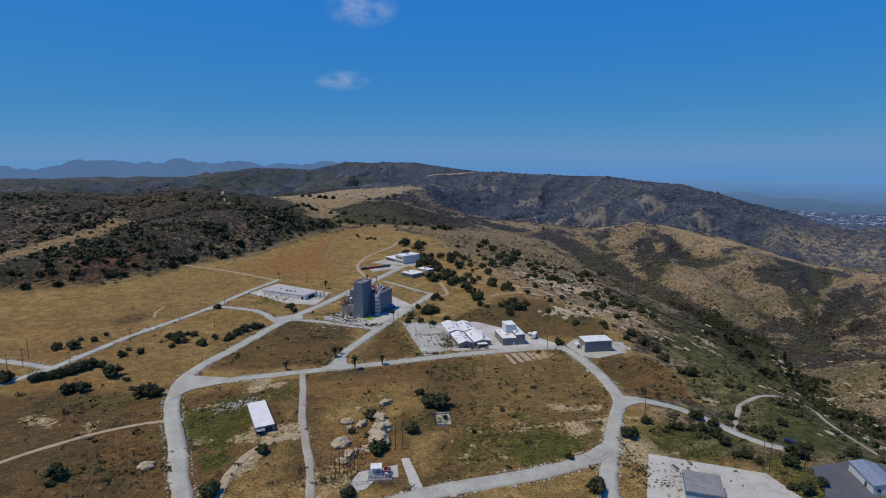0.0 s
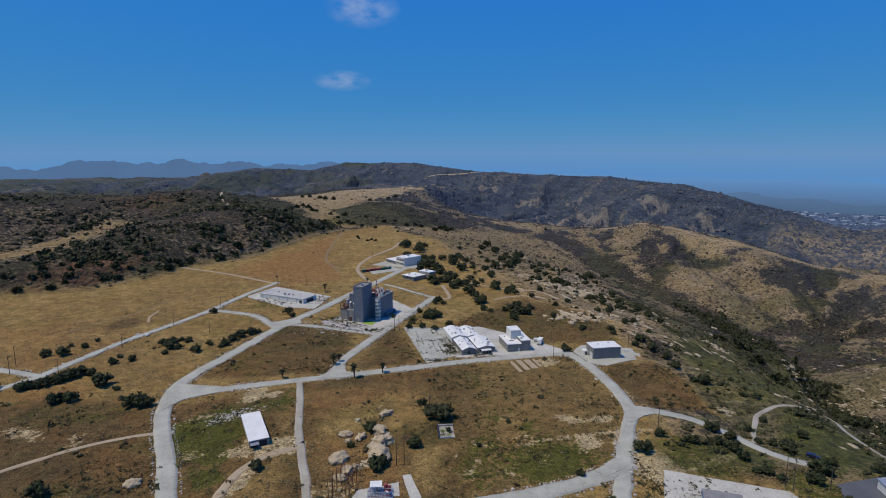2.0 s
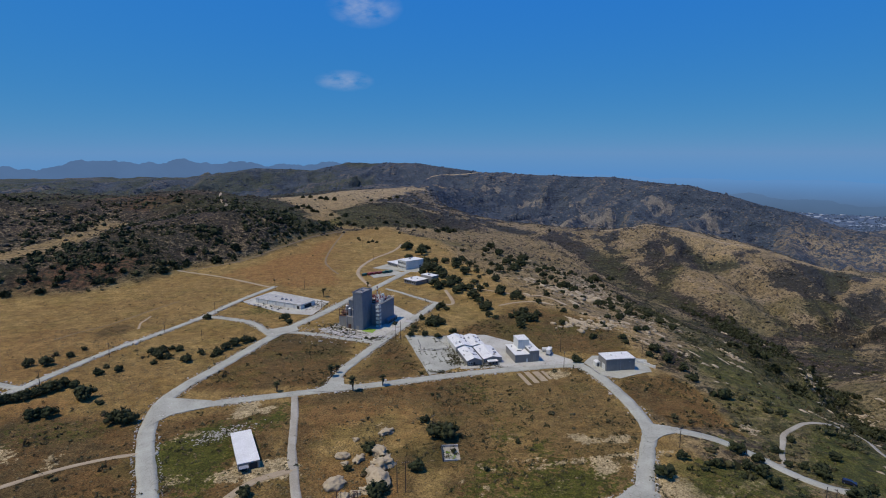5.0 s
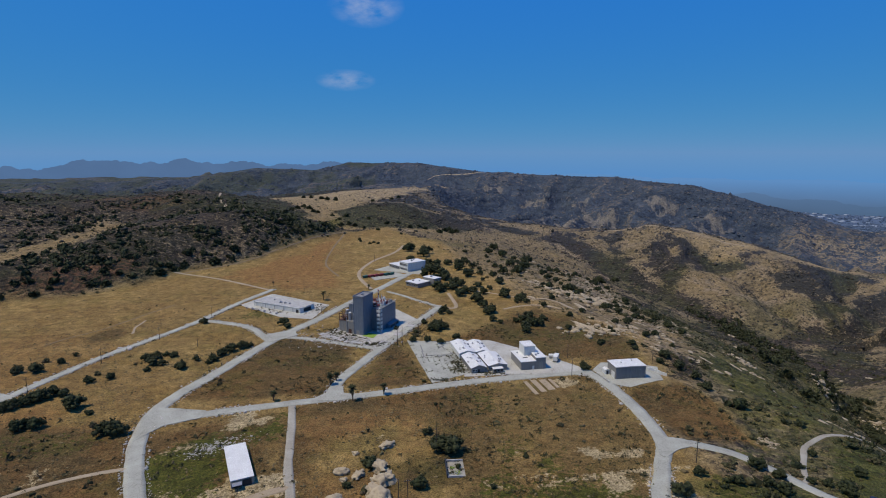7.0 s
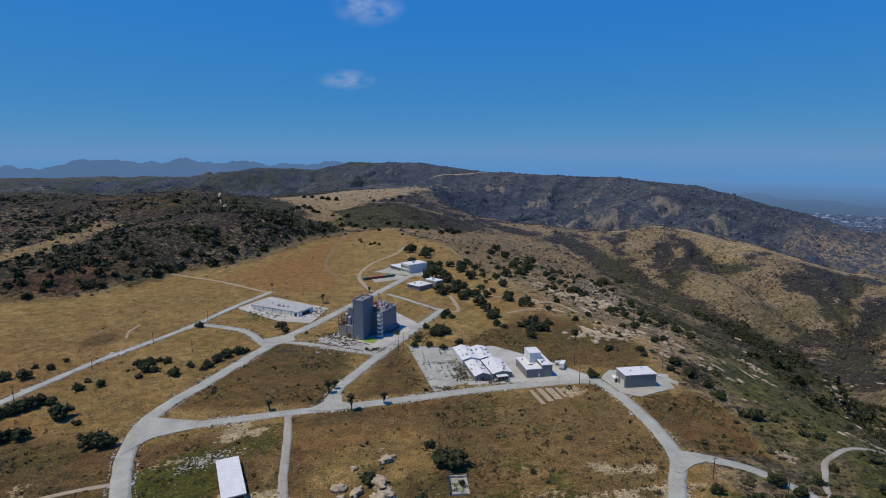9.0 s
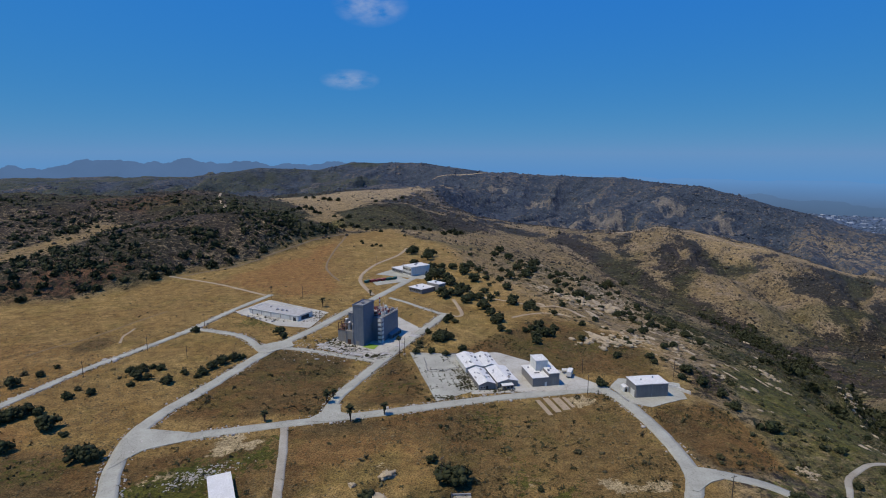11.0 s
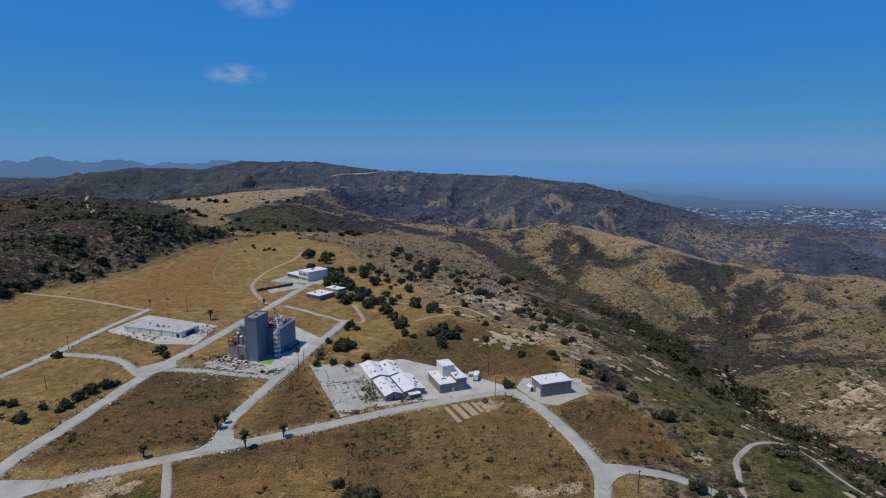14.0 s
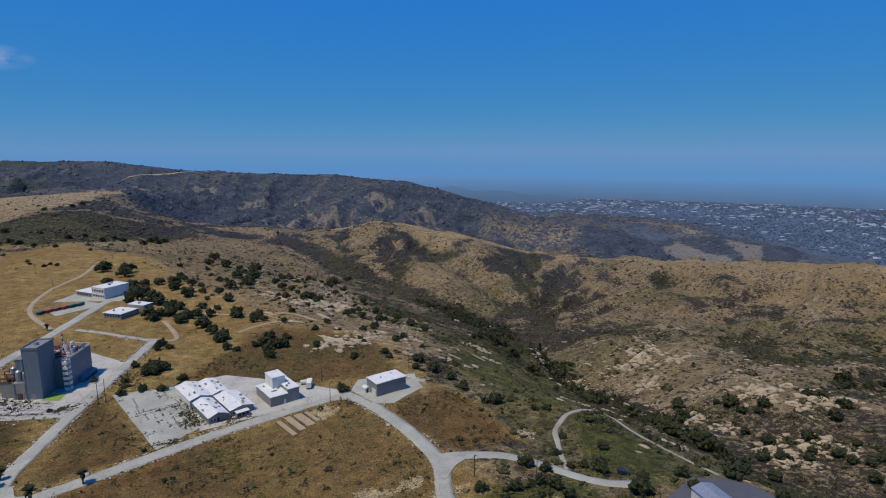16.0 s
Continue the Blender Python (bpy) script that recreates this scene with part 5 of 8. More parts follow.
foot = [(-372, 462), (-318, 490), (-295, 530), (-278, 580), (-245, 625), (-222, 700), (-200, 770), (-172, 868)]
spots = []
for k in range(52):                    # oaks along the foot of the west hill
    a_, b_ = foot[k % 7], foot[k % 7 + 1]
    u_, out_ = rngo.random(), abs(rngo.gauss(0, 26)) - 2
    spots.append((a_[0] + (b_[0] - a_[0]) * u_ - 0.9 * out_, a_[1] + (b_[1] - a_[1]) * u_ + 0.35 * out_, rngo.choice((2.2, 2.8, 3.4, 4.2, 5.0, 5.6))))
far_oaks("foothill_oaks", "dark green oaks at the foot of the scrub hill", spots, 21)
spots = [(cx + rngo.gauss(0, 8), cy + rngo.gauss(0, 8), rngo.choice((2.8, 3.4, 4.0, 4.8)))
         for cx, cy in ((241, 445), (232, 470), (246, 425), (290, 332), (266, 295), (261, 275), (246, 250), (369, 270), (402, 277), (425, 280)) for k in range(5)]
far_oaks("canyon_thickets", "dark green oak thickets down in the canyon", spots, 22)
SADDLE_OAKS = [(-287, 1019, 5.0), (-297, 1093, 5.4), (-278, 1061, 6.2), (-261, 1024, 5.0), (-281, 964, 4.7), (-279, 924, 4.5), (-254, 1027, 4.0), (-344, 1266, 5.0), (-327, 1266, 4.9), (-299, 1242, 6.0), (-285, 1234, 6.0), (-267, 1236, 6.0), (-188, 1242, 4.8), (-143, 1345, 5.1), (-155, 1308, 5.0), (-195, 991, 5.7), (-180, 938, 4.5), (-169, 928, 4.4), (-154, 972, 3.7), (-121, 957, 4.5), (-152, 914, 3.5), (-127, 893, 3.4), (-104, 974, 3.7), (-83, 963, 4.6), (-71, 992, 3.7), (-60, 982, 4.6), (-27, 1009, 5.7), (-16, 1007, 5.7), (-35, 972, 5.5), (-7, 1047, 5.9), (-119, 759, 2.5), (-115, 769, 2.6), (-108, 760, 2.5), (-134, 778, 2.2), (-139, 795, 2.3), (-87, 854, 2.4), (-202, 966, 3.7), (-223, 1005, 3.9), (-198, 848, 4.1), (-200, 809, 3.9), (-203, 785, 3.8), (-208, 764, 3.7), (-189, 851, 3.3)]
far_oaks("saddle_oaks", "dark oaks in the grass beyond the mesa", SADDLE_OAKS, 23)

# wild scrub on the slopes, in three belts of size
def scatter_points(rng, n, lo, hi, spread=62, toward=16, weight=None):
    """Random plan points in a wide sector, kept by a weight between 0 and 1."""
    r = np.sqrt(rng.uniform(lo * lo, hi * hi, n))
    a = np.radians(rng.uniform(-spread, spread, n) + toward)
    x, y = r * np.sin(a), r * np.cos(a)
    keep = rng.uniform(0, 1, n) < weight(x, y)
    return x[keep], y[keep]


ROAD_LINES = [spline(p, 6.0) for _, p, _, _ in ROADS]
ROAD_SOIL = [(w, s) for _, _, w, s in ROADS]


def clear_of_roads(x, y, gap=1.0):
    ok = np.ones(len(x), bool)
    for line, (w, _) in zip(ROAD_LINES, ROAD_SOIL):
        lo, hi = line.min(0) - 12, line.max(0) + 12
        near = np.where((x > lo[0]) & (x < hi[0]) & (y > lo[1]) & (y < hi[1]))[0]
        if len(near):
            d = np.min(np.hypot(x[near, None] - line[None, :, 0], y[near, None] - line[None, :, 1]), 1)
            ok[near] &= d > w / 2 + gap + 0.5
    for poly, *_ in PADS:
        ok &= inside(x, y, poly) < 0.5
    return ok


def scrub_weight(x, y):
    c = cover(x, y, x)
    w = c["scrub"] * 0.85 + c["wild"] * (0.06 + 0.10 * (1 - c["golden"]))
    clump = 0.25 + 0.75 * smooth(-0.1, 0.3, fbm(x, y, 45, 3, 131))
    return np.clip(w * clump + 0.0025, 0, 1)


rng = np.random.default_rng(5)
sx, sy = scatter_points(rng, 110000, 210, 760, weight=scrub_weight)
ok = clear_of_roads(sx, sy)
sx, sy = sx[ok][:21000], sy[ok][:21000]
sr = rng.gamma(1.5, 0.36, len(sx)) + 0.2
scatter_sprays("scrub", SCRUB_LEAF, "dark chaparral scrub scattered over the near slopes", "scrub", sx, sy, sr * 1.15, 10, 6, 0.8, 0.62)
gx_, gy_ = scatter_points(rng, 60000, 210, 760, weight=lambda x, y: cover(x, y, x)["green"] * smooth(-0.1, 0.3, fbm(x, y, 30, 3, 133)))
ok = clear_of_roads(gx_, gy_)
gx_, gy_ = gx_[ok][:800], gy_[ok][:800]
gr = rng.gamma(2.0, 0.45, len(gx_)) + 0.4
scatter_sprays("scrub", OAK_LEAF, "dark green brush on the shaded canyon side", "scrub", gx_, gy_, gr, 22, 17, 0.8, 0.6)
pick = np.where(sr > 1.25)[0]
off = rng.normal(size=(len(pick), 2)) * 0.8 * sr[pick][:, None]
scatter_sprays("scrub", OAK_LEAF, "dark leafy chaparral clumps over the near slopes", "scrub", sx[pick] + off[:, 0], sy[pick] + off[:, 1], sr[pick] * 0.85, 14, 7, 0.8, 0.6)
sx, sy = scatter_points(rng, 130000, 740, 1550, weight=scrub_weight)
sx, sy = sx[:36000], sy[:36000]
sr = rng.gamma(2.0, 0.40, len(sx)) + 0.4
scatter_stuff("scrub", MID_LEAF, "dark chaparral scrub covering the middle hills", "scrub", np.stack([sx, sy, ground_at(sx, sy) + 0.3 * sr], -1), sr, 0.75, 0.35, 8, coarse=True)
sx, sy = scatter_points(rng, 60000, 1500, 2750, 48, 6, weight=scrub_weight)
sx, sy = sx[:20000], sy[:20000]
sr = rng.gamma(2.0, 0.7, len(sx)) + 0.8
scatter_stuff("far_scrub", HAZED_LEAF, "hazy dark scrub covering the far range", "scrub", np.stack([sx, sy, ground_at(sx, sy) + 0.25 * sr], -1), sr, 0.7, 0.35, 9, coarse=True)

# oaks and tall brush crowded over the western hill
def hill_weight(x, y):
    c = cover(x, y, x)
    return np.where(x < -150 - 0.1 * (y - 500), 1.0, 0.0) * c["wild"] * (1 - c["golden"]) * smooth(-0.2, 0.35, fbm(x, y, 60, 3, 135) + 0.15) * smooth(1050, 850, np.hypot(x, y))


hx_, hy_ = scatter_points(rng, 16000, 430, 1050, 30, -32, weight=hill_weight)
hx_, hy_ = hx_[:3400], hy_[:3400]
scatter_sprays("hill_oaks", OAK_LEAF, "dark oaks and tall brush crowding the western hill", "woodland", hx_, hy_, rng.gamma(2.2, 0.75, len(hx_)) + 0.8, 26, 18, 0.9, 0.75)

# trees in the canyon bottoms
def canyon_weight(x, y):
    d = line_distance(x, y, VALLEYS["canyon"])
    wide = 0.45 + 0.55 * smooth(330, 460, y)
    return smooth(30, 6, (d + 18 * fbm(x, y, 30, 3, 141)) / wide) * smooth(1000, 800, np.hypot(x, y)) * smooth(-40, -52, land(x, y))


sx, sy = scatter_points(rng, 30000, 240, 900, weight=canyon_weight)
sx, sy = sx[:1500], sy[:1500]
sr = rng.uniform(1.8, 4.6, len(sx))
scatter_sprays("canyon_trees", OAK_LEAF, "dense dark oak woodland along the canyon floor", "woodland", sx, sy, sr, 40, 10, 1.0, 0.7)

# dry grass on the mesa
def grass_weight(x, y):
    return smooth(-8, 6, inside(x, y, MESA)) * (0.12 + 0.88 * smooth(-0.15, 0.35, fbm(x, y, 34, 4, 151) + 0.3 * fbm(x, y, 7, 2, 152))) * smooth(640, 380, np.hypot(x, y))


gx_, gy_ = scatter_points(rng, 170000, 150, 640, 44, 0, weight=grass_weight)
ok = clear_of_roads(gx_, gy_, 0.3)
gx_, gy_ = gx_[ok][:48000], gy_[ok][:48000]
gr = rng.gamma(2.0, 0.085, len(gx_)) + 0.12
scatter_stuff("grass", DRY_GRASS, "dry golden and brown grass tufts and weeds", "grass", np.stack([gx_, gy_, ground_at(gx_, gy_) + 0.04], -1), gr, 0.6, 0.5, 12, coarse=True)
gx_, gy_ = scatter_points(rng, 60000, 160, 520, 40, 0, weight=lambda x, y: cover(x, y, x)["brown"] * (0.10 + 0.9 * smooth(-0.1, 0.4, fbm(x, y, 22, 3, 161))) + 0.02 * smooth(0, 5, inside(x, y, MESA)))
ok = clear_of_roads(gx_, gy_, 0.3)
gx_, gy_ = gx_[ok][:11000], gy_[ok][:11000]
gr = rng.gamma(2.0, 0.19, len(gx_)) + 0.15
scatter_sprays("weeds", SCRUB_LEAF, "small dark weeds dotted over the brown fields", "weeds", gx_, gy_, gr * 1.2, 12, 13, 0.7)

# loose stones on the slopes and along the road edges
sx, sy = scatter_points(rng, 60000, 220, 800, 60, 24, weight=lambda x, y: 0.25 * cover(x, y, x)["rock"] * smooth(-10, 30, x + 0.1 * y - 100))
ok = clear_of_roads(sx, sy)
sx, sy = sx[ok][:2600], sy[ok][:2600]
sr = np.minimum(rng.gamma(1.3, 0.6, len(sx)) + 0.3, 1.6)
scatter_stuff("stones", SANDSTONE, "pale sandstone slabs and rocks strewn over the slopes", "rocks", np.stack([sx, sy, ground_at(sx, sy) + 0.05 * sr], -1), sr, 0.38, 0.4, 14, (-66, 2.6))
ex, ey = [], []
for line, (w, soil) in zip(ROAD_LINES, ROAD_SOIL):
    if soil:
        continue
    fine = np.array([a + (b - a) * u_ for a, b in zip(line[:-1], line[1:]) for u_ in np.arange(0, 1, 0.125)])
    t_ = np.gradient(fine, axis=0)
    t_ /= np.linalg.norm(t_, axis=1)[:, None] + 1e-9
    for side in (-1, 1):
        q = fine + np.stack([-t_[:, 1], t_[:, 0]], 1) * side * (w / 2 + 0.7) + rng.normal(size=fine.shape) * 0.4
        keep = (rng.uniform(0, 1, len(q)) < 0.9 * smooth(-0.45, 0.15, fbm(q[:, 0], q[:, 1], 25, 2, 171))) & (q[:, 1] > 140) & (q[:, 1] < 480)
        ex += list(q[keep, 0])
        ey += list(q[keep, 1])
ex, ey = np.array(ex), np.array(ey)
er = rng.gamma(2.0, 0.11, len(ex)) + 0.12
scatter_stuff("rubble", RUBBLE, "pale broken stones heaped along road edges", "rubble", np.stack([ex, ey, ground_at(ex, ey) + 0.1], -1), er, 0.6, 0.35, 15)


ex, ey = ex[::2], ey[::2]
wx_, wy_ = ex + rng.normal(size=len(ex)) * 1.0, ey + rng.normal(size=len(ex)) * 1.0
near_ = clear_of_roads(wx_, wy_, -0.6)
wx_, wy_ = wx_[near_], wy_[near_]
scatter_sprays("weeds", SCRUB_LEAF, "dark dry weeds growing along the road edges", "weeds", wx_, wy_, rng.gamma(2.0, 0.20, len(wx_)) + 0.2, 10, 16, 0.8)


def rock_mesh(name, seed, flat=0.7, layers=0.0):
    """A weathered sandstone boulder of unit radius."""
    bm = bmesh.new()
    bmesh.ops.create_icosphere(bm, subdivisions=3 if layers > 0.08 else 4, radius=1)
    shift = Vector((seed * 3.1, seed * 1.7, 0))
    for v in bm.verts:
        p = v.co.copy()
        k = 1 + 0.30 * noise.fractal(p * 1.1 + shift, 1.0, 2.0, 3) + 0.10 * noise.ridged_multi_fractal(p * 2.4 + shift, 1.0, 2.0, 4, 1.0, 2.0) - 0.1
        if layers:
            k += layers * math.sin(p.z * 16 + 2.5 * noise.noise(p * 1.5 + shift)) * 0.5 + 0.28 * (noise.cell(p * 1.7 + shift) - 0.5) + 0.12 * (noise.cell(p * 4.1 + shift) - 0.5)
        v.co = Vector((p.x * k, p.y * k, max(p.z * k, -0.35) * flat))
    me = bpy.data.meshes.new(name)
    bm.to_mesh(me)
    bm.free()
    me.materials.append(SANDSTONE)
    me.polygons.foreach_set("use_smooth", np.full(len(me.polygons), layers < 0.08))
    return me


ROCKS = [rock_mesh("boulder", s, f, l) for s, f, l in ((1, 0.75, 0.0), (4, 0.62, 0.05), (7, 0.7, 0.03))]
LEDGES = [rock_mesh("ledge", s, f, l) for s, f, l in ((12, 0.5, 0.10), (15, 0.45, 0.12))]
BOULDERS = [(-47, 232, 2.9), (-40, 230, 3.0), (-45, 227, 1.8), (-46, 213, 4.2), (-33, 235, 4.6), (-31, 226, 5.4), (-30, 215, 5.4), (-34, 210, 2.6), (-41, 205, 3.4), (-43, 200, 2.6), (-32, 251, 3.4), (-44, 245, 1.8), (-117, 195, 3.0), (-33, 220, 4.4), (-38, 208, 2.4)]
for k, (bx, by, br) in enumerate(BOULDERS):
    o = new("boulder", ROCKS[k % 3])
    o.matrix_basis = pose(bx, by, zat(bx, by) + 0.12 * br, 0, 0, 77 * k) @ Matrix.Diagonal((br * 1.0, br * 0.78, br * 0.74, 1))
    tagged(o, "large pale weathered sandstone boulder in dry grass", "boulder", "boulders on the field")
OUTCROPS = [(84, 403, 12, -28), (103, 405, 9, -25), (109, 541, 20, -40), (99, 556, 13, -40), (71, 561, 8, -30), (283, 459, 9, 0), (316, 450, 8, 20), (303, 316, 9, 10), (297, 290, 7, 60), (353, 303, 17, -35), (362, 271, 17, -40),
            (293, 259, 8, -30), (284, 243, 8, 10), (290, 232, 5, 0), (307, 246, 11, -30), (370, 431, 16, -20), (377, 399, 12, -30), (200, 435, 8, -45), (188, 391, 5, -45), (338, 387, 10, 0), (129, 267, 3.4, -35), (316, 228, 5, -20)]
def lie(x, y, sink, turn):
    """A place on the ground that leans with the slope."""
    e = 6.0
    up = Vector((zat(x - e, y) - zat(x + e, y), zat(x, y - e) - zat(x, y + e), 2 * e)).normalized()
    lean = Vector((0, 0, 1)).rotation_difference(up).to_matrix().to_4x4()
    return Matrix.Translation((x, y, zat(x, y) - sink)) @ lean @ Matrix.Rotation(radians(turn), 4, "Z")


SLABS = [(95, 482, 15, 3.6, -73), (83, 412, 16, 4.5, -61), (122, 430, 10, 3, -70), (171, 382, 7, 2.4, -65), (158, 390, 7, 2.2, -52), (341, 729, 9, 4, -75), (352, 560, 6, 4, 20),
         (108, 440, 8, 2.6, -64), (140, 408, 8, 2.4, -58), (70, 470, 9, 2.6, -50), (58, 500, 8, 2.2, -60), (118, 520, 11, 3, -68), (88, 545, 9, 2.6, -62), (148, 372, 6, 1.8, -62), (182, 360, 6, 2, -60), (136, 460, 9, 2.4, -72), (76, 600, 10, 3, -66)]
for k, (bx, by, half_l, half_w, turn) in enumerate(SLABS):
    o = new("rock_slab", LEDGES[k % 2])
    o.matrix_basis = lie(bx, by, 0.12 * half_w, turn) @ Matrix.Diagonal((half_l, half_w, half_w * 0.7, 1))
    tagged(o, "long pale sandstone slab lying along the canyon side", "rock slab", "sandstone slabs")
near_x, near_y, near_r = [], [], []
for bx, by, br, turn in OUTCROPS:
    for k in range(34):
        a, d = rng.uniform(0, 6.283), br * rng.uniform(0.3, 1.7)
        near_x.append(bx + d * math.cos(a))
        near_y.append(by + 0.8 * d * math.sin(a))
        near_r.append(br * rng.uniform(0.04, 0.17))
near_x, near_y, near_r = np.array(near_x), np.array(near_y), np.array(near_r)
scatter_stuff("stones", SANDSTONE, "tumbled sandstone blocks round the ledges", "rocks", np.stack([near_x, near_y, ground_at(near_x, near_y) + 0.1 * near_r], -1), near_r, 0.7, 0.4, 19, (-50, 1.8))
for k, (bx, by, br, turn) in enumerate(OUTCROPS):
    for i in range(5):
        o = new("rock_outcrop", LEDGES[(k + i) % 2])
        size = br * (0.58, 0.42, 0.36, 0.30, 0.26)[i]
        a, far_ = radians(turn) + (0, 0.3, 3.3, 1.7, 4.9)[i] + rngo.uniform(-0.3, 0.3), (0, 1.0, 1.0, 0.6, 0.65)[i] * br
        qx, qy = bx + far_ * math.cos(a), by + far_ * math.sin(a)
        o.matrix_basis = lie(qx, qy, 0.16 * size, turn + rngo.uniform(-25, 25)) @ Matrix.Diagonal((size * 1.1, size * 0.66, size * rngo.uniform(0.8, 1.2), 1))
        tagged(o, "tan layered sandstone ledge breaking through the slope", "rock outcrop", "sandstone ledges")

# ---- buildings ----
def part(name, bm, material, parent, label=""):
    me = bpy.data.meshes.new(name)
    bmesh.ops.recalc_face_normals(bm, faces=bm.faces[:])
    bm.to_mesh(me)
    bm.free()
    me.materials.append(material)
    ob = new(name, me)
    ob.parent = parent
    return tagged(ob, label)


def box(x0, y0, z0, x1, y1, z1, bm=None, bevel=0.0):
    bm = bm or bmesh.new()
    v = [bm.verts.new(p) for p in ((x0, y0, z0), (x1, y0, z0), (x1, y1, z0), (x0, y1, z0), (x0, y0, z1), (x1, y0, z1), (x1, y1, z1), (x0, y1, z1))]
    fs = [bm.faces.new([v[i] for i in q]) for q in ((3, 2, 1, 0), (4, 5, 6, 7), (0, 1, 5, 4), (1, 2, 6, 5), (2, 3, 7, 6), (3, 0, 4, 7))]
    if bevel:
        bmesh.ops.bevel(bm, geom=list({e for f in fs for e in f.edges}), offset=bevel, segments=2, affect="EDGES")
    return bm


def prism(outline, y0, y1, bm=None):
    """A section in x and z, drawn out along y."""
    bm = bm or bmesh.new()
    a = [bm.verts.new((x, y0, z)) for x, z in outline]
    b = [bm.verts.new((x, y1, z)) for x, z in outline]
    bm.faces.new(a[::-1])
    bm.faces.new(b)
    n = len(a)
    for i in range(n):
        bm.faces.new((a[i], a[(i + 1) % n], b[(i + 1) % n], b[i]))
    return bm


def tube(p, q, r, sides=8, bm=None, r2=None):
    bm = bm or bmesh.new()
    p, q = Vector(p), Vector(q)
    ax = (q - p).normalized()
    u = ax.orthogonal().normalized()
    w = ax.cross(u)
    rings = []
    for o, rad in ((p, r), (q, r if r2 is None else r2)):
        rings.append([bm.verts.new(o + (u * math.cos(2 * math.pi * i / sides) + w * math.sin(2 * math.pi * i / sides)) * rad) for i in range(sides)])
    for i in range(sides):
        bm.faces.new((rings[0][i], rings[0][(i + 1) % sides], rings[1][(i + 1) % sides], rings[1][i]))
    bm.faces.new(rings[0][::-1])
    bm.faces.new(rings[1])
    return bm


def thing(name, x, y, ux, uy, label, category, group="", z=None, lift=0.0):
    t = tagged(new(name), label, category, group)
    t.matrix_basis = pose(x, y, (zat(x, y) if z is None else z) + lift, 0, 0, math.degrees(math.atan2(uy, ux)))
    return t


def cladding(name, col, streak, rough=0.55, metal=0.0, rib=2.2):
    """Ribbed sheet or painted wall with vertical streaks and panel tones."""
    m, nt, b = nodes_of(name)
    geo = nt.nodes.new("ShaderNodeTexCoord").outputs["Object"]
    mp = nt.nodes.new("ShaderNodeMapping")
    mp.inputs["Scale"].default_value = (1.3, 1.3, 0.10)
    nt.links.new(geo, mp.inputs["Vector"])
    st = noise_node(nt, 1.0, 5, 0.65, mp.outputs[0])
    bl = noise_node(nt, 0.35, 3, 0.5, geo)
    c = mix(nt, calc(nt, "MULTIPLY", ramp(nt, st.outputs["Fac"], 0.42, 0.75), 0.8), col, streak)
    c = mix(nt, calc(nt, "MULTIPLY", ramp(nt, bl.outputs["Fac"], 0.4, 0.7), 0.35), c, tuple(v * 0.72 for v in col))
    nt.links.new(c, b.inputs["Base Color"])
    b.inputs["Roughness"].default_value = rough
    b.inputs["Metallic"].default_value = metal
    wv = nt.nodes.new("ShaderNodeTexWave")
    wv.bands_direction = "DIAGONAL"
    wv.inputs["Scale"].default_value = rib
    mp2 = nt.nodes.new("ShaderNodeMapping")
    mp2.inputs["Scale"].default_value = (1, 1, 0)
    nt.links.new(geo, mp2.inputs["Vector"])
    nt.links.new(mp2.outputs[0], wv.inputs["Vector"])
    bump(nt, b, wv.outputs["Fac"], 0.35, 0.05)
    return m


BLUE_CLAD = cladding("blue_grey_cladding", (0.135, 0.160, 0.185), (0.20, 0.22, 0.235))
GREY_CLAD = cladding("grey_cladding", (0.205, 0.195, 0.175), (0.27, 0.255, 0.225))
DULL_CLAD = cladding("dull_cladding", (0.27, 0.26, 0.225), (0.20, 0.15, 0.10))
WHITE_ROOF = surface("white_roof", (0.80, 0.79, 0.74), (0.66, 0.645, 0.59), 0.25, 0.6, spot=(0.50, 0.48, 0.43))
WHITE_WALL = cladding("white_wall", (0.70, 0.69, 0.62), (0.52, 0.49, 0.42))
TAN_ROOF = surface("grey_gravel_roof", (0.30, 0.29, 0.275), (0.22, 0.21, 0.20), 0.3, 0.9)
PALE_ROOF = surface("pale_gravel_roof", (0.56, 0.54, 0.49), (0.44, 0.42, 0.37), 0.3, 0.9)
CONC = surface("concrete", (0.50, 0.48, 0.44), (0.40, 0.38, 0.34), 0.5, 0.9, spot=(0.30, 0.28, 0.25))
GLASS = surface("dark_window_glass", (0.03, 0.035, 0.04), (0.05, 0.055, 0.06), 0.8, 0.12)
STEEL = surface("galvanised_steel", (0.52, 0.53, 0.54), (0.40, 0.40, 0.41), 1.2, 0.45, 0.5)
RUST = surface("rusty_steel", (0.17, 0.075, 0.04), (0.10, 0.05, 0.03), 0.9, 0.85)
RED = surface("faded_red_paint", (0.36, 0.055, 0.05), (0.28, 0.05, 0.045), 0.8, 0.6)
GREEN = surface("green_paint", (0.03, 0.15, 0.11), (0.025, 0.10, 0.08), 0.8, 0.6)
# near-black for dark parts, and for the shade painted in open doorways
DARK = surface("dark_parts_and_shade", (0.03, 0.03, 0.032), (0.05, 0.048, 0.045), 0.8, 0.8)
WOOD = surface("weathered_pole_wood", (0.10, 0.075, 0.055), (0.06, 0.045, 0.035), 2.0, 0.95)
LAWN = surface("bright_green_turf", (0.17, 0.27, 0.02), (0.13, 0.22, 0.02), 0.9, 0.95, fine=5.0, spot=(0.22, 0.30, 0.04))
BLUE_TRIM = surface("blue_trim_paint", (0.09, 0.19, 0.36), (0.07, 0.15, 0.28), 0.8, 0.6)


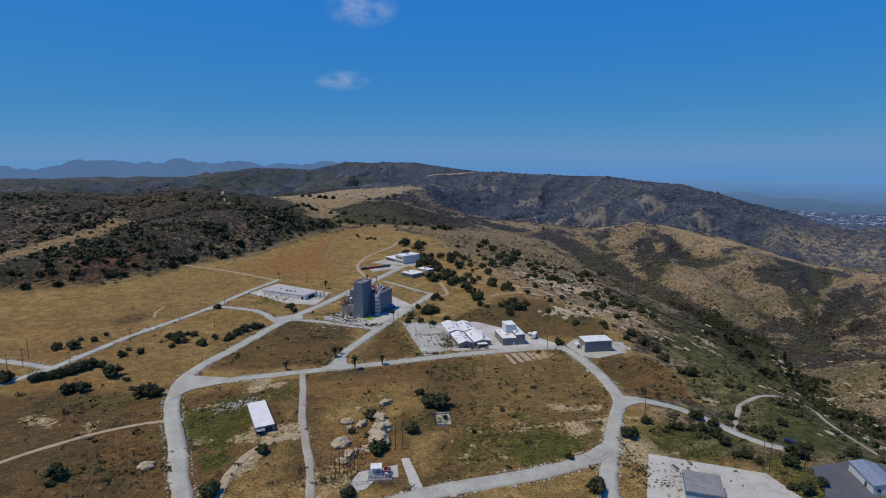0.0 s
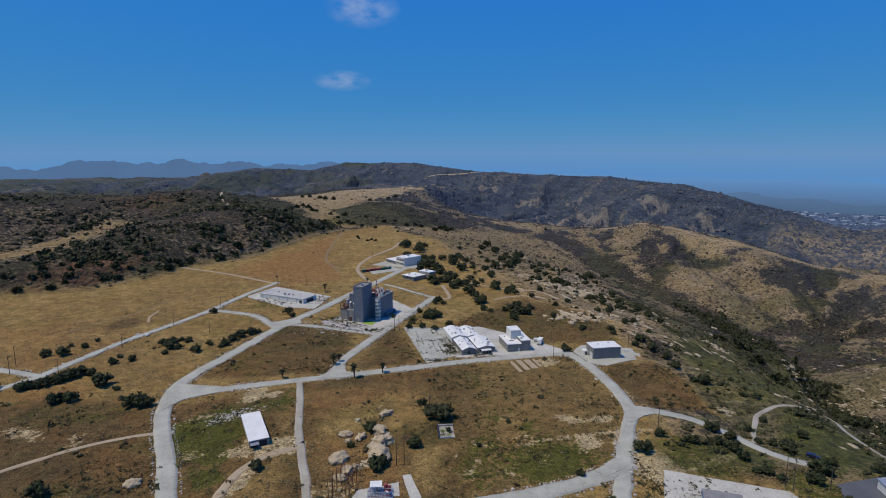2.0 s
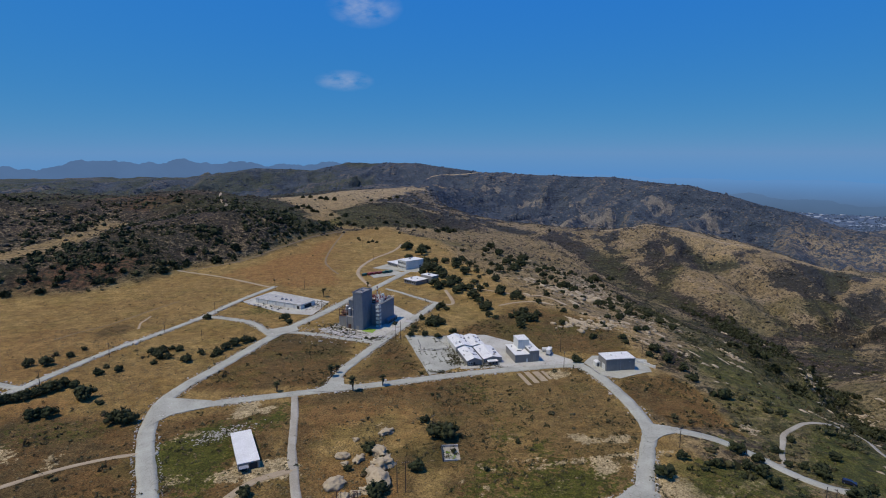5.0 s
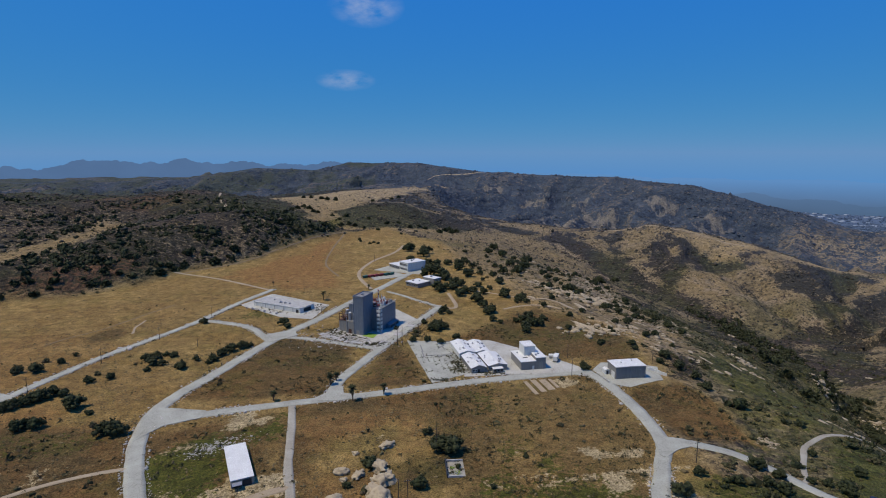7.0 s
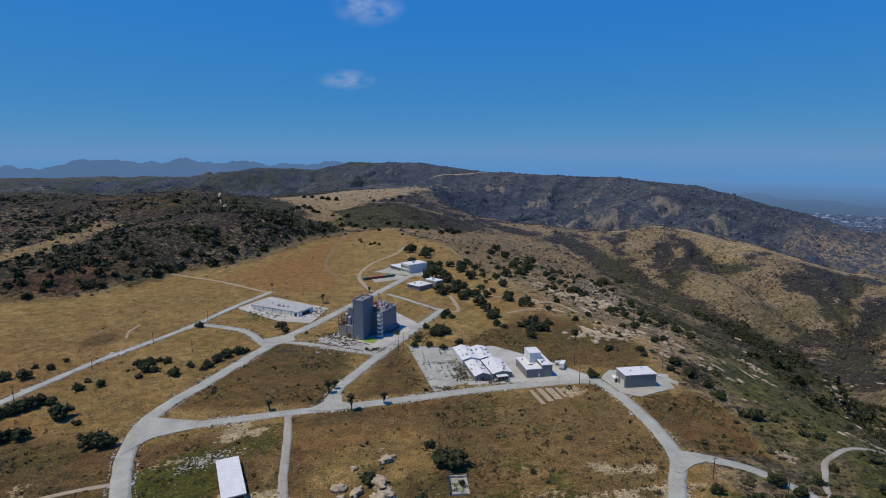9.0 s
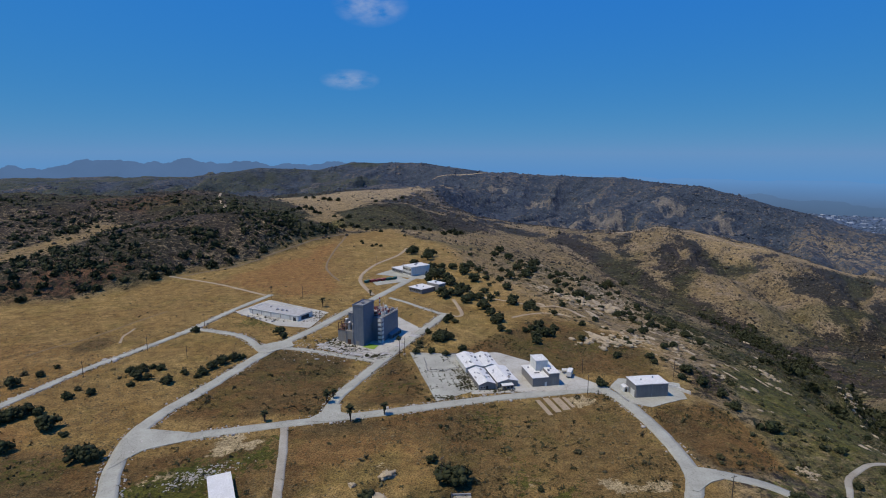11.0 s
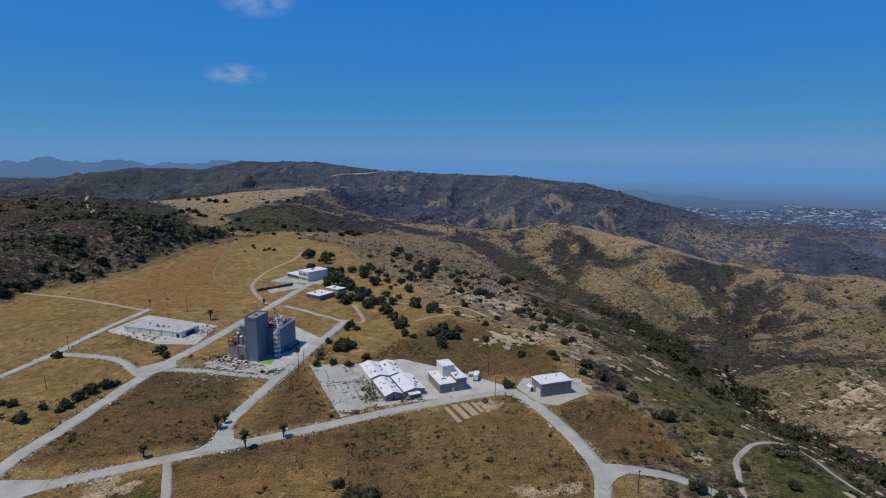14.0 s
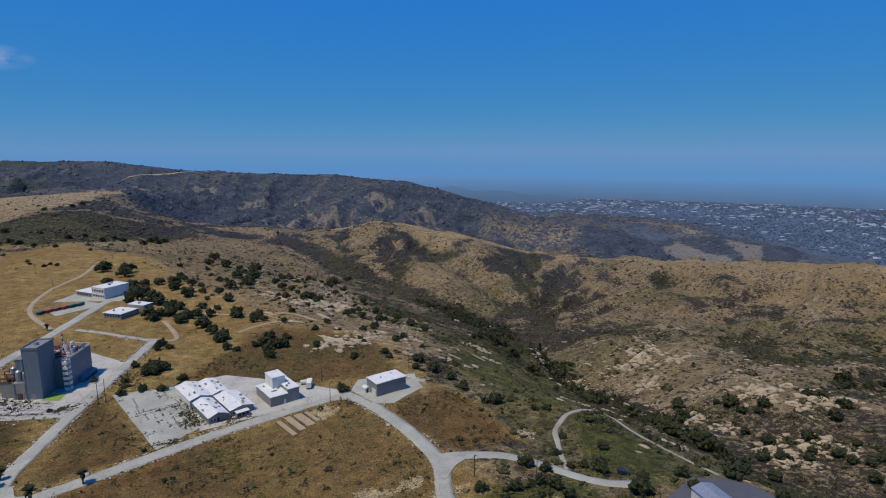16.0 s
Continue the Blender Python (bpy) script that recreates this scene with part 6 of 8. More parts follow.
def windows(parent, wall, n, x0, x1, z0, z1, y, w=1.4, depth=0.12):
    """A row of framed windows on a wall that faces -y."""
    for k in range(n):
        cx = x0 + (x1 - x0) * (k + 0.5) / n
        win = part("window", box(cx - w / 2 - 0.1, y - depth, z0 - 0.1, cx + w / 2 + 0.1, y + 0.05, z1 + 0.1), WHITE_WALL, parent, "pale window frame")
        part("pane", box(cx - w / 2, y - depth - 0.02, z0, cx + w / 2, y - depth + 0.01, z1), GLASS, win, "dark glass pane")


def flat_building(parent, w, d, h, wall_mat, roof_mat, over=0.25, parapet=0.0, x=0.0, y=0.0, z=-0.5):
    part("wall", box(x, y, z, x + w, y + d, h), wall_mat, parent)
    part("roof", box(x - over, y - over, h + 0.004, x + w + over, y + d + over, h + 0.28), roof_mat, parent)
    if parapet:
        for a in ((x - over, y - over, x + w + over, y - over + 0.25), (x - over, y + d + over - 0.25, x + w + over, y + d + over),
                  (x - over, y - over + 0.25, x - over + 0.25, y + d + over - 0.25), (x + w + over - 0.25, y - over + 0.25, x + w + over, y + d + over - 0.25)):
            part("parapet", box(a[0], a[1], h + 0.284, a[2], a[3], h + 0.28 + parapet), wall_mat, parent)


def gable_building(parent, w, d, eave, ridge, wall_mat, roof_mat, x=0.0, y=0.0, over=0.35):
    part("wall", prism([(x, -0.5), (x + w, -0.5), (x + w, eave), (x + w / 2, ridge), (x, eave)], y, y + d), wall_mat, parent)
    k = (ridge - eave) / (w / 2)
    t = 0.16
    for s in (0, 1):
        if s == 0:
            o = [(x - over, eave - k * over + 0.02), (x + w / 2, ridge + 0.02), (x + w / 2, ridge + t), (x - over, eave - k * over + t)]
        else:
            o = [(x + w / 2 + 0.004, ridge + 0.02), (x + w + over, eave - k * over + 0.02), (x + w + over, eave - k * over + t), (x + w / 2 + 0.004, ridge + t)]
        part("roof", prism(o, y - over, y + d + over), roof_mat, parent)
    part("ridge_cap", tube((x + w / 2, y - over, ridge + t), (x + w / 2, y + d + over, ridge + t), 0.12, 6), roof_mat, parent)


def roof_units(parent, spots, mat=None):
    """Vent and cooling boxes with a cap on a roof."""
    for sx_, sy_, sz_, s in spots:
        u = part("roof_unit", box(sx_ - s / 2, sy_ - s / 2, sz_, sx_ + s / 2, sy_ + s / 2, sz_ + s * 0.7, bevel=0.05), mat or STEEL, parent, "galvanised roof unit")
        part("vent_cap", tube((sx_, sy_, sz_ + s * 0.7), (sx_, sy_, sz_ + s * 0.95), s * 0.28, 10), mat or STEEL, u)


# the tall process plant, clad in blue-grey sheet
U, V = (0.94, -0.34), (0.34, 0.94)
plant = thing("process_plant", -65.0, 389.5, *U, "tall blue-grey clad process plant with rusty steelwork", "industrial building")
part("tower_wall", box(-7.2, 0, -0.5, 0, 13.5, 25.0), BLUE_CLAD, plant, "blue-grey ribbed tower wall")
part("tower_roof", box(-7.4, -0.2, 25.004, 0.2, 13.7, 25.5), TAN_ROOF, plant)
for a in ((-7.4, -0.2, 0.2, 0.1), (-7.4, 13.4, 0.2, 13.7), (-7.4, 0.1, -7.1, 13.4), (-0.1, 0.1, 0.2, 13.4)):
    part("parapet", box(a[0], a[1], 25.504, a[2], a[3], 26.1), BLUE_CLAD, plant)
part("block_wall", box(0.004, 12.0, -0.5, 7.0, 33.0, 15.4), BLUE_CLAD, plant, "blue-grey ribbed block wall")
part("block_wall", box(-7.2, 13.504, -0.5, 0, 33.0, 15.4), BLUE_CLAD, plant, "blue-grey ribbed block wall")
part("block_roof", box(-7.3, 13.8, 15.404, 7.2, 33.2, 15.75), TAN_ROOF, plant)
part("back_wall", box(-13.4, 5.0, -0.5, -7.204, 19.0, 18.5), BLUE_CLAD, plant, "paler blue-grey upper wall")
part("back_roof", box(-13.6, 4.8, 18.504, -7.3, 19.2, 18.8), TAN_ROOF, plant)
part("annex_wall", box(-20.0, 3.0, -0.5, -13.5, 15.0, 7.6), DULL_CLAD, plant, "dull stained annex wall")
part("annex_wall", box(-13.45, 0.6, -0.5, -7.25, 4.9, 8.4), DULL_CLAD, plant, "dull stained annex wall")
part("annex_roof", box(-20.2, 2.8, 7.604, -13.46, 15.2, 7.9), RUST, plant)
part("door", box(-11.5, 0.5, 0, -9.2, 0.62, 3.2), RUST, plant, "rusty roller door")
part("door", box(-5.2, -0.1, 0, -3.0, 0.02, 3.0), DULL_CLAD, plant, "grey steel door")
for k in range(4):                     # open steel frame with rusty floors over the annex
    for fx in (-20.0, -16.8, -13.6):
        part("column", box(fx - 0.15, 3.2 + 3.7 * k, 7.9, fx + 0.15, 3.5 + 3.7 * k, 12.0), RUST, plant, "rusty steel column")
for fz in (9.8, 12.0):
    for fy in (3.35, 7.05, 10.75, 14.45):
        part("beam", box(-20.2, fy - 0.15, fz - 0.15, -13.5, fy + 0.15, fz + 0.15), RUST, plant, "rusty steel beam")
part("platform", box(-19.0, 3.4, 9.96, -14.0, 11.0, 10.1), RUST, plant, "rusty grating platform")
for tx, ty, tz, th, tr in ((-11.5, 3.2, 8.4, 5.0, 1.3), (-9.0, 3.4, 8.4, 4.2, 1.0), (-15.5, 6.5, 10.1, 4.0, 1.2), (-17.8, 9.0, 7.9, 3.0, 1.1)):
    tank = part("tank", tube((tx, ty, tz), (tx, ty, tz + th), tr, 16), STEEL, plant, "silver cylindrical tank")
    part("tank_cap", tube((tx, ty, tz + th), (tx, ty, tz + th + tr * 0.5), tr, 16, r2=tr * 0.3), STEEL, tank)
for px_, py_, p0, p1 in ((-8.0, 2.0, 0, 14), (-12.6, 0.3, 0, 9), (-14.2, 2.6, 0, 10), (-7.5, -0.35, 0, 21)):
    part("pipe", tube((px_, py_, p0), (px_, py_, p1), 0.16, 8), STEEL, plant, "vertical service pipe")
# stair tower on the block's front corner
for sx_, sy_ in ((5.0, 9.2), (7.6, 9.2), (5.0, 11.8), (7.6, 11.8)):
    part("stair_post", box(sx_ - 0.1, sy_ - 0.1, -0.3, sx_ + 0.1, sy_ + 0.1, 16.6), STEEL, plant, "pale steel stair post")
for k in range(6):
    z0 = 2.7 * k
    part("landing", box(4.9, 9.1, z0 + 2.55, 7.7, 9.9, z0 + 2.68), STEEL, plant)
    part("landing", box(4.9, 11.1, z0 + 1.25, 7.7, 11.9, z0 + 1.38), STEEL, plant)
    for a, b, xx in (((9.9, z0), (11.1, z0 + 1.3), 5.6), ((11.1, z0 + 1.35), (9.9, z0 + 2.6), 7.0)):
        part("stair_flight", tube((xx, a[0], a[1] + 0.1), (xx, b[0], b[1] + 0.1), 0.45, 4), STEEL, plant)
    part("guard_rail", box(4.9, 9.05, z0 + 3.6, 7.7, 9.12, z0 + 3.7), WHITE_WALL, plant)
    part("guard_rail", box(7.65, 9.1, z0 + 2.2, 7.72, 11.9, z0 + 2.3), WHITE_WALL, plant)
    part("stair_screen", box(7.74, 9.2, z0 + 0.3, 7.8, 11.8, z0 + 1.9), WHITE_WALL, plant, "white stair cladding panel")
    part("stair_screen", box(5.1, 9.0, z0 + 0.3, 7.5, 9.04, z0 + 1.9), WHITE_WALL, plant, "white stair cladding panel")
# red and white lattice stack and clutter on the block roof
for k in range(9):
    part("stack_section", tube((2.0, 17.5, 15.75 + 1.25 * k), (2.0, 17.5, 17.0 + 1.25 * k), 0.36, 10), RED if k % 2 == 0 else WHITE_WALL, plant, "red and white banded stack")
for k in range(4):
    part("stack_section", tube((4.2, 21.0, 15.75 + 1.3 * k), (4.2, 21.0, 17.05 + 1.3 * k), 0.5, 10), WHITE_WALL if k % 2 else RED, plant, "red and white banded stack")
for a, b, mt in (((-3, 16, 15.8), (2, 17.5, 23), RED), ((5, 15, 15.8), (2, 17.5, 22), WHITE_WALL), ((0, 21, 15.8), (2, 17.5, 21), RED), ((-1, 24, 17.4), (6, 24, 17.4), RED), ((-1, 27, 17.0), (6, 22, 18.2), WHITE_WALL), ((-4, 20, 17.8), (3, 20, 17.8), RED)):
    part("brace_pipe", tube(a, b, 0.17, 7), mt, plant, "red or white brace pipe")
rngp = random.Random(12)
for k in range(34):                    # broken pipework, ducts and red and white frames left on the block roof
    cx, cy = rngp.uniform(-6.5, 6.2), rngp.uniform(14.6, 32.0)
    sx_, sy_, hz = rngp.uniform(0.4, 1.7), rngp.uniform(0.4, 1.9), rngp.uniform(0.5, 2.6)
    part("roof_duct", box(cx - sx_ / 2, cy - sy_ / 2, 15.754, cx + sx_ / 2, cy + sy_ / 2, 15.75 + hz, bevel=0.05), (RED, WHITE_WALL, STEEL, WHITE_WALL, RUST)[k % 5], plant, "red, white or grey rooftop duct")
for k in range(22):
    cx, cy = rngp.uniform(-5.5, 5.5), rngp.uniform(15, 31)
    part("brace_pipe", tube((cx, cy, 15.8), (cx + rngp.uniform(-3, 3), cy + rngp.uniform(-3, 3), rngp.uniform(17.2, 20.5)), 0.16, 6), (RED, WHITE_WALL)[k % 2], plant, "red or white brace pipe")
roof_units(plant, [(-4, 18, 15.75, 2.4), (-2, 23, 15.75, 1.8), (4, 27, 15.75, 2.0), (-4.5, 29, 15.75, 1.6), (5, 30.5, 15.75, 1.5), (1.0, 29, 15.75, 1.3), (-3.5, 6, 25.5, 1.6), (-10.5, 12, 18.8, 2.2)])
for rx0, ry0, rx1, ry1 in ((-7.2, 33.1, 7.1, 33.2), (7.05, 13.9, 7.15, 33.1), (-7.2, 13.9, 7.1, 14.0)):
    part("guard_rail", box(rx0, ry0, 16.7, rx1, ry1, 16.8), WHITE_WALL, plant)
part("lean_to", prism([(7.004, -0.5), (9.6, -0.5), (9.6, 2.6), (7.004, 3.3)], 19.0, 32.5), BLUE_CLAD, plant, "low dark lean-to")
# dark panels on the closed side, painting the shade of open bays
for k in range(5):
    part("dark_panel", box(9.55, 20 + 2.5 * k, 0.2, 9.66, 21.8 + 2.5 * k, 2.2), DARK, plant)

slab("pavement", [(-70, 388), (-64.5, 399), (-51.9, 391.4), (-55.5, 379.8)], CONCRETE, "pale concrete apron round a patch of turf", "pavement", 0.20)
lawn = [(-65.8, 388.3), (-57.9, 384), (-56.3, 391.2), (-62.2, 394.2)]
slab("turf", lawn, LAWN, "small bright green patch of turf", "lawn", 0.30)
rngb = random.Random(4)
PADS_NEAR = [(-86, 386, 7, 4), (-79, 382, 8, 5), (-72, 377, 6, 4), (-88, 393, 5, 3), (-77, 388, 5, 3), (-66, 375, 5, 3), (-92, 391, 4, 4), (-84, 400, 6, 3), (-60, 371, 4, 3), (-50, 376, 5, 4), (-43, 392, 4, 6), (-36, 410, 5, 5), (-62, 380, 5, 2)]
for cx, cy, pw, pd in PADS_NEAR:
    t = thing("foundation_slab", cx, cy, *U, "bare white concrete foundation slab among rubble", "foundation", "old foundations", lift=0.14)
    part("slab", box(-pw / 2, -pd / 2, -0.3, pw / 2, pd / 2, 0.25, bevel=0.04), CONC, t)
    part("kerb", box(-pw / 2, pd / 2 - 0.2, 0.254, pw / 2 - 0.4, pd / 2, 0.45), CONC, t)

# grey metal hall on the east apron
hall = thing("metal_hall", 79.0, 321.0, 0.985, 0.17, "grey ribbed metal hall with a white roof", "warehouse", lift=0.1)
part("wall", prism([(0, -0.6), (16.6, -0.6), (16.6, 6.6), (8.3, 6.72), (0, 6.6)], 0, 10.0), GREY_CLAD, hall)
part("roof", prism([(-0.3, 6.61), (8.3, 6.73), (8.3, 6.93), (-0.3, 6.81)], -0.3, 10.3), WHITE_ROOF, hall, "white painted roof half")
part("roof", prism([(8.304, 6.73), (16.9, 6.61), (16.9, 6.81), (8.304, 6.93)], -0.3, 10.3), WHITE_ROOF, hall, "white painted roof half")
part("roller_door", box(-0.12, 1.2, 0, -0.01, 5.0, 3.4), WHITE_WALL, hall, "pale roller door")
part("door", box(-0.1, 6.6, 0, -0.01, 7.7, 2.1), DULL_CLAD, hall)
part("gutter", box(-0.3, -0.45, 6.45, 16.9, -0.31, 6.6), STEEL, hall)
for k in range(3):
    part("downpipe", tube((0.4 + 7.9 * k, -0.12, 0), (0.4 + 7.9 * k, -0.12, 6.5), 0.07, 6), STEEL, hall)
part("lamp", box(13.2, -0.4, 4.8, 13.7, -0.02, 5.1), STEEL, hall, "small wall lamp")
roof_units(hall, [(5.0, 5.0, 7.1, 0.7), (12.0, 7.0, 7.05, 0.7)], WHITE_WALL)
kiosk = thing("small_shed", 75.3, 327.5, 0.985, 0.17, "small white shed beside the metal hall", "shed", lift=0.1)
gable_building(kiosk, 2.6, 3.6, 2.4, 2.9, WHITE_WALL, WHITE_ROOF, over=0.15)
part("door", box(0.7, -0.06, 0, 1.7, 0.01, 2.0), DARK, kiosk)
low_wall = thing("barrier_wall", 72.5, 322.0, 0.3, -0.95, "low pale concrete wall beside the hall", "wall", lift=0.05)
part("panel", box(0, 0, -0.3, 6.0, 0.35, 1.1, bevel=0.03), CONC, low_wall)
for k, (cx, cy, a) in enumerate(((100.5, 336, -20), (103.5, 334.0, -35), (106, 331.5, -40))):
    b_ = thing("barrier_wall", cx, cy, math.cos(radians(a)), math.sin(radians(a)), "low white concrete retaining wall panel", "wall", "retaining wall panels", lift=0.05)
    part("panel", box(0, 0, -0.6, 3.4, 0.4, 1.5, bevel=0.03), WHITE_WALL, b_)
    part("buttress", box(0.2, 0.41, -0.6, 0.6, 1.0, 1.0), WHITE_WALL, b_)

# white stepped building
block = thing("stepped_building", 31.0, 332.5, 0.975, 0.22, "white-roofed stepped building with grey ribbed walls", "industrial building", lift=0.1)
part("wall", box(0, 0, -0.6, 8.6, 17.5, 4.6), GREY_CLAD, block)
part("wall", box(8.604, 0, -0.6, 14.2, 17.5, 6.4), GREY_CLAD, block)
part("wall", box(4.6, 8.4, 4.9, 11.0, 17.3, 10.2), WHITE_WALL, block, "white upper storey wall")
part("roof", box(-0.3, -0.3, 4.604, 8.59, 17.8, 4.9), WHITE_ROOF, block, "white painted low roof")
part("roof", box(8.6, -0.3, 6.404, 14.5, 17.8, 6.7), WHITE_ROOF, block, "white painted upper roof")
part("roof", box(4.4, 8.2, 10.204, 11.2, 17.5, 10.45), WHITE_ROOF, block, "white penthouse roof")
part("roller_door", box(9.6, -0.08, 0, 12.6, 0.01, 4.2), DULL_CLAD, block, "grey roller door")
part("door", box(6.4, -0.07, 0, 7.5, 0.01, 2.1), WHITE_WALL, block)
part("vent_grille", box(3.0, 5.4, 4.91, 5.6, 6.4, 5.05), DARK, block, "dark roof grille")
roof_units(block, [(9.6, 3.5, 6.7, 1.0), (11.5, 5.5, 6.7, 0.8), (6.8, 7.4, 4.9, 0.7), (2.2, 13.5, 4.9, 0.8)])
part("ladder", box(11.01, 9.0, 6.7, 11.1, 9.5, 10.2), STEEL, block)

# cluster of low white-roofed gabled sheds
for lx, ly, w_, d_, ev, rd, wall_m in ((3.8, 327.0, 8.4, 20.0, 3.0, 4.5, GREY_CLAD), (13.2, 330.5, 10.6, 20.0, 3.0, 4.2, GREY_CLAD), (-2.6, 349.0, 9.6, 21.0, 3.1, 4.4, WHITE_WALL), (7.4, 352.0, 7.6, 19.5, 3.0, 3.9, WHITE_WALL)):
    g = thing("gabled_shed", lx, ly, 0.965, 0.26, "low gabled shed with white corrugated roof, grey walls", "shed", "white-roofed sheds", lift=0.1)
    gable_building(g, w_, d_, ev, rd, wall_m, WHITE_ROOF)
    part("door", box(w_ * 0.42, -0.08, 0, w_ * 0.42 + 1.1, 0.01, 2.1), DARK, g)
    windows(g, None, 2, 0.5, w_ * 0.4, 1.0, 2.0, 0.0, 0.9, 0.08)
    roof_units(g, [(w_ * 0.85, d_ * 0.35, ev + 0.3, 0.9), (w_ * 0.9, d_ * 0.6, ev + 0.2, 1.1), (w_ * 0.2, d_ * 0.7, ev + 0.5, 0.7)])
    rgs = random.Random(int(lx * 10 + ly))
    for k in range(6):
        tx, ty = w_ * rgs.uniform(0.1, 0.9), d_ * rgs.uniform(0.05, 0.9)
        tz = ev + (rd - ev) * (1 - abs(tx / w_ - 0.5) * 2) + 0.1
        if k % 3 == 0:
            part("torn_sheet", box(tx - 0.9, ty - 1.1, tz, tx + 0.9, ty + 1.1, tz + 0.09), DULL_CLAD, g, "stained loose roof sheet")
        else:
            part("duct", tube((tx, ty, tz + 0.3), (tx + rgs.uniform(-1.4, 1.4), ty + rgs.uniform(-1.5, 1.5), tz + 0.45), 0.22, 8), STEEL, g, "grey roof duct")
porch = thing("porch", 15.5, 327.6, 0.965, 0.26, "small white lean-to porch on a shed front", "porch", lift=0.1)
part("roof", prism([(0, 2.3), (6.0, 2.3), (6.0, 2.42), (0, 2.42)], 0, 3.2), WHITE_ROOF, porch)
part("wall", box(0.2, 0.3, -0.4, 5.8, 3.1, 2.29), GREY_CLAD, porch)
for k in range(3):
    part("dark_panel", box(0.7 + 1.8 * k, 0.2, 0.8, 1.9 + 1.8 * k, 0.32, 1.9), GLASS, porch)

# long white shed in the green field
shed = thing("long_shed", -84.0, 220.5, 0.77, 0.64, "long flat white-roofed shed, shaded open end painted dark", "shed", lift=0.05)
shed.matrix_basis = pose(-84.1, 220.8, zat(-83, 222), 0, 0, 27.3)
part("wall", box(0.2, 0.2, -0.5, 8.0, 26.2, 2.9), DULL_CLAD, shed)
part("roof", box(0, 0, 2.91, 8.2, 26.4, 3.15, bevel=0.04), WHITE_ROOF, shed, "white painted flat roof with stains")
part("porch_roof", box(0.4, -2.4, 2.1, 3.8, -0.01, 2.25), STEEL, shed)
for k in range(3):
    part("post", box(0.5 + 1.5 * k, -2.3, -0.3, 0.65 + 1.5 * k, -2.15, 2.09), WOOD, shed)
# the end wall is solid; its open doorways are shade painted on panels
part("dark_panel", box(4.2, 0.1, 0, 7.2, 0.21, 2.4), DARK, shed, "dark panel painted for a shaded open doorway")
part("dark_panel", box(0.9, 0.1, 0, 3.4, 0.21, 2.0), DARK, shed)

# low concrete building on its pad
low = thing("low_concrete_building", -162.0, 458.0, 0.905, -0.425, "long low pale concrete building with flat roof", "building", lift=0.1)
flat_building(low, 46.0, 16.0, 3.4, WHITE_WALL, PALE_ROOF, 0.2, 0.3)
part("door", box(42.0, -0.08, 0, 44.5, 0.01, 2.6), DARK, low)
for k in range(5):
    part("pier", box(3 + 9 * k, -0.3, -0.4, 3.5 + 9 * k, -0.01, 3.3), CONC, low)
roof_units(low, [(22, 6, 3.68, 1.6), (26, 6.5, 3.68, 1.4), (30, 7, 3.68, 1.2), (12, 10, 3.68, 1.0)])
# a dark sheet for the shade inside an open bay
part("dark_panel", box(46.0, 4, 0, 46.1, 12, 2.8), DARK, low, "dark panel painted for a shaded open bay")
for k in range(6):
    e = thing("rubble_block", -166 + 5.5 * k, 451.5 - 3.0 * k, 0.9, -0.4, "scattered grey equipment on a concrete pad", "debris", "pad debris", lift=0.15)
    part("block", box(0, 0, -0.1, 1.6 + 0.3 * (k % 3), 1.1, 0.7 + 0.25 * (k % 2), bevel=0.06), STEEL if k % 2 else CONC, e)
    part("pipe_end", tube((0.3, 0.5, 0.7), (1.5, 0.6, 1.2), 0.12, 7), RUST, e)

# far offices
off_a = thing("office_building", -75.0, 611.0, 0.65, -0.76, "white two-storey office with a low flat wing", "office", lift=0.1)
part("wall", box(0, 0, -0.6, 18.0, 20.0, 3.4), GREY_CLAD, off_a)
part("roof", box(-0.6, -0.6, 3.404, 18.4, 20.6, 3.8), WHITE_ROOF, off_a)
part("wall", box(18.41, 0, -0.6, 33.0, 22.0, 8.6), WHITE_WALL, off_a, "white upper block wall")
part("roof", box(18.2, -0.3, 8.604, 33.3, 22.3, 8.9), WHITE_ROOF, off_a)
windows(off_a, None, 7, 19, 32.5, 5.2, 7.2, 0.0, 1.3)
windows(off_a, None, 7, 19, 32.5, 1.2, 3.0, 0.0, 1.3)
windows(off_a, None, 6, 1, 17.5, 1.0, 2.4, 0.0, 1.8)
roof_units(off_a, [(26, 10, 8.9, 1.8), (8, 9, 3.8, 1.5), (22, 15, 8.9, 1.4)])
off_b = thing("office_building", -50.0, 529.0, 0.74, -0.67, "low white flat-roofed office with taller grey block", "office", lift=0.1)
part("wall", box(0, 0, -0.6, 15.0, 15.0, 3.6), GREY_CLAD, off_b)
part("roof", box(-0.6, -0.6, 3.604, 15.4, 15.4, 3.95), WHITE_ROOF, off_b)
part("wall", box(6.0, 15.41, -0.6, 20.0, 24.0, 6.2), GREY_CLAD, off_b)
part("roof", box(5.7, 15.41, 6.204, 20.3, 24.3, 6.5), WHITE_ROOF, off_b)
windows(off_b, None, 6, 0.6, 14.4, 1.2, 2.6, 0.0, 1.5)
roof_units(off_b, [(4, 5, 3.95, 1.3), (9, 8, 3.95, 1.0), (13, 19, 6.5, 1.5)])
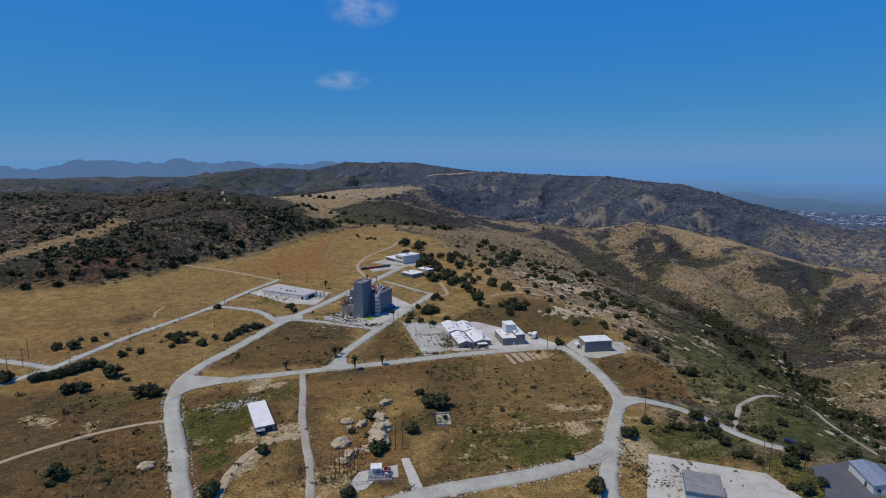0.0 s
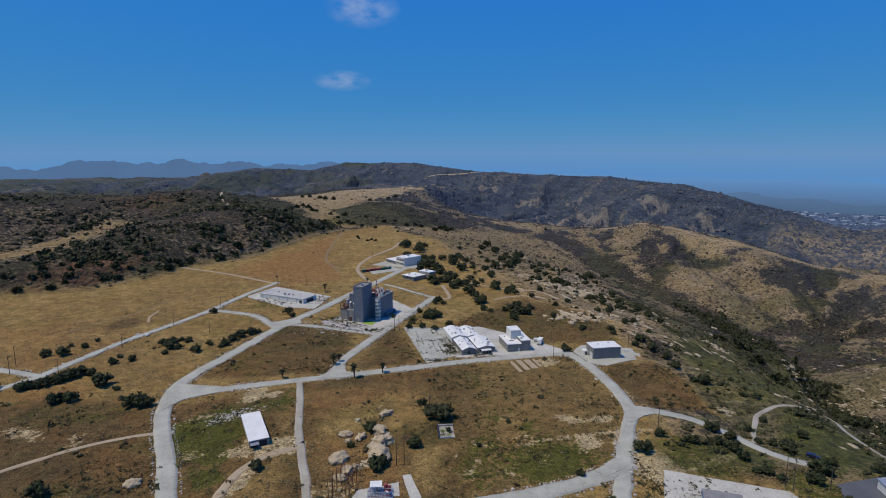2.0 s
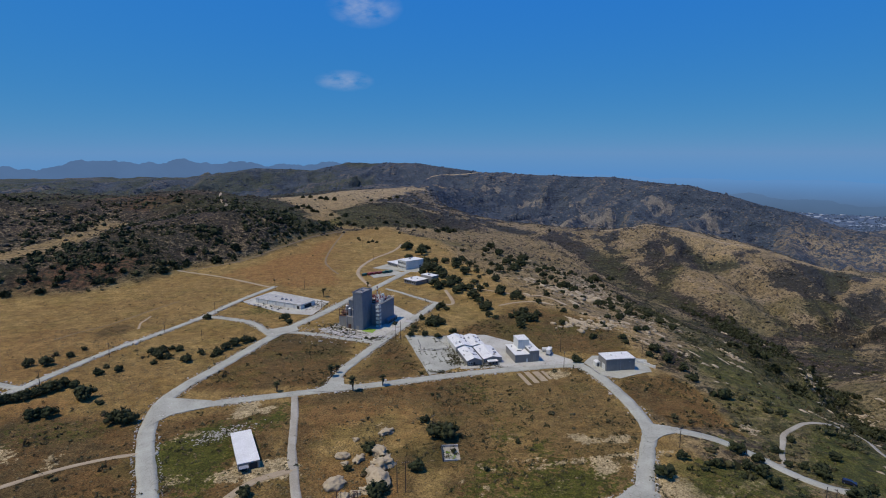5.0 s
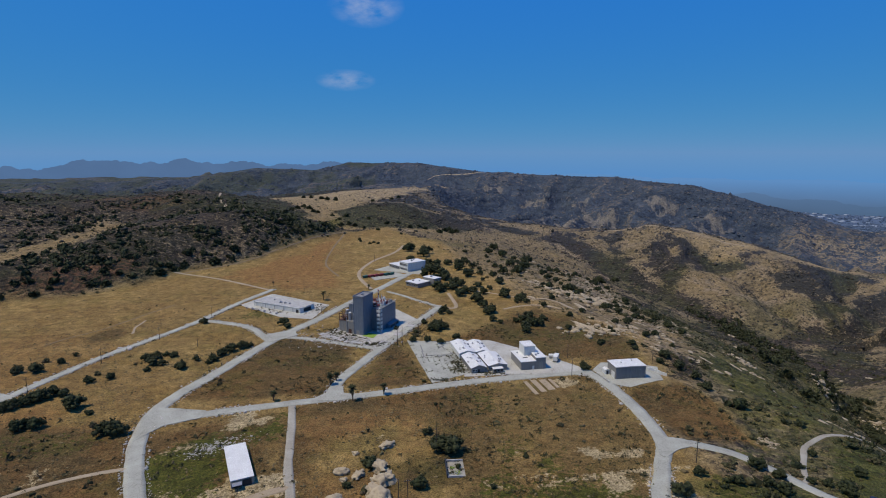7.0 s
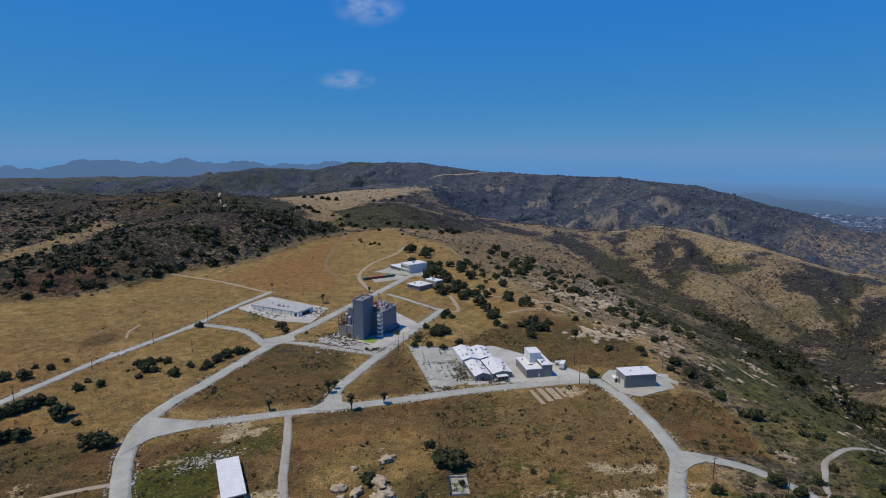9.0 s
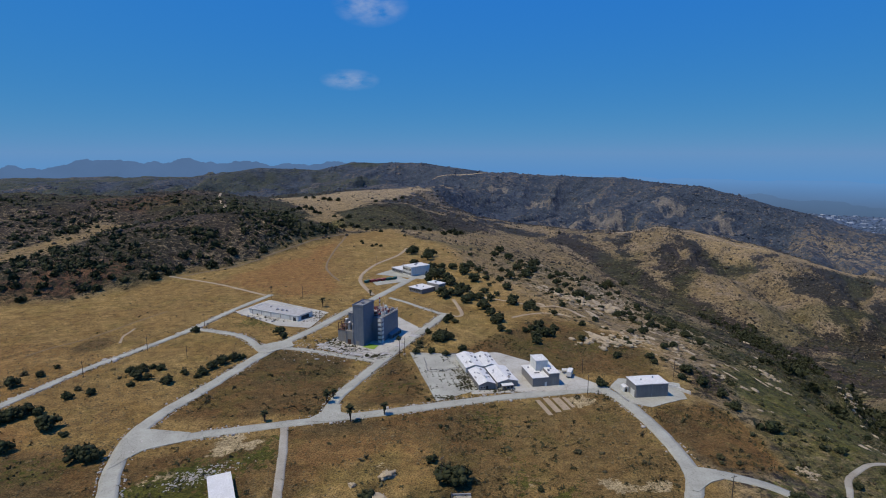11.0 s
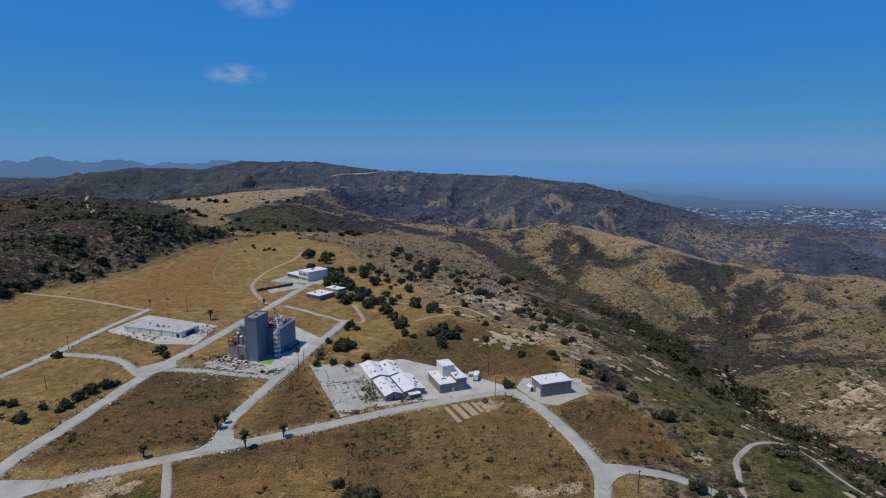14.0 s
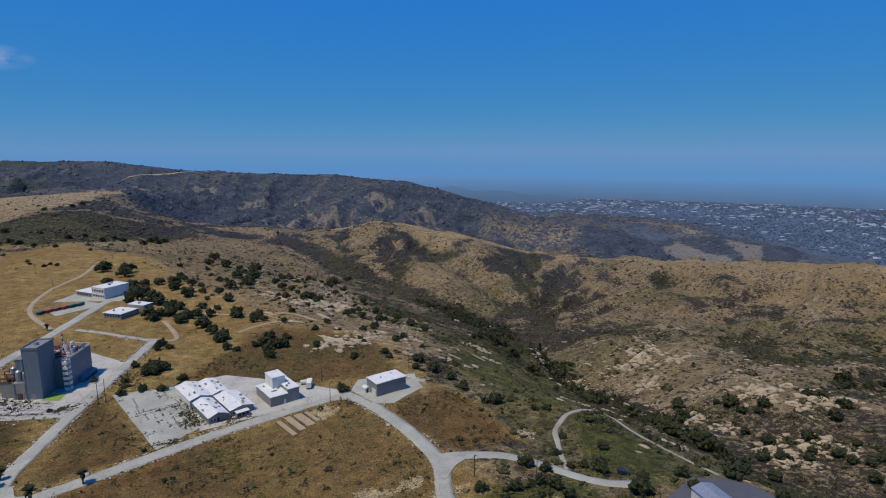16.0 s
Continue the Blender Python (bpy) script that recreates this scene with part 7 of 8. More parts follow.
for k in range(6):
    col_ = (GREEN, RED, RED, RED, GREEN, GREEN)[k]
    cx, cy = -92 + 4.6 * k, 556 + 2.8 * k
    c_ = thing("skip_container", cx, cy, 0.55, 0.83, ("dark green" if col_ is GREEN else "red") + " steel skip container on the asphalt", "container", "skip containers", lift=0.3)
    part("body", prism([(0, 0), (5.2, 0), (5.8, 1.9), (-0.5, 1.9)], 0, 2.3), col_, c_)
    part("rim", box(-0.55, -0.06, 1.904, 5.85, 2.36, 2.02), col_, c_)
    for r_ in range(4):
        part("rib", box(0.6 + 1.3 * r_, -0.1, 0.1, 0.75 + 1.3 * r_, -0.004, 1.88), col_, c_)

# buildings on the near east yards
near_a = thing("flat_roofed_building", 79.0, 174.5, 0.955, -0.29, "grey flat-roofed building with a blue upper band", "building", lift=0.05)
flat_building(near_a, 12.0, 13.2, 5.6, WHITE_WALL, TAN_ROOF, 0.15)
for a in ((-0.16, -0.17, 12.16, -0.02), (-0.17, 0.0, -0.02, 13.3), (12.02, 0.0, 12.17, 13.3)):
    part("band", box(a[0], a[1], 4.3, a[2], a[3], 5.5), BLUE_TRIM, near_a, "blue painted wall band")
part("gutter_pipe", tube((0.3, 4.2, 5.95), (11.8, 4.2, 5.95), 0.12, 7), STEEL, near_a)
for k in range(2):
    part("equipment", box(13.0 + 2.4 * k, 2.0, -0.3, 14.9 + 2.4 * k, 5.0, 2.2, bevel=0.08), STEEL if k == 0 else GREEN, near_a)
near_b = thing("metal_roofed_building", 147.5, 184.5, 0.56, 0.83, "pale blue building with a white ribbed metal roof", "building", lift=0.05)
near_b.matrix_basis = pose(147.5, 182.5, zat(151, 190), 0, 0, -9)
gable_building(near_b, 8.5, 16.0, 3.4, 4.4, WHITE_WALL, STEEL)
windows(near_b, None, 3, 0.5, 8.5, 1.2, 2.4, 0.0, 1.2)
part("door", box(-0.08, 4, 0, 0.01, 5.2, 2.2), DARK, near_b)

# pipe yard by the boulders
yard = thing("pipe_rig", -31.0, 187.0, 0.98, 0.1, "white tank rig with pipes on a concrete pad", "machinery", lift=0.1)
part("skid", box(0, 0, 0, 9.0, 6.5, 0.35), STEEL, yard)
part("canopy", box(1.0, 2.2, 3.4, 5.2, 6.0, 3.55), WHITE_ROOF, yard, "white canopy sheet")
for a, b in ((1.1, 2.3), (5.0, 2.3), (1.1, 5.8), (5.0, 5.8)):
    part("canopy_post", box(a, b, 0.354, a + 0.12, b + 0.12, 3.39), STEEL, yard)
for k, (tx, ty, th, tr, mt) in enumerate(((2.0, 3.4, 2.4, 0.6, WHITE_WALL), (3.8, 3.6, 2.2, 0.6, STEEL), (6.6, 4.6, 2.6, 0.7, RED), (7.9, 4.2, 2.2, 0.5, RED), (6.8, 1.6, 1.6, 0.6, WHITE_WALL), (8.2, 1.4, 1.4, 0.5, BLUE_TRIM))):
    tank = part("tank", tube((tx, ty, 0.35), (tx, ty, 0.35 + th), tr, 14), mt, yard)
    part("tank_cap", tube((tx, ty, 0.35 + th), (tx, ty, 0.6 + th), tr, 14, r2=tr * 0.35), mt, tank)
for k in range(7):
    part("pipe", tube((0.5 + 1.2 * k, 0.6, 0.35), (0.5 + 1.2 * k, 0.6 + 0.3 * (k % 3), 2.0 + 0.4 * (k % 3)), 0.1, 7), STEEL, yard)
    part("pipe", tube((0.3, 0.9 + 0.7 * k, 0.9 + 0.2 * k), (8.6, 0.9 + 0.7 * k, 0.9 + 0.2 * k), 0.08, 7), STEEL if k % 3 else RED, yard)
for cx, cy, hh, ln in ((-43.0, 188.0, 7.5, 13.0), (-37.5, 190.0, 7.0, 12.0)):
    g = thing("steel_gantry", cx, cy, 0.15, 0.99, "rusty steel pipe gantry beside boulders", "gantry", "pipe gantries", lift=0.05)
    for k in range(4):
        part("gantry_post", box(ln * k / 3 - 0.1, -0.1, -0.4, ln * k / 3 + 0.1, 0.1, hh - 0.6 * k), RUST, g)
        part("gantry_post", box(ln * k / 3 - 0.1, 1.4, -0.4, ln * k / 3 + 0.1, 1.6, hh - 0.6 * k), RUST, g)
        part("cross_beam", box(ln * k / 3 - 0.08, 0.1, hh - 0.6 * k - 0.3, ln * k / 3 + 0.08, 1.4, hh - 0.6 * k - 0.14), RUST, g)
    for off in (0.0, 1.5):
        part("rail", tube((0, off, hh - 0.1), (ln, off, hh - 1.9), 0.09, 6), RUST, g)
        part("brace", tube((0, off, 0.4), (ln / 3, off, hh - 0.9), 0.06, 6), RUST, g)
        part("brace", tube((ln / 3, off, 0.4), (2 * ln / 3, off, hh - 1.4), 0.06, 6), RUST, g)
fence = thing("yard_fence", -38.5, 184.0, 0.98, 0.12, "low grey steel fence of the pipe yard", "fence", lift=0.05)
for k in range(11):
    part("post", box(2.0 * k - 0.05, -0.05, -0.3, 2.0 * k + 0.05, 0.05, 1.5), STEEL, fence)
for z_ in (0.5, 1.4):
    part("rail", box(0, -0.03, z_, 20, 0.03, z_ + 0.07), STEEL, fence)

# roofless concrete pit in the field
pit = thing("ruined_pit", -7.5, 229.0, 0.98, 0.1, "open roofless concrete pit with weeds inside", "ruin", lift=-0.1)
for a, wall_m, top in (((0, 0, 0.4, 11.0), DARK, 1.5), ((0.404, 10.6, 7.0, 11.0), CONC, 1.0), ((0.404, 0, 6.0, 0.4), CONC, 0.8)):
    part("wall", box(a[0], a[1], -0.6, a[2], a[3], top, bevel=0.04), wall_m, pit)
part("floor", box(0.51, 0.51, -0.3, 7.0, 10.49, 0.25), GRAVEL, pit, "weed-grown gravel floor")
for k, (wx, wy, wr) in enumerate(((2.2, 3.0, 1.5), (4.4, 2.4, 1.3), (5.6, 4.6, 1.2), (2.6, 6.0, 1.2))):
    bm = bmesh.new()
    rgw = random.Random(k)
    for i in range(40):
        c_ = Vector((wx + rgw.gauss(0, 0.45) * wr, wy + rgw.gauss(0, 0.45) * wr, 0.3 + rgw.random() * 0.5 * wr))
        vs = [bm.verts.new(c_ + Vector((rgw.gauss(0, 0.28), rgw.gauss(0, 0.28), rgw.gauss(0, 0.2)))) for _ in range(3)]
        bm.faces.new(vs)
    part("weed_clump", bm, LAWN if k % 2 else SCRUB_LEAF, pit, "green weed clump")
shrub(-3.5, 236, 1.6, "green weeds growing in a ruined pit", "weeds in the pit")

# ---- poles, palms, vehicles and small things ----
def pole(x, y, h=10.5, arms=1, turn=0.0):
    p = thing("utility_pole", x, y, math.cos(radians(turn)), math.sin(radians(turn)), "weathered wooden utility pole with crossarm", "utility pole", "utility poles")
    part("shaft", tube((0, 0, -0.8), (0, 0, h), 0.17, 8, r2=0.11), WOOD, p)
    for k in range(arms):
        arm = part("crossarm", box(-1.2, -0.07, h - 0.7 - 0.9 * k, 1.2, 0.07, h - 0.55 - 0.9 * k), WOOD, p)
        for i in range(4):
            part("insulator", tube((-1.05 + 0.7 * i, 0, h - 0.55 - 0.9 * k), (-1.05 + 0.7 * i, 0, h - 0.35 - 0.9 * k), 0.05, 6), STEEL, arm)
    return p


for k, (px_, py_, ph, na) in enumerate(((-240, 282, 12, 1), (-241, 294, 11, 2), (-247, 306, 12, 1), (-215, 295, 9, 1), (-205, 337, 9, 1), (-193, 377, 9, 1), (-163, 365, 8, 0), (-181, 426, 9, 1), (-23, 209, 12, 1), (-20, 209, 12, 1),
                                        (-41, 372, 12, 2), (-38, 372, 12, 2), (88, 242, 9, 1), (118, 199, 11, 1), (119, 196, 12, 1), (111, 235, 8, 0), (132, 196, 9, 0), (57, 325, 10, 1), (-29, 388, 9, 1), (-105, 440, 8, 0), (-160, 500, 10, 1), (-135, 503, 10, 0),
                                        (-12, 248, 10, 1), (60, 352, 8, 1), (108, 350, 9, 0), (-63, 602, 10, 1), (-95, 640, 10, 1), (-120, 720, 10, 1), (-60, 780, 10, 1))):
    pole(px_, py_, ph, na, 20 + 35 * (k % 3))


def palm(x, y, h=8.0):
    t = tagged(new("palm_tree"), "short fan palm with shaggy skirt beside the road", "palm tree", "roadside palms")
    t.matrix_basis = pose(x, y, zat(x, y), 0, 0, (x * 37) % 360)
    part("trunk", tube((0, 0, -0.4), (0.1, 0, h * 0.55), 0.32, 9, r2=0.22), BARK, t)
    bm = bmesh.new()
    tube((0.1, 0, h * 0.25), (0.1, 0, h * 0.62), 0.45, 9, bm, r2=0.75)
    part("skirt", bm, surface("dry_frond", (0.16, 0.11, 0.06), (0.10, 0.07, 0.04), 2.0, 0.95), t, "dry brown frond skirt")
    rg = random.Random(int(x + y))
    for k in range(26):
        bm = bmesh.new()
        a, up_ = 2 * math.pi * k / 13 + rg.uniform(-0.2, 0.2), rg.uniform(-0.5, 1.3)
        d = Vector((math.cos(a), math.sin(a), up_)).normalized()
        side = Vector((-math.sin(a), math.cos(a), 0))
        o = Vector((0.1, 0, h * 0.6))
        ln = h * rg.uniform(0.26, 0.36)
        pts = [o, o + d * ln * 0.5 + side * 0.62, o + d * ln - Vector((0, 0, 0.35)), o + d * ln * 0.5 - side * 0.62]
        low_ = [p - Vector((0, 0, 0.05)) for p in pts]
        vs = [bm.verts.new(p) for p in pts] + [bm.verts.new(p) for p in low_]
        bm.faces.new(vs[:4])
        bm.faces.new(vs[4:][::-1])
        for i in range(4):
            bm.faces.new((vs[i], vs[(i + 1) % 4], vs[4 + (i + 1) % 4], vs[4 + i]))
        part("frond", bm, OAK_LEAF, t)
    return t


for px_, py_, ph in ((-54, 293, 9.5), (-40, 300, 7.5), (-69, 311, 8.0), (-67, 316, 6.0), (-92, 292, 6.5), (-112, 477, 9.5), (-81, 512, 6)):
    palm(px_, py_, ph)


def car(x, y, turn, paint, label, van=False):
    t = tagged(new("car"), label, "car", "parked vehicles")
    t.matrix_basis = pose(x, y, zat(x, y) + 0.2, 0, 0, turn)
    h = 2.4 if van else 1.55
    part("body", prism([(-2.3, 0.35), (2.3, 0.35), (2.35, 0.8), (2.1, 1.0), (1.3, 1.05), (0.7, h), (-1.9, h), (-2.25, 1.0)], -0.9, 0.9), paint, t)
    part("windscreen", prism([(1.31, 1.08), (1.36, 1.1), (0.78, h - 0.02), (0.73, h - 0.05)], -0.75, 0.75), GLASS, t, "dark windscreen")
    for s in (-0.91, 0.87):
        part("side_window", box(-1.7, s, 1.1, 0.6, s + 0.04, h - 0.15), GLASS, t)
    for wx in (-1.45, 1.45):
        for wy in (-0.95, 0.75):
            w_ = part("wheel", tube((wx, wy, 0.33), (wx, wy + 0.2, 0.33), 0.34, 14), DARK, t)
            part("rim", tube((wx, wy - 0.02, 0.33), (wx, wy + 0.22, 0.33), 0.18, 10), STEEL, w_)
    return t


PAINT_BLUE = surface("dark_blue_car_paint", (0.03, 0.04, 0.08), (0.025, 0.03, 0.06), 0.6, 0.25)
PAINT_WHITE = surface("white_car_paint", (0.75, 0.75, 0.75), (0.68, 0.68, 0.68), 0.6, 0.3)
car(142.5, 222.5, -35, PAINT_BLUE, "dark blue car parked at the end of the road")
car(-38, 600, 40, PAINT_WHITE, "white car parked by the far office")
car(-34, 604, 40, PAINT_BLUE, "dark car parked by the far office")

trailer = thing("box_trailer", 52.5, 344.0, 0.35, 0.94, "white box trailer parked behind the stepped building", "trailer", lift=0.2)
part("body", box(0, 0, 0.8, 6.5, 2.5, 3.4, bevel=0.06), WHITE_WALL, trailer)
part("window", box(1.2, -0.04, 2.0, 3.2, 0.01, 2.8), GLASS, trailer)
for wx in (1.2, 2.3):
    for wy in (-0.05, 2.35):
        part("wheel", tube((wx, wy, 0.4), (wx, wy + 0.22, 0.4), 0.42, 12), DARK, trailer)
part("step", box(4.5, -0.8, 0, 5.5, -0.05, 0.4), STEEL, trailer)
tanks = thing("white_tank", 49.0, 351.5, 1, 0, "small white storage tank on legs", "tank", lift=0.1)
part("shell", tube((0, 0, 1.6), (3.6, 0, 1.6), 1.0, 16), WHITE_WALL, tanks)
for lx in (0.5, 3.0):
    part("leg", box(lx, -0.7, -0.2, lx + 0.2, 0.7, 0.9), STEEL, tanks)

# kerb islands and old wall bases in the car park, rubble beds by the sheds
for cx, cy, ln, a in ((-27, 371, 12, -78), (-25.5, 361, 10, -78), (-20, 377, 16, 8), (-12, 355, 12, 16), (-17, 352, 10, 14), (-6, 372, 9, -75), (-24, 352, 8, 16), (-15, 366, 7, 60), (-9, 361, 6, -70)):
    k_ = thing("kerb_strip", cx, cy, math.cos(radians(a)), math.sin(radians(a)), "broken dark kerb strip in the car park", "kerb", "car park kerbs", lift=0.2)
    for i in range(int(ln / 2)):
        part("kerbstone", box(2 * i, 0, -0.1, 2 * i + 1.8, 0.45, 0.22, bevel=0.03), TAN_ROOF, k_)
bx_, by_ = [], []
for cx, cy, rx_, ry_, n_ in ((-3, 345, 4.5, 17, 420), (-2, 331, 5, 3, 120), (14, 327.5, 9, 2, 160), (-14, 318, 8, 2, 110), (-30, 398, 8, 10, 160), (-75, 384, 16, 9, 420), (-88, 398, 10, 8, 220), (-140, 450, 24, 12, 260), (-112, 452, 8, 12, 160), (-55, 372, 10, 4, 160), (86, 190, 12, 10, 220), (70, 200, 4, 14, 160)):
    q = np.random.default_rng(int(cx * 3 + cy)).normal(size=(n_, 2)) * (rx_ / 1.8, ry_ / 1.8) + (cx, cy)
    bx_ += list(q[:, 0])
    by_ += list(q[:, 1])
bx_, by_ = np.array(bx_), np.array(by_)
br_ = np.random.default_rng(77).gamma(2.0, 0.17, len(bx_)) + 0.15
keep_ = inside(bx_, by_, lawn) < -2
bx_, by_, br_ = bx_[keep_], by_[keep_], br_[keep_]
scatter_sprays("weeds", SCRUB_LEAF, "brown weeds and brush on the broken paving", "weeds", bx_, by_, br_ * 1.15, 12, 78, 0.8)
q = np.random.default_rng(79).normal(size=(520, 2)) * (16, 9) + (-76, 383)
q = q[inside(q[:, 0], q[:, 1], lawn) < -4]
scatter_stuff("rubble", RUBBLE, "white demolition rubble around the plant", "rubble", np.stack([q[:, 0], q[:, 1], ground_at(q[:, 0], q[:, 1]) + 0.2], -1), np.random.default_rng(80).gamma(2, 0.13, len(q)) + 0.1, 0.4, 0.35, 81)
jx_, jy_ = [], []
rngj = np.random.default_rng(85)
for k in range(13):                     # weeds along the slab joints of the car park
    a_, b_ = ((-36 + 2.9 * k, 382), (-24 + 3.4 * k, 312)) if k < 8 else ((-40, 325 + 11 * (k - 8)), (6, 333 + 11 * (k - 8)))
    u_ = rngj.uniform(0, 1, 90)
    jx_ += list(a_[0] + (b_[0] - a_[0]) * u_ + rngj.normal(size=90) * 0.12)
    jy_ += list(a_[1] + (b_[1] - a_[1]) * u_ + rngj.normal(size=90) * 0.12)
jx_, jy_ = np.array(jx_), np.array(jy_)
in_ = (inside(jx_, jy_, PADS[0][0]) > 0.5) & (fbm(jx_, jy_, 12, 3, 87) > 0.05)
jx_, jy_ = jx_[in_], jy_[in_]
scatter_sprays("weeds", SCRUB_LEAF, "dry weeds in the joints of the car park", "weeds", jx_, jy_, rngj.gamma(2.0, 0.11, len(jx_)) + 0.3, 10, 86, 1.0)
q = rngj.normal(size=(420, 2)) * (6, 2.6)
q = np.stack([q[:, 0] * 0.82 - q[:, 1] * 0.57 - 102, q[:, 0] * 0.57 + q[:, 1] * 0.82 + 249], 1)
scatter_stuff("rubble", RUBBLE, "grey broken debris among green weeds", "rubble", np.stack([q[:, 0], q[:, 1], ground_at(q[:, 0], q[:, 1]) + 0.05], -1), rngj.gamma(2, 0.08, 420) + 0.08, 0.45, 0.35, 88)
for k, (fx, fy, half_l, half_w) in enumerate(((33.5, 310.0, 8.0, 1.1), (37.6, 312.6, 7.6, 1.5), (42.2, 314.2, 6.6, 1.9), (46.0, 315.8, 5.6, 0.9))):
    fp = thing("foundation_slab", fx, fy, 0.26, -0.965, "bare tan concrete strip in the brown field", "foundation", "field foundations", lift=0.0)
    part("slab", box(-half_l, -half_w, -0.4, half_l, half_w, 0.16, bevel=0.04), TRACK, fp)

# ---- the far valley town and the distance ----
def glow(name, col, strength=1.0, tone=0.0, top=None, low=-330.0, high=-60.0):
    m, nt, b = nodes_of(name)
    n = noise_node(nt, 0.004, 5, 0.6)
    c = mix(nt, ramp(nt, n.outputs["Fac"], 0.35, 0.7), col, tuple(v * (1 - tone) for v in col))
    if top:                             # painted haze: the glow pales towards the crest
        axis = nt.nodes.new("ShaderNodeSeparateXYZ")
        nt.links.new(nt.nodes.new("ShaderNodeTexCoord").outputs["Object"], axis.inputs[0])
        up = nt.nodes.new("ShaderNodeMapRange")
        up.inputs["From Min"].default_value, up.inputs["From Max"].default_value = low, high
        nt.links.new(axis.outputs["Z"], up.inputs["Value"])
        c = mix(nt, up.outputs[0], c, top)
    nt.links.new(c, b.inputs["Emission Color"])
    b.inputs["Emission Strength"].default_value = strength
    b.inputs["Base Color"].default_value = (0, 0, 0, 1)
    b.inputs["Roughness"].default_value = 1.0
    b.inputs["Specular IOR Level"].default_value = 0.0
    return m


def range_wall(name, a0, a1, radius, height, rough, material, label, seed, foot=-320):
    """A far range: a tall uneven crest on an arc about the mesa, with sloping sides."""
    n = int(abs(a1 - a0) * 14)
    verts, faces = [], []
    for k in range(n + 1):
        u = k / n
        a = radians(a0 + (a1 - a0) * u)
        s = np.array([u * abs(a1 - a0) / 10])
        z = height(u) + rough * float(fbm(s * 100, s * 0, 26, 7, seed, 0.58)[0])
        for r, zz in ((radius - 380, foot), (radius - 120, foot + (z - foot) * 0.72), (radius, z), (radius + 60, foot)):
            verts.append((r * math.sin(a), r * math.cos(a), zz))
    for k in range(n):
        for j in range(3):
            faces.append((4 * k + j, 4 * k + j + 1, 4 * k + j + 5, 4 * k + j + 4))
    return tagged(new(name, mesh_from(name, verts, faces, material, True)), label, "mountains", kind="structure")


def interp(*pairs):
    xs, ys = [p[0] for p in pairs], [p[1] for p in pairs]
    return lambda u: float(np.interp(u, xs, ys))


# the ranges give off their own haze-blue colour and take no sunlight
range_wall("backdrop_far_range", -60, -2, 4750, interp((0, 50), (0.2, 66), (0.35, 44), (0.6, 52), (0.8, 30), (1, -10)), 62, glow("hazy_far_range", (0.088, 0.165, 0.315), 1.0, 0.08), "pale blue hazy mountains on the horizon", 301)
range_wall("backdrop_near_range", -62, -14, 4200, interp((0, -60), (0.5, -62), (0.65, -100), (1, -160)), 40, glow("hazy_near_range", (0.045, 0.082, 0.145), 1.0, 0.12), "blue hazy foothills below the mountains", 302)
# crest colour copies the low sky, so the painted haze shows no edge
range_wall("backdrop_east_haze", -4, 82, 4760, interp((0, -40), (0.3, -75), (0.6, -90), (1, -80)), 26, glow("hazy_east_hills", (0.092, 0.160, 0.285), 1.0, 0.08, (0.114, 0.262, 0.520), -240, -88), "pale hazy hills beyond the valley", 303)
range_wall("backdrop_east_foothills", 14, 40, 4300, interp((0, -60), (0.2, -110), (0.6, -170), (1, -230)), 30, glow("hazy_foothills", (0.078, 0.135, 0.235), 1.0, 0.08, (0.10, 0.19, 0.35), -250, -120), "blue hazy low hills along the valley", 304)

# roof, warehouse and tree colours all have the valley's blue haze mixed in
TOWN_ROOF = leaf_material("hazed_town_roofs", (0.075, 0.110, 0.165), (0.17, 0.22, 0.30))
TOWN_WHITE = leaf_material("hazed_white_roofs", (0.20, 0.25, 0.32), (0.42, 0.47, 0.53))
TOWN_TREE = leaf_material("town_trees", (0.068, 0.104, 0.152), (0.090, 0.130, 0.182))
rngt = np.random.default_rng(90)
tr_, ta_ = np.sqrt(rngt.uniform(2000 ** 2, 4700 ** 2, 42000)), np.radians(rngt.uniform(24, 84, 42000))
tx_, ty_ = tr_ * np.sin(ta_), tr_ * np.cos(ta_)
tz_ = ground_at(tx_, ty_)
keep_ = (tz_ < -192) & (inside(tx_, ty_, [(1000, 1150), (1000, 1500), (1300, 1700), (1700, 1650), (1900, 1500), (1800, 1000), (1400, 900)]) < 0) & (rngt.uniform(0, 1, 42000) < 0.35 + 0.65 * smooth(-0.2, 0.2, fbm(tx_, ty_, 300, 3, 311)))
tx_, ty_, tz_ = tx_[keep_], ty_[keep_], tz_[keep_]
big_ = rngt.uniform(0, 1, len(tx_)) < np.where(np.hypot(tx_, ty_) > 3400, 0.05, 0.012)
size_ = np.where(big_, rngt.uniform(7, 15, len(tx_)), rngt.uniform(2.2, 5.0, len(tx_)))
half_ = int(len(tx_) * 0.26)


def town_boxes(x, y, z, s):
    n = len(x)
    base = np.array([(-1, -1, 0), (1, -1, 0), (1, 1, 0), (-1, 1, 0), (-1, -1, 1), (1, -1, 1), (1, 1, 1), (-1, 1, 1)], float)
    tri_ = np.array([(4, 5, 6), (4, 6, 7), (0, 1, 5), (0, 5, 4), (1, 2, 6), (1, 6, 5), (2, 3, 7), (2, 7, 6), (3, 0, 4), (3, 4, 7)])
    v = base[None] * np.stack([s, s * rngt.uniform(0.5, 0.9, n), 4 + s * 0.12], -1)[:, None, :] + np.stack([x, y, z - 1], -1)[:, None, :]
    return v.reshape(-1, 3), (tri_[None] + (np.arange(n) * 8)[:, None, None]).reshape(-1, 3)


grey_ = np.where(~big_)[0][:half_]
v_, f_ = town_boxes(tx_[grey_], ty_[grey_], tz_[grey_], size_[grey_])
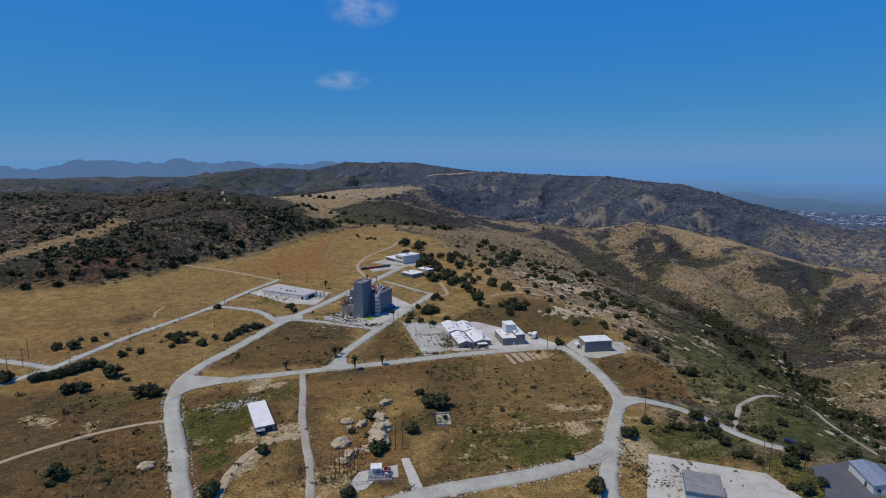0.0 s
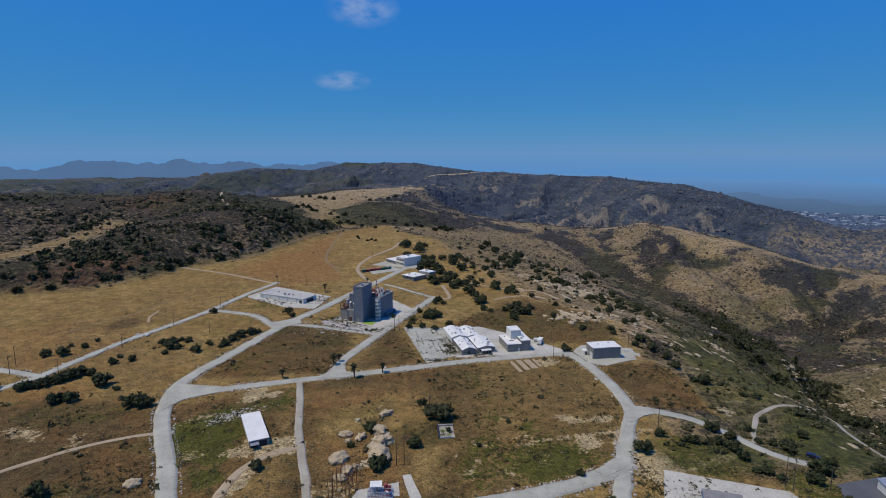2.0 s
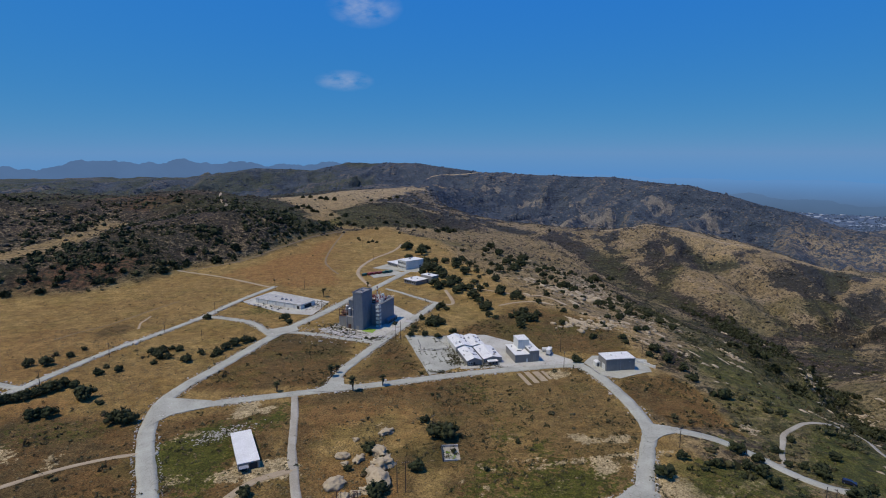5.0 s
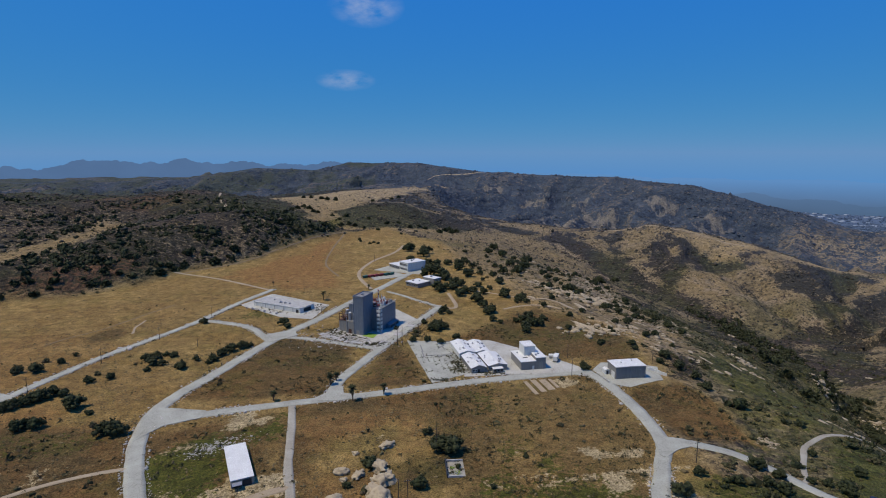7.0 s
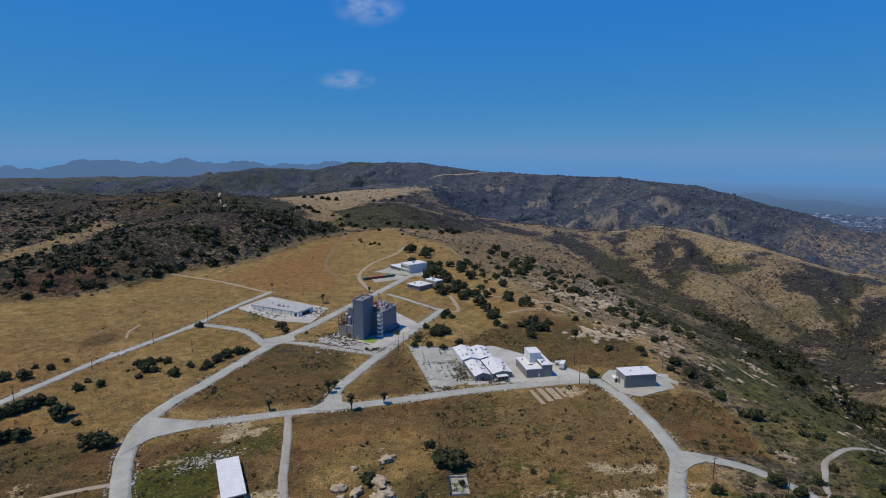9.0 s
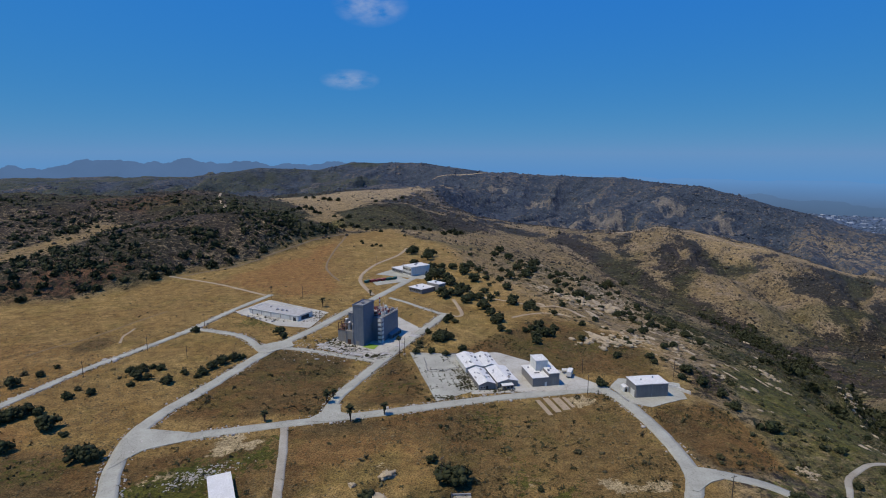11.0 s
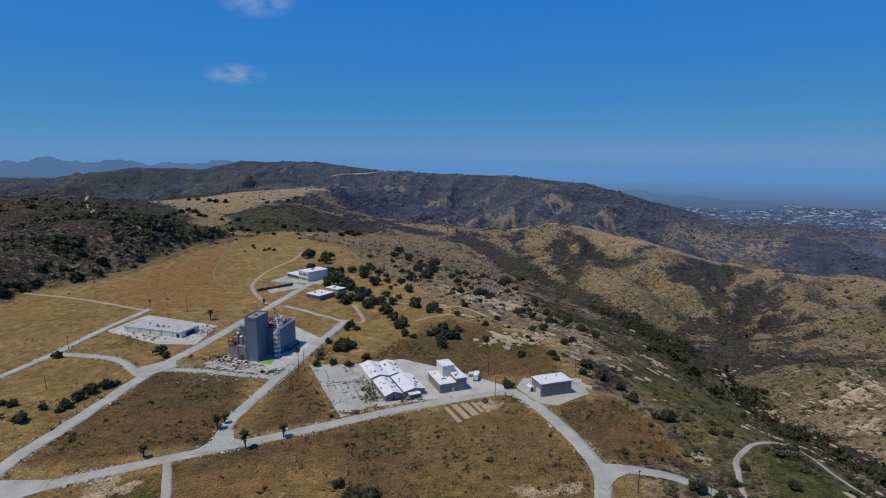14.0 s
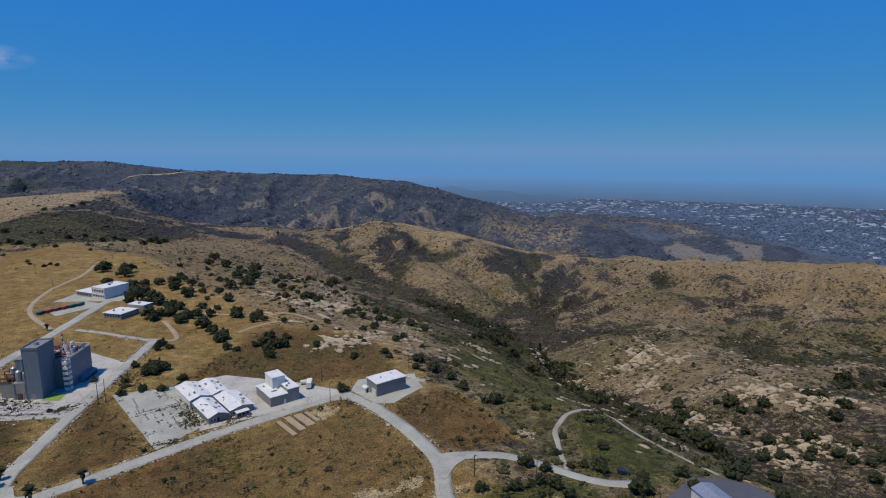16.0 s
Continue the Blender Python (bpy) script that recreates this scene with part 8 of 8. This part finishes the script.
tagged(new("town_houses", joined_mesh("town_houses", v_, f_, TOWN_ROOF)), "roofs of a distant valley town, painted blue with haze", "town", kind="stuff")
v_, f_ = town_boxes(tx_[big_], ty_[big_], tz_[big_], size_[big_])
tagged(new("town_warehouses", joined_mesh("town_warehouses", v_, f_, TOWN_WHITE)), "white warehouse roofs of a distant valley town, dulled with painted haze", "town", kind="stuff")
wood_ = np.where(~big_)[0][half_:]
scatter_stuff("town_trees", TOWN_TREE, "street trees of the distant valley town, painted blue with haze", "trees", np.stack([tx_[wood_], ty_[wood_], tz_[wood_] + 3], -1), size_[wood_] * 1.2, 0.6, 0.3, 91, coarse=True)


def cloud(yaw, el, w, h, seed):
    """A thin wisp of cloud far away in the sky."""
    d = 4600
    a, e = radians(yaw), radians(el)
    ctr = Vector((d * math.sin(a) * math.cos(e), d * math.cos(a) * math.cos(e), 117 + d * math.sin(e)))
    m = bpy.data.materials.new("cloud_vapour")
    m.use_nodes = True
    nt = m.node_tree
    nt.nodes.clear()
    out = nt.nodes.new("ShaderNodeOutputMaterial")
    tc = nt.nodes.new("ShaderNodeTexCoord").outputs["Object"]
    mp = nt.nodes.new("ShaderNodeMapping")
    mp.inputs["Scale"].default_value = (2 / w, 2 / h, 0)
    nt.links.new(tc, mp.inputs["Vector"])
    gr = nt.nodes.new("ShaderNodeTexGradient")
    gr.gradient_type = "SPHERICAL"
    nt.links.new(mp.outputs[0], gr.inputs["Vector"])
    mp2 = nt.nodes.new("ShaderNodeMapping")
    mp2.inputs["Scale"].default_value = (3.0 / w, 6.0 / w, 0)
    mp2.inputs["Location"].default_value = (seed, seed * 0.7, 0)
    mp2.inputs["Rotation"].default_value = (0, 0, 0.35)
    nt.links.new(tc, mp2.inputs["Vector"])
    n = noise_node(nt, 1.0, 5, 0.55, mp2.outputs[0])
    dens = calc(nt, "MULTIPLY", ramp(nt, gr.outputs["Fac"], 0.05, 0.8), ramp(nt, n.outputs["Fac"], 0.34, 0.80))
    em, tr, ms = nt.nodes.new("ShaderNodeEmission"), nt.nodes.new("ShaderNodeBsdfTransparent"), nt.nodes.new("ShaderNodeMixShader")
    # the wisp glows in this colour in place of sunlight on it
    em.inputs["Color"].default_value = (0.40, 0.47, 0.64, 1)
    nt.links.new(calc(nt, "MULTIPLY", dens, 0.85), ms.inputs[0])
    nt.links.new(tr.outputs[0], ms.inputs[1])
    nt.links.new(em.outputs[0], ms.inputs[2])
    nt.links.new(ms.outputs[0], out.inputs["Surface"])
    bm = bmesh.new()
    bmesh.ops.create_grid(bm, x_segments=12, y_segments=8, size=0.5)
    for v in bm.verts:
        v.co = Vector((v.co.x * w, v.co.y * h, 20 * math.cos(v.co.x * 3)))
    me = bpy.data.meshes.new("cloud")
    bm.to_mesh(me)
    bm.free()
    me.materials.append(m)
    o = tagged(new("cloud", me), "small thin white wisp of cloud", "cloud", "clouds")
    o.matrix_basis = look(ctr, (0, 60, 117))
    return o


cloud(-8.9, 13.5, 620, 330, 3.0)
cloud(-11.0, 6.9, 500, 180, 8.0)
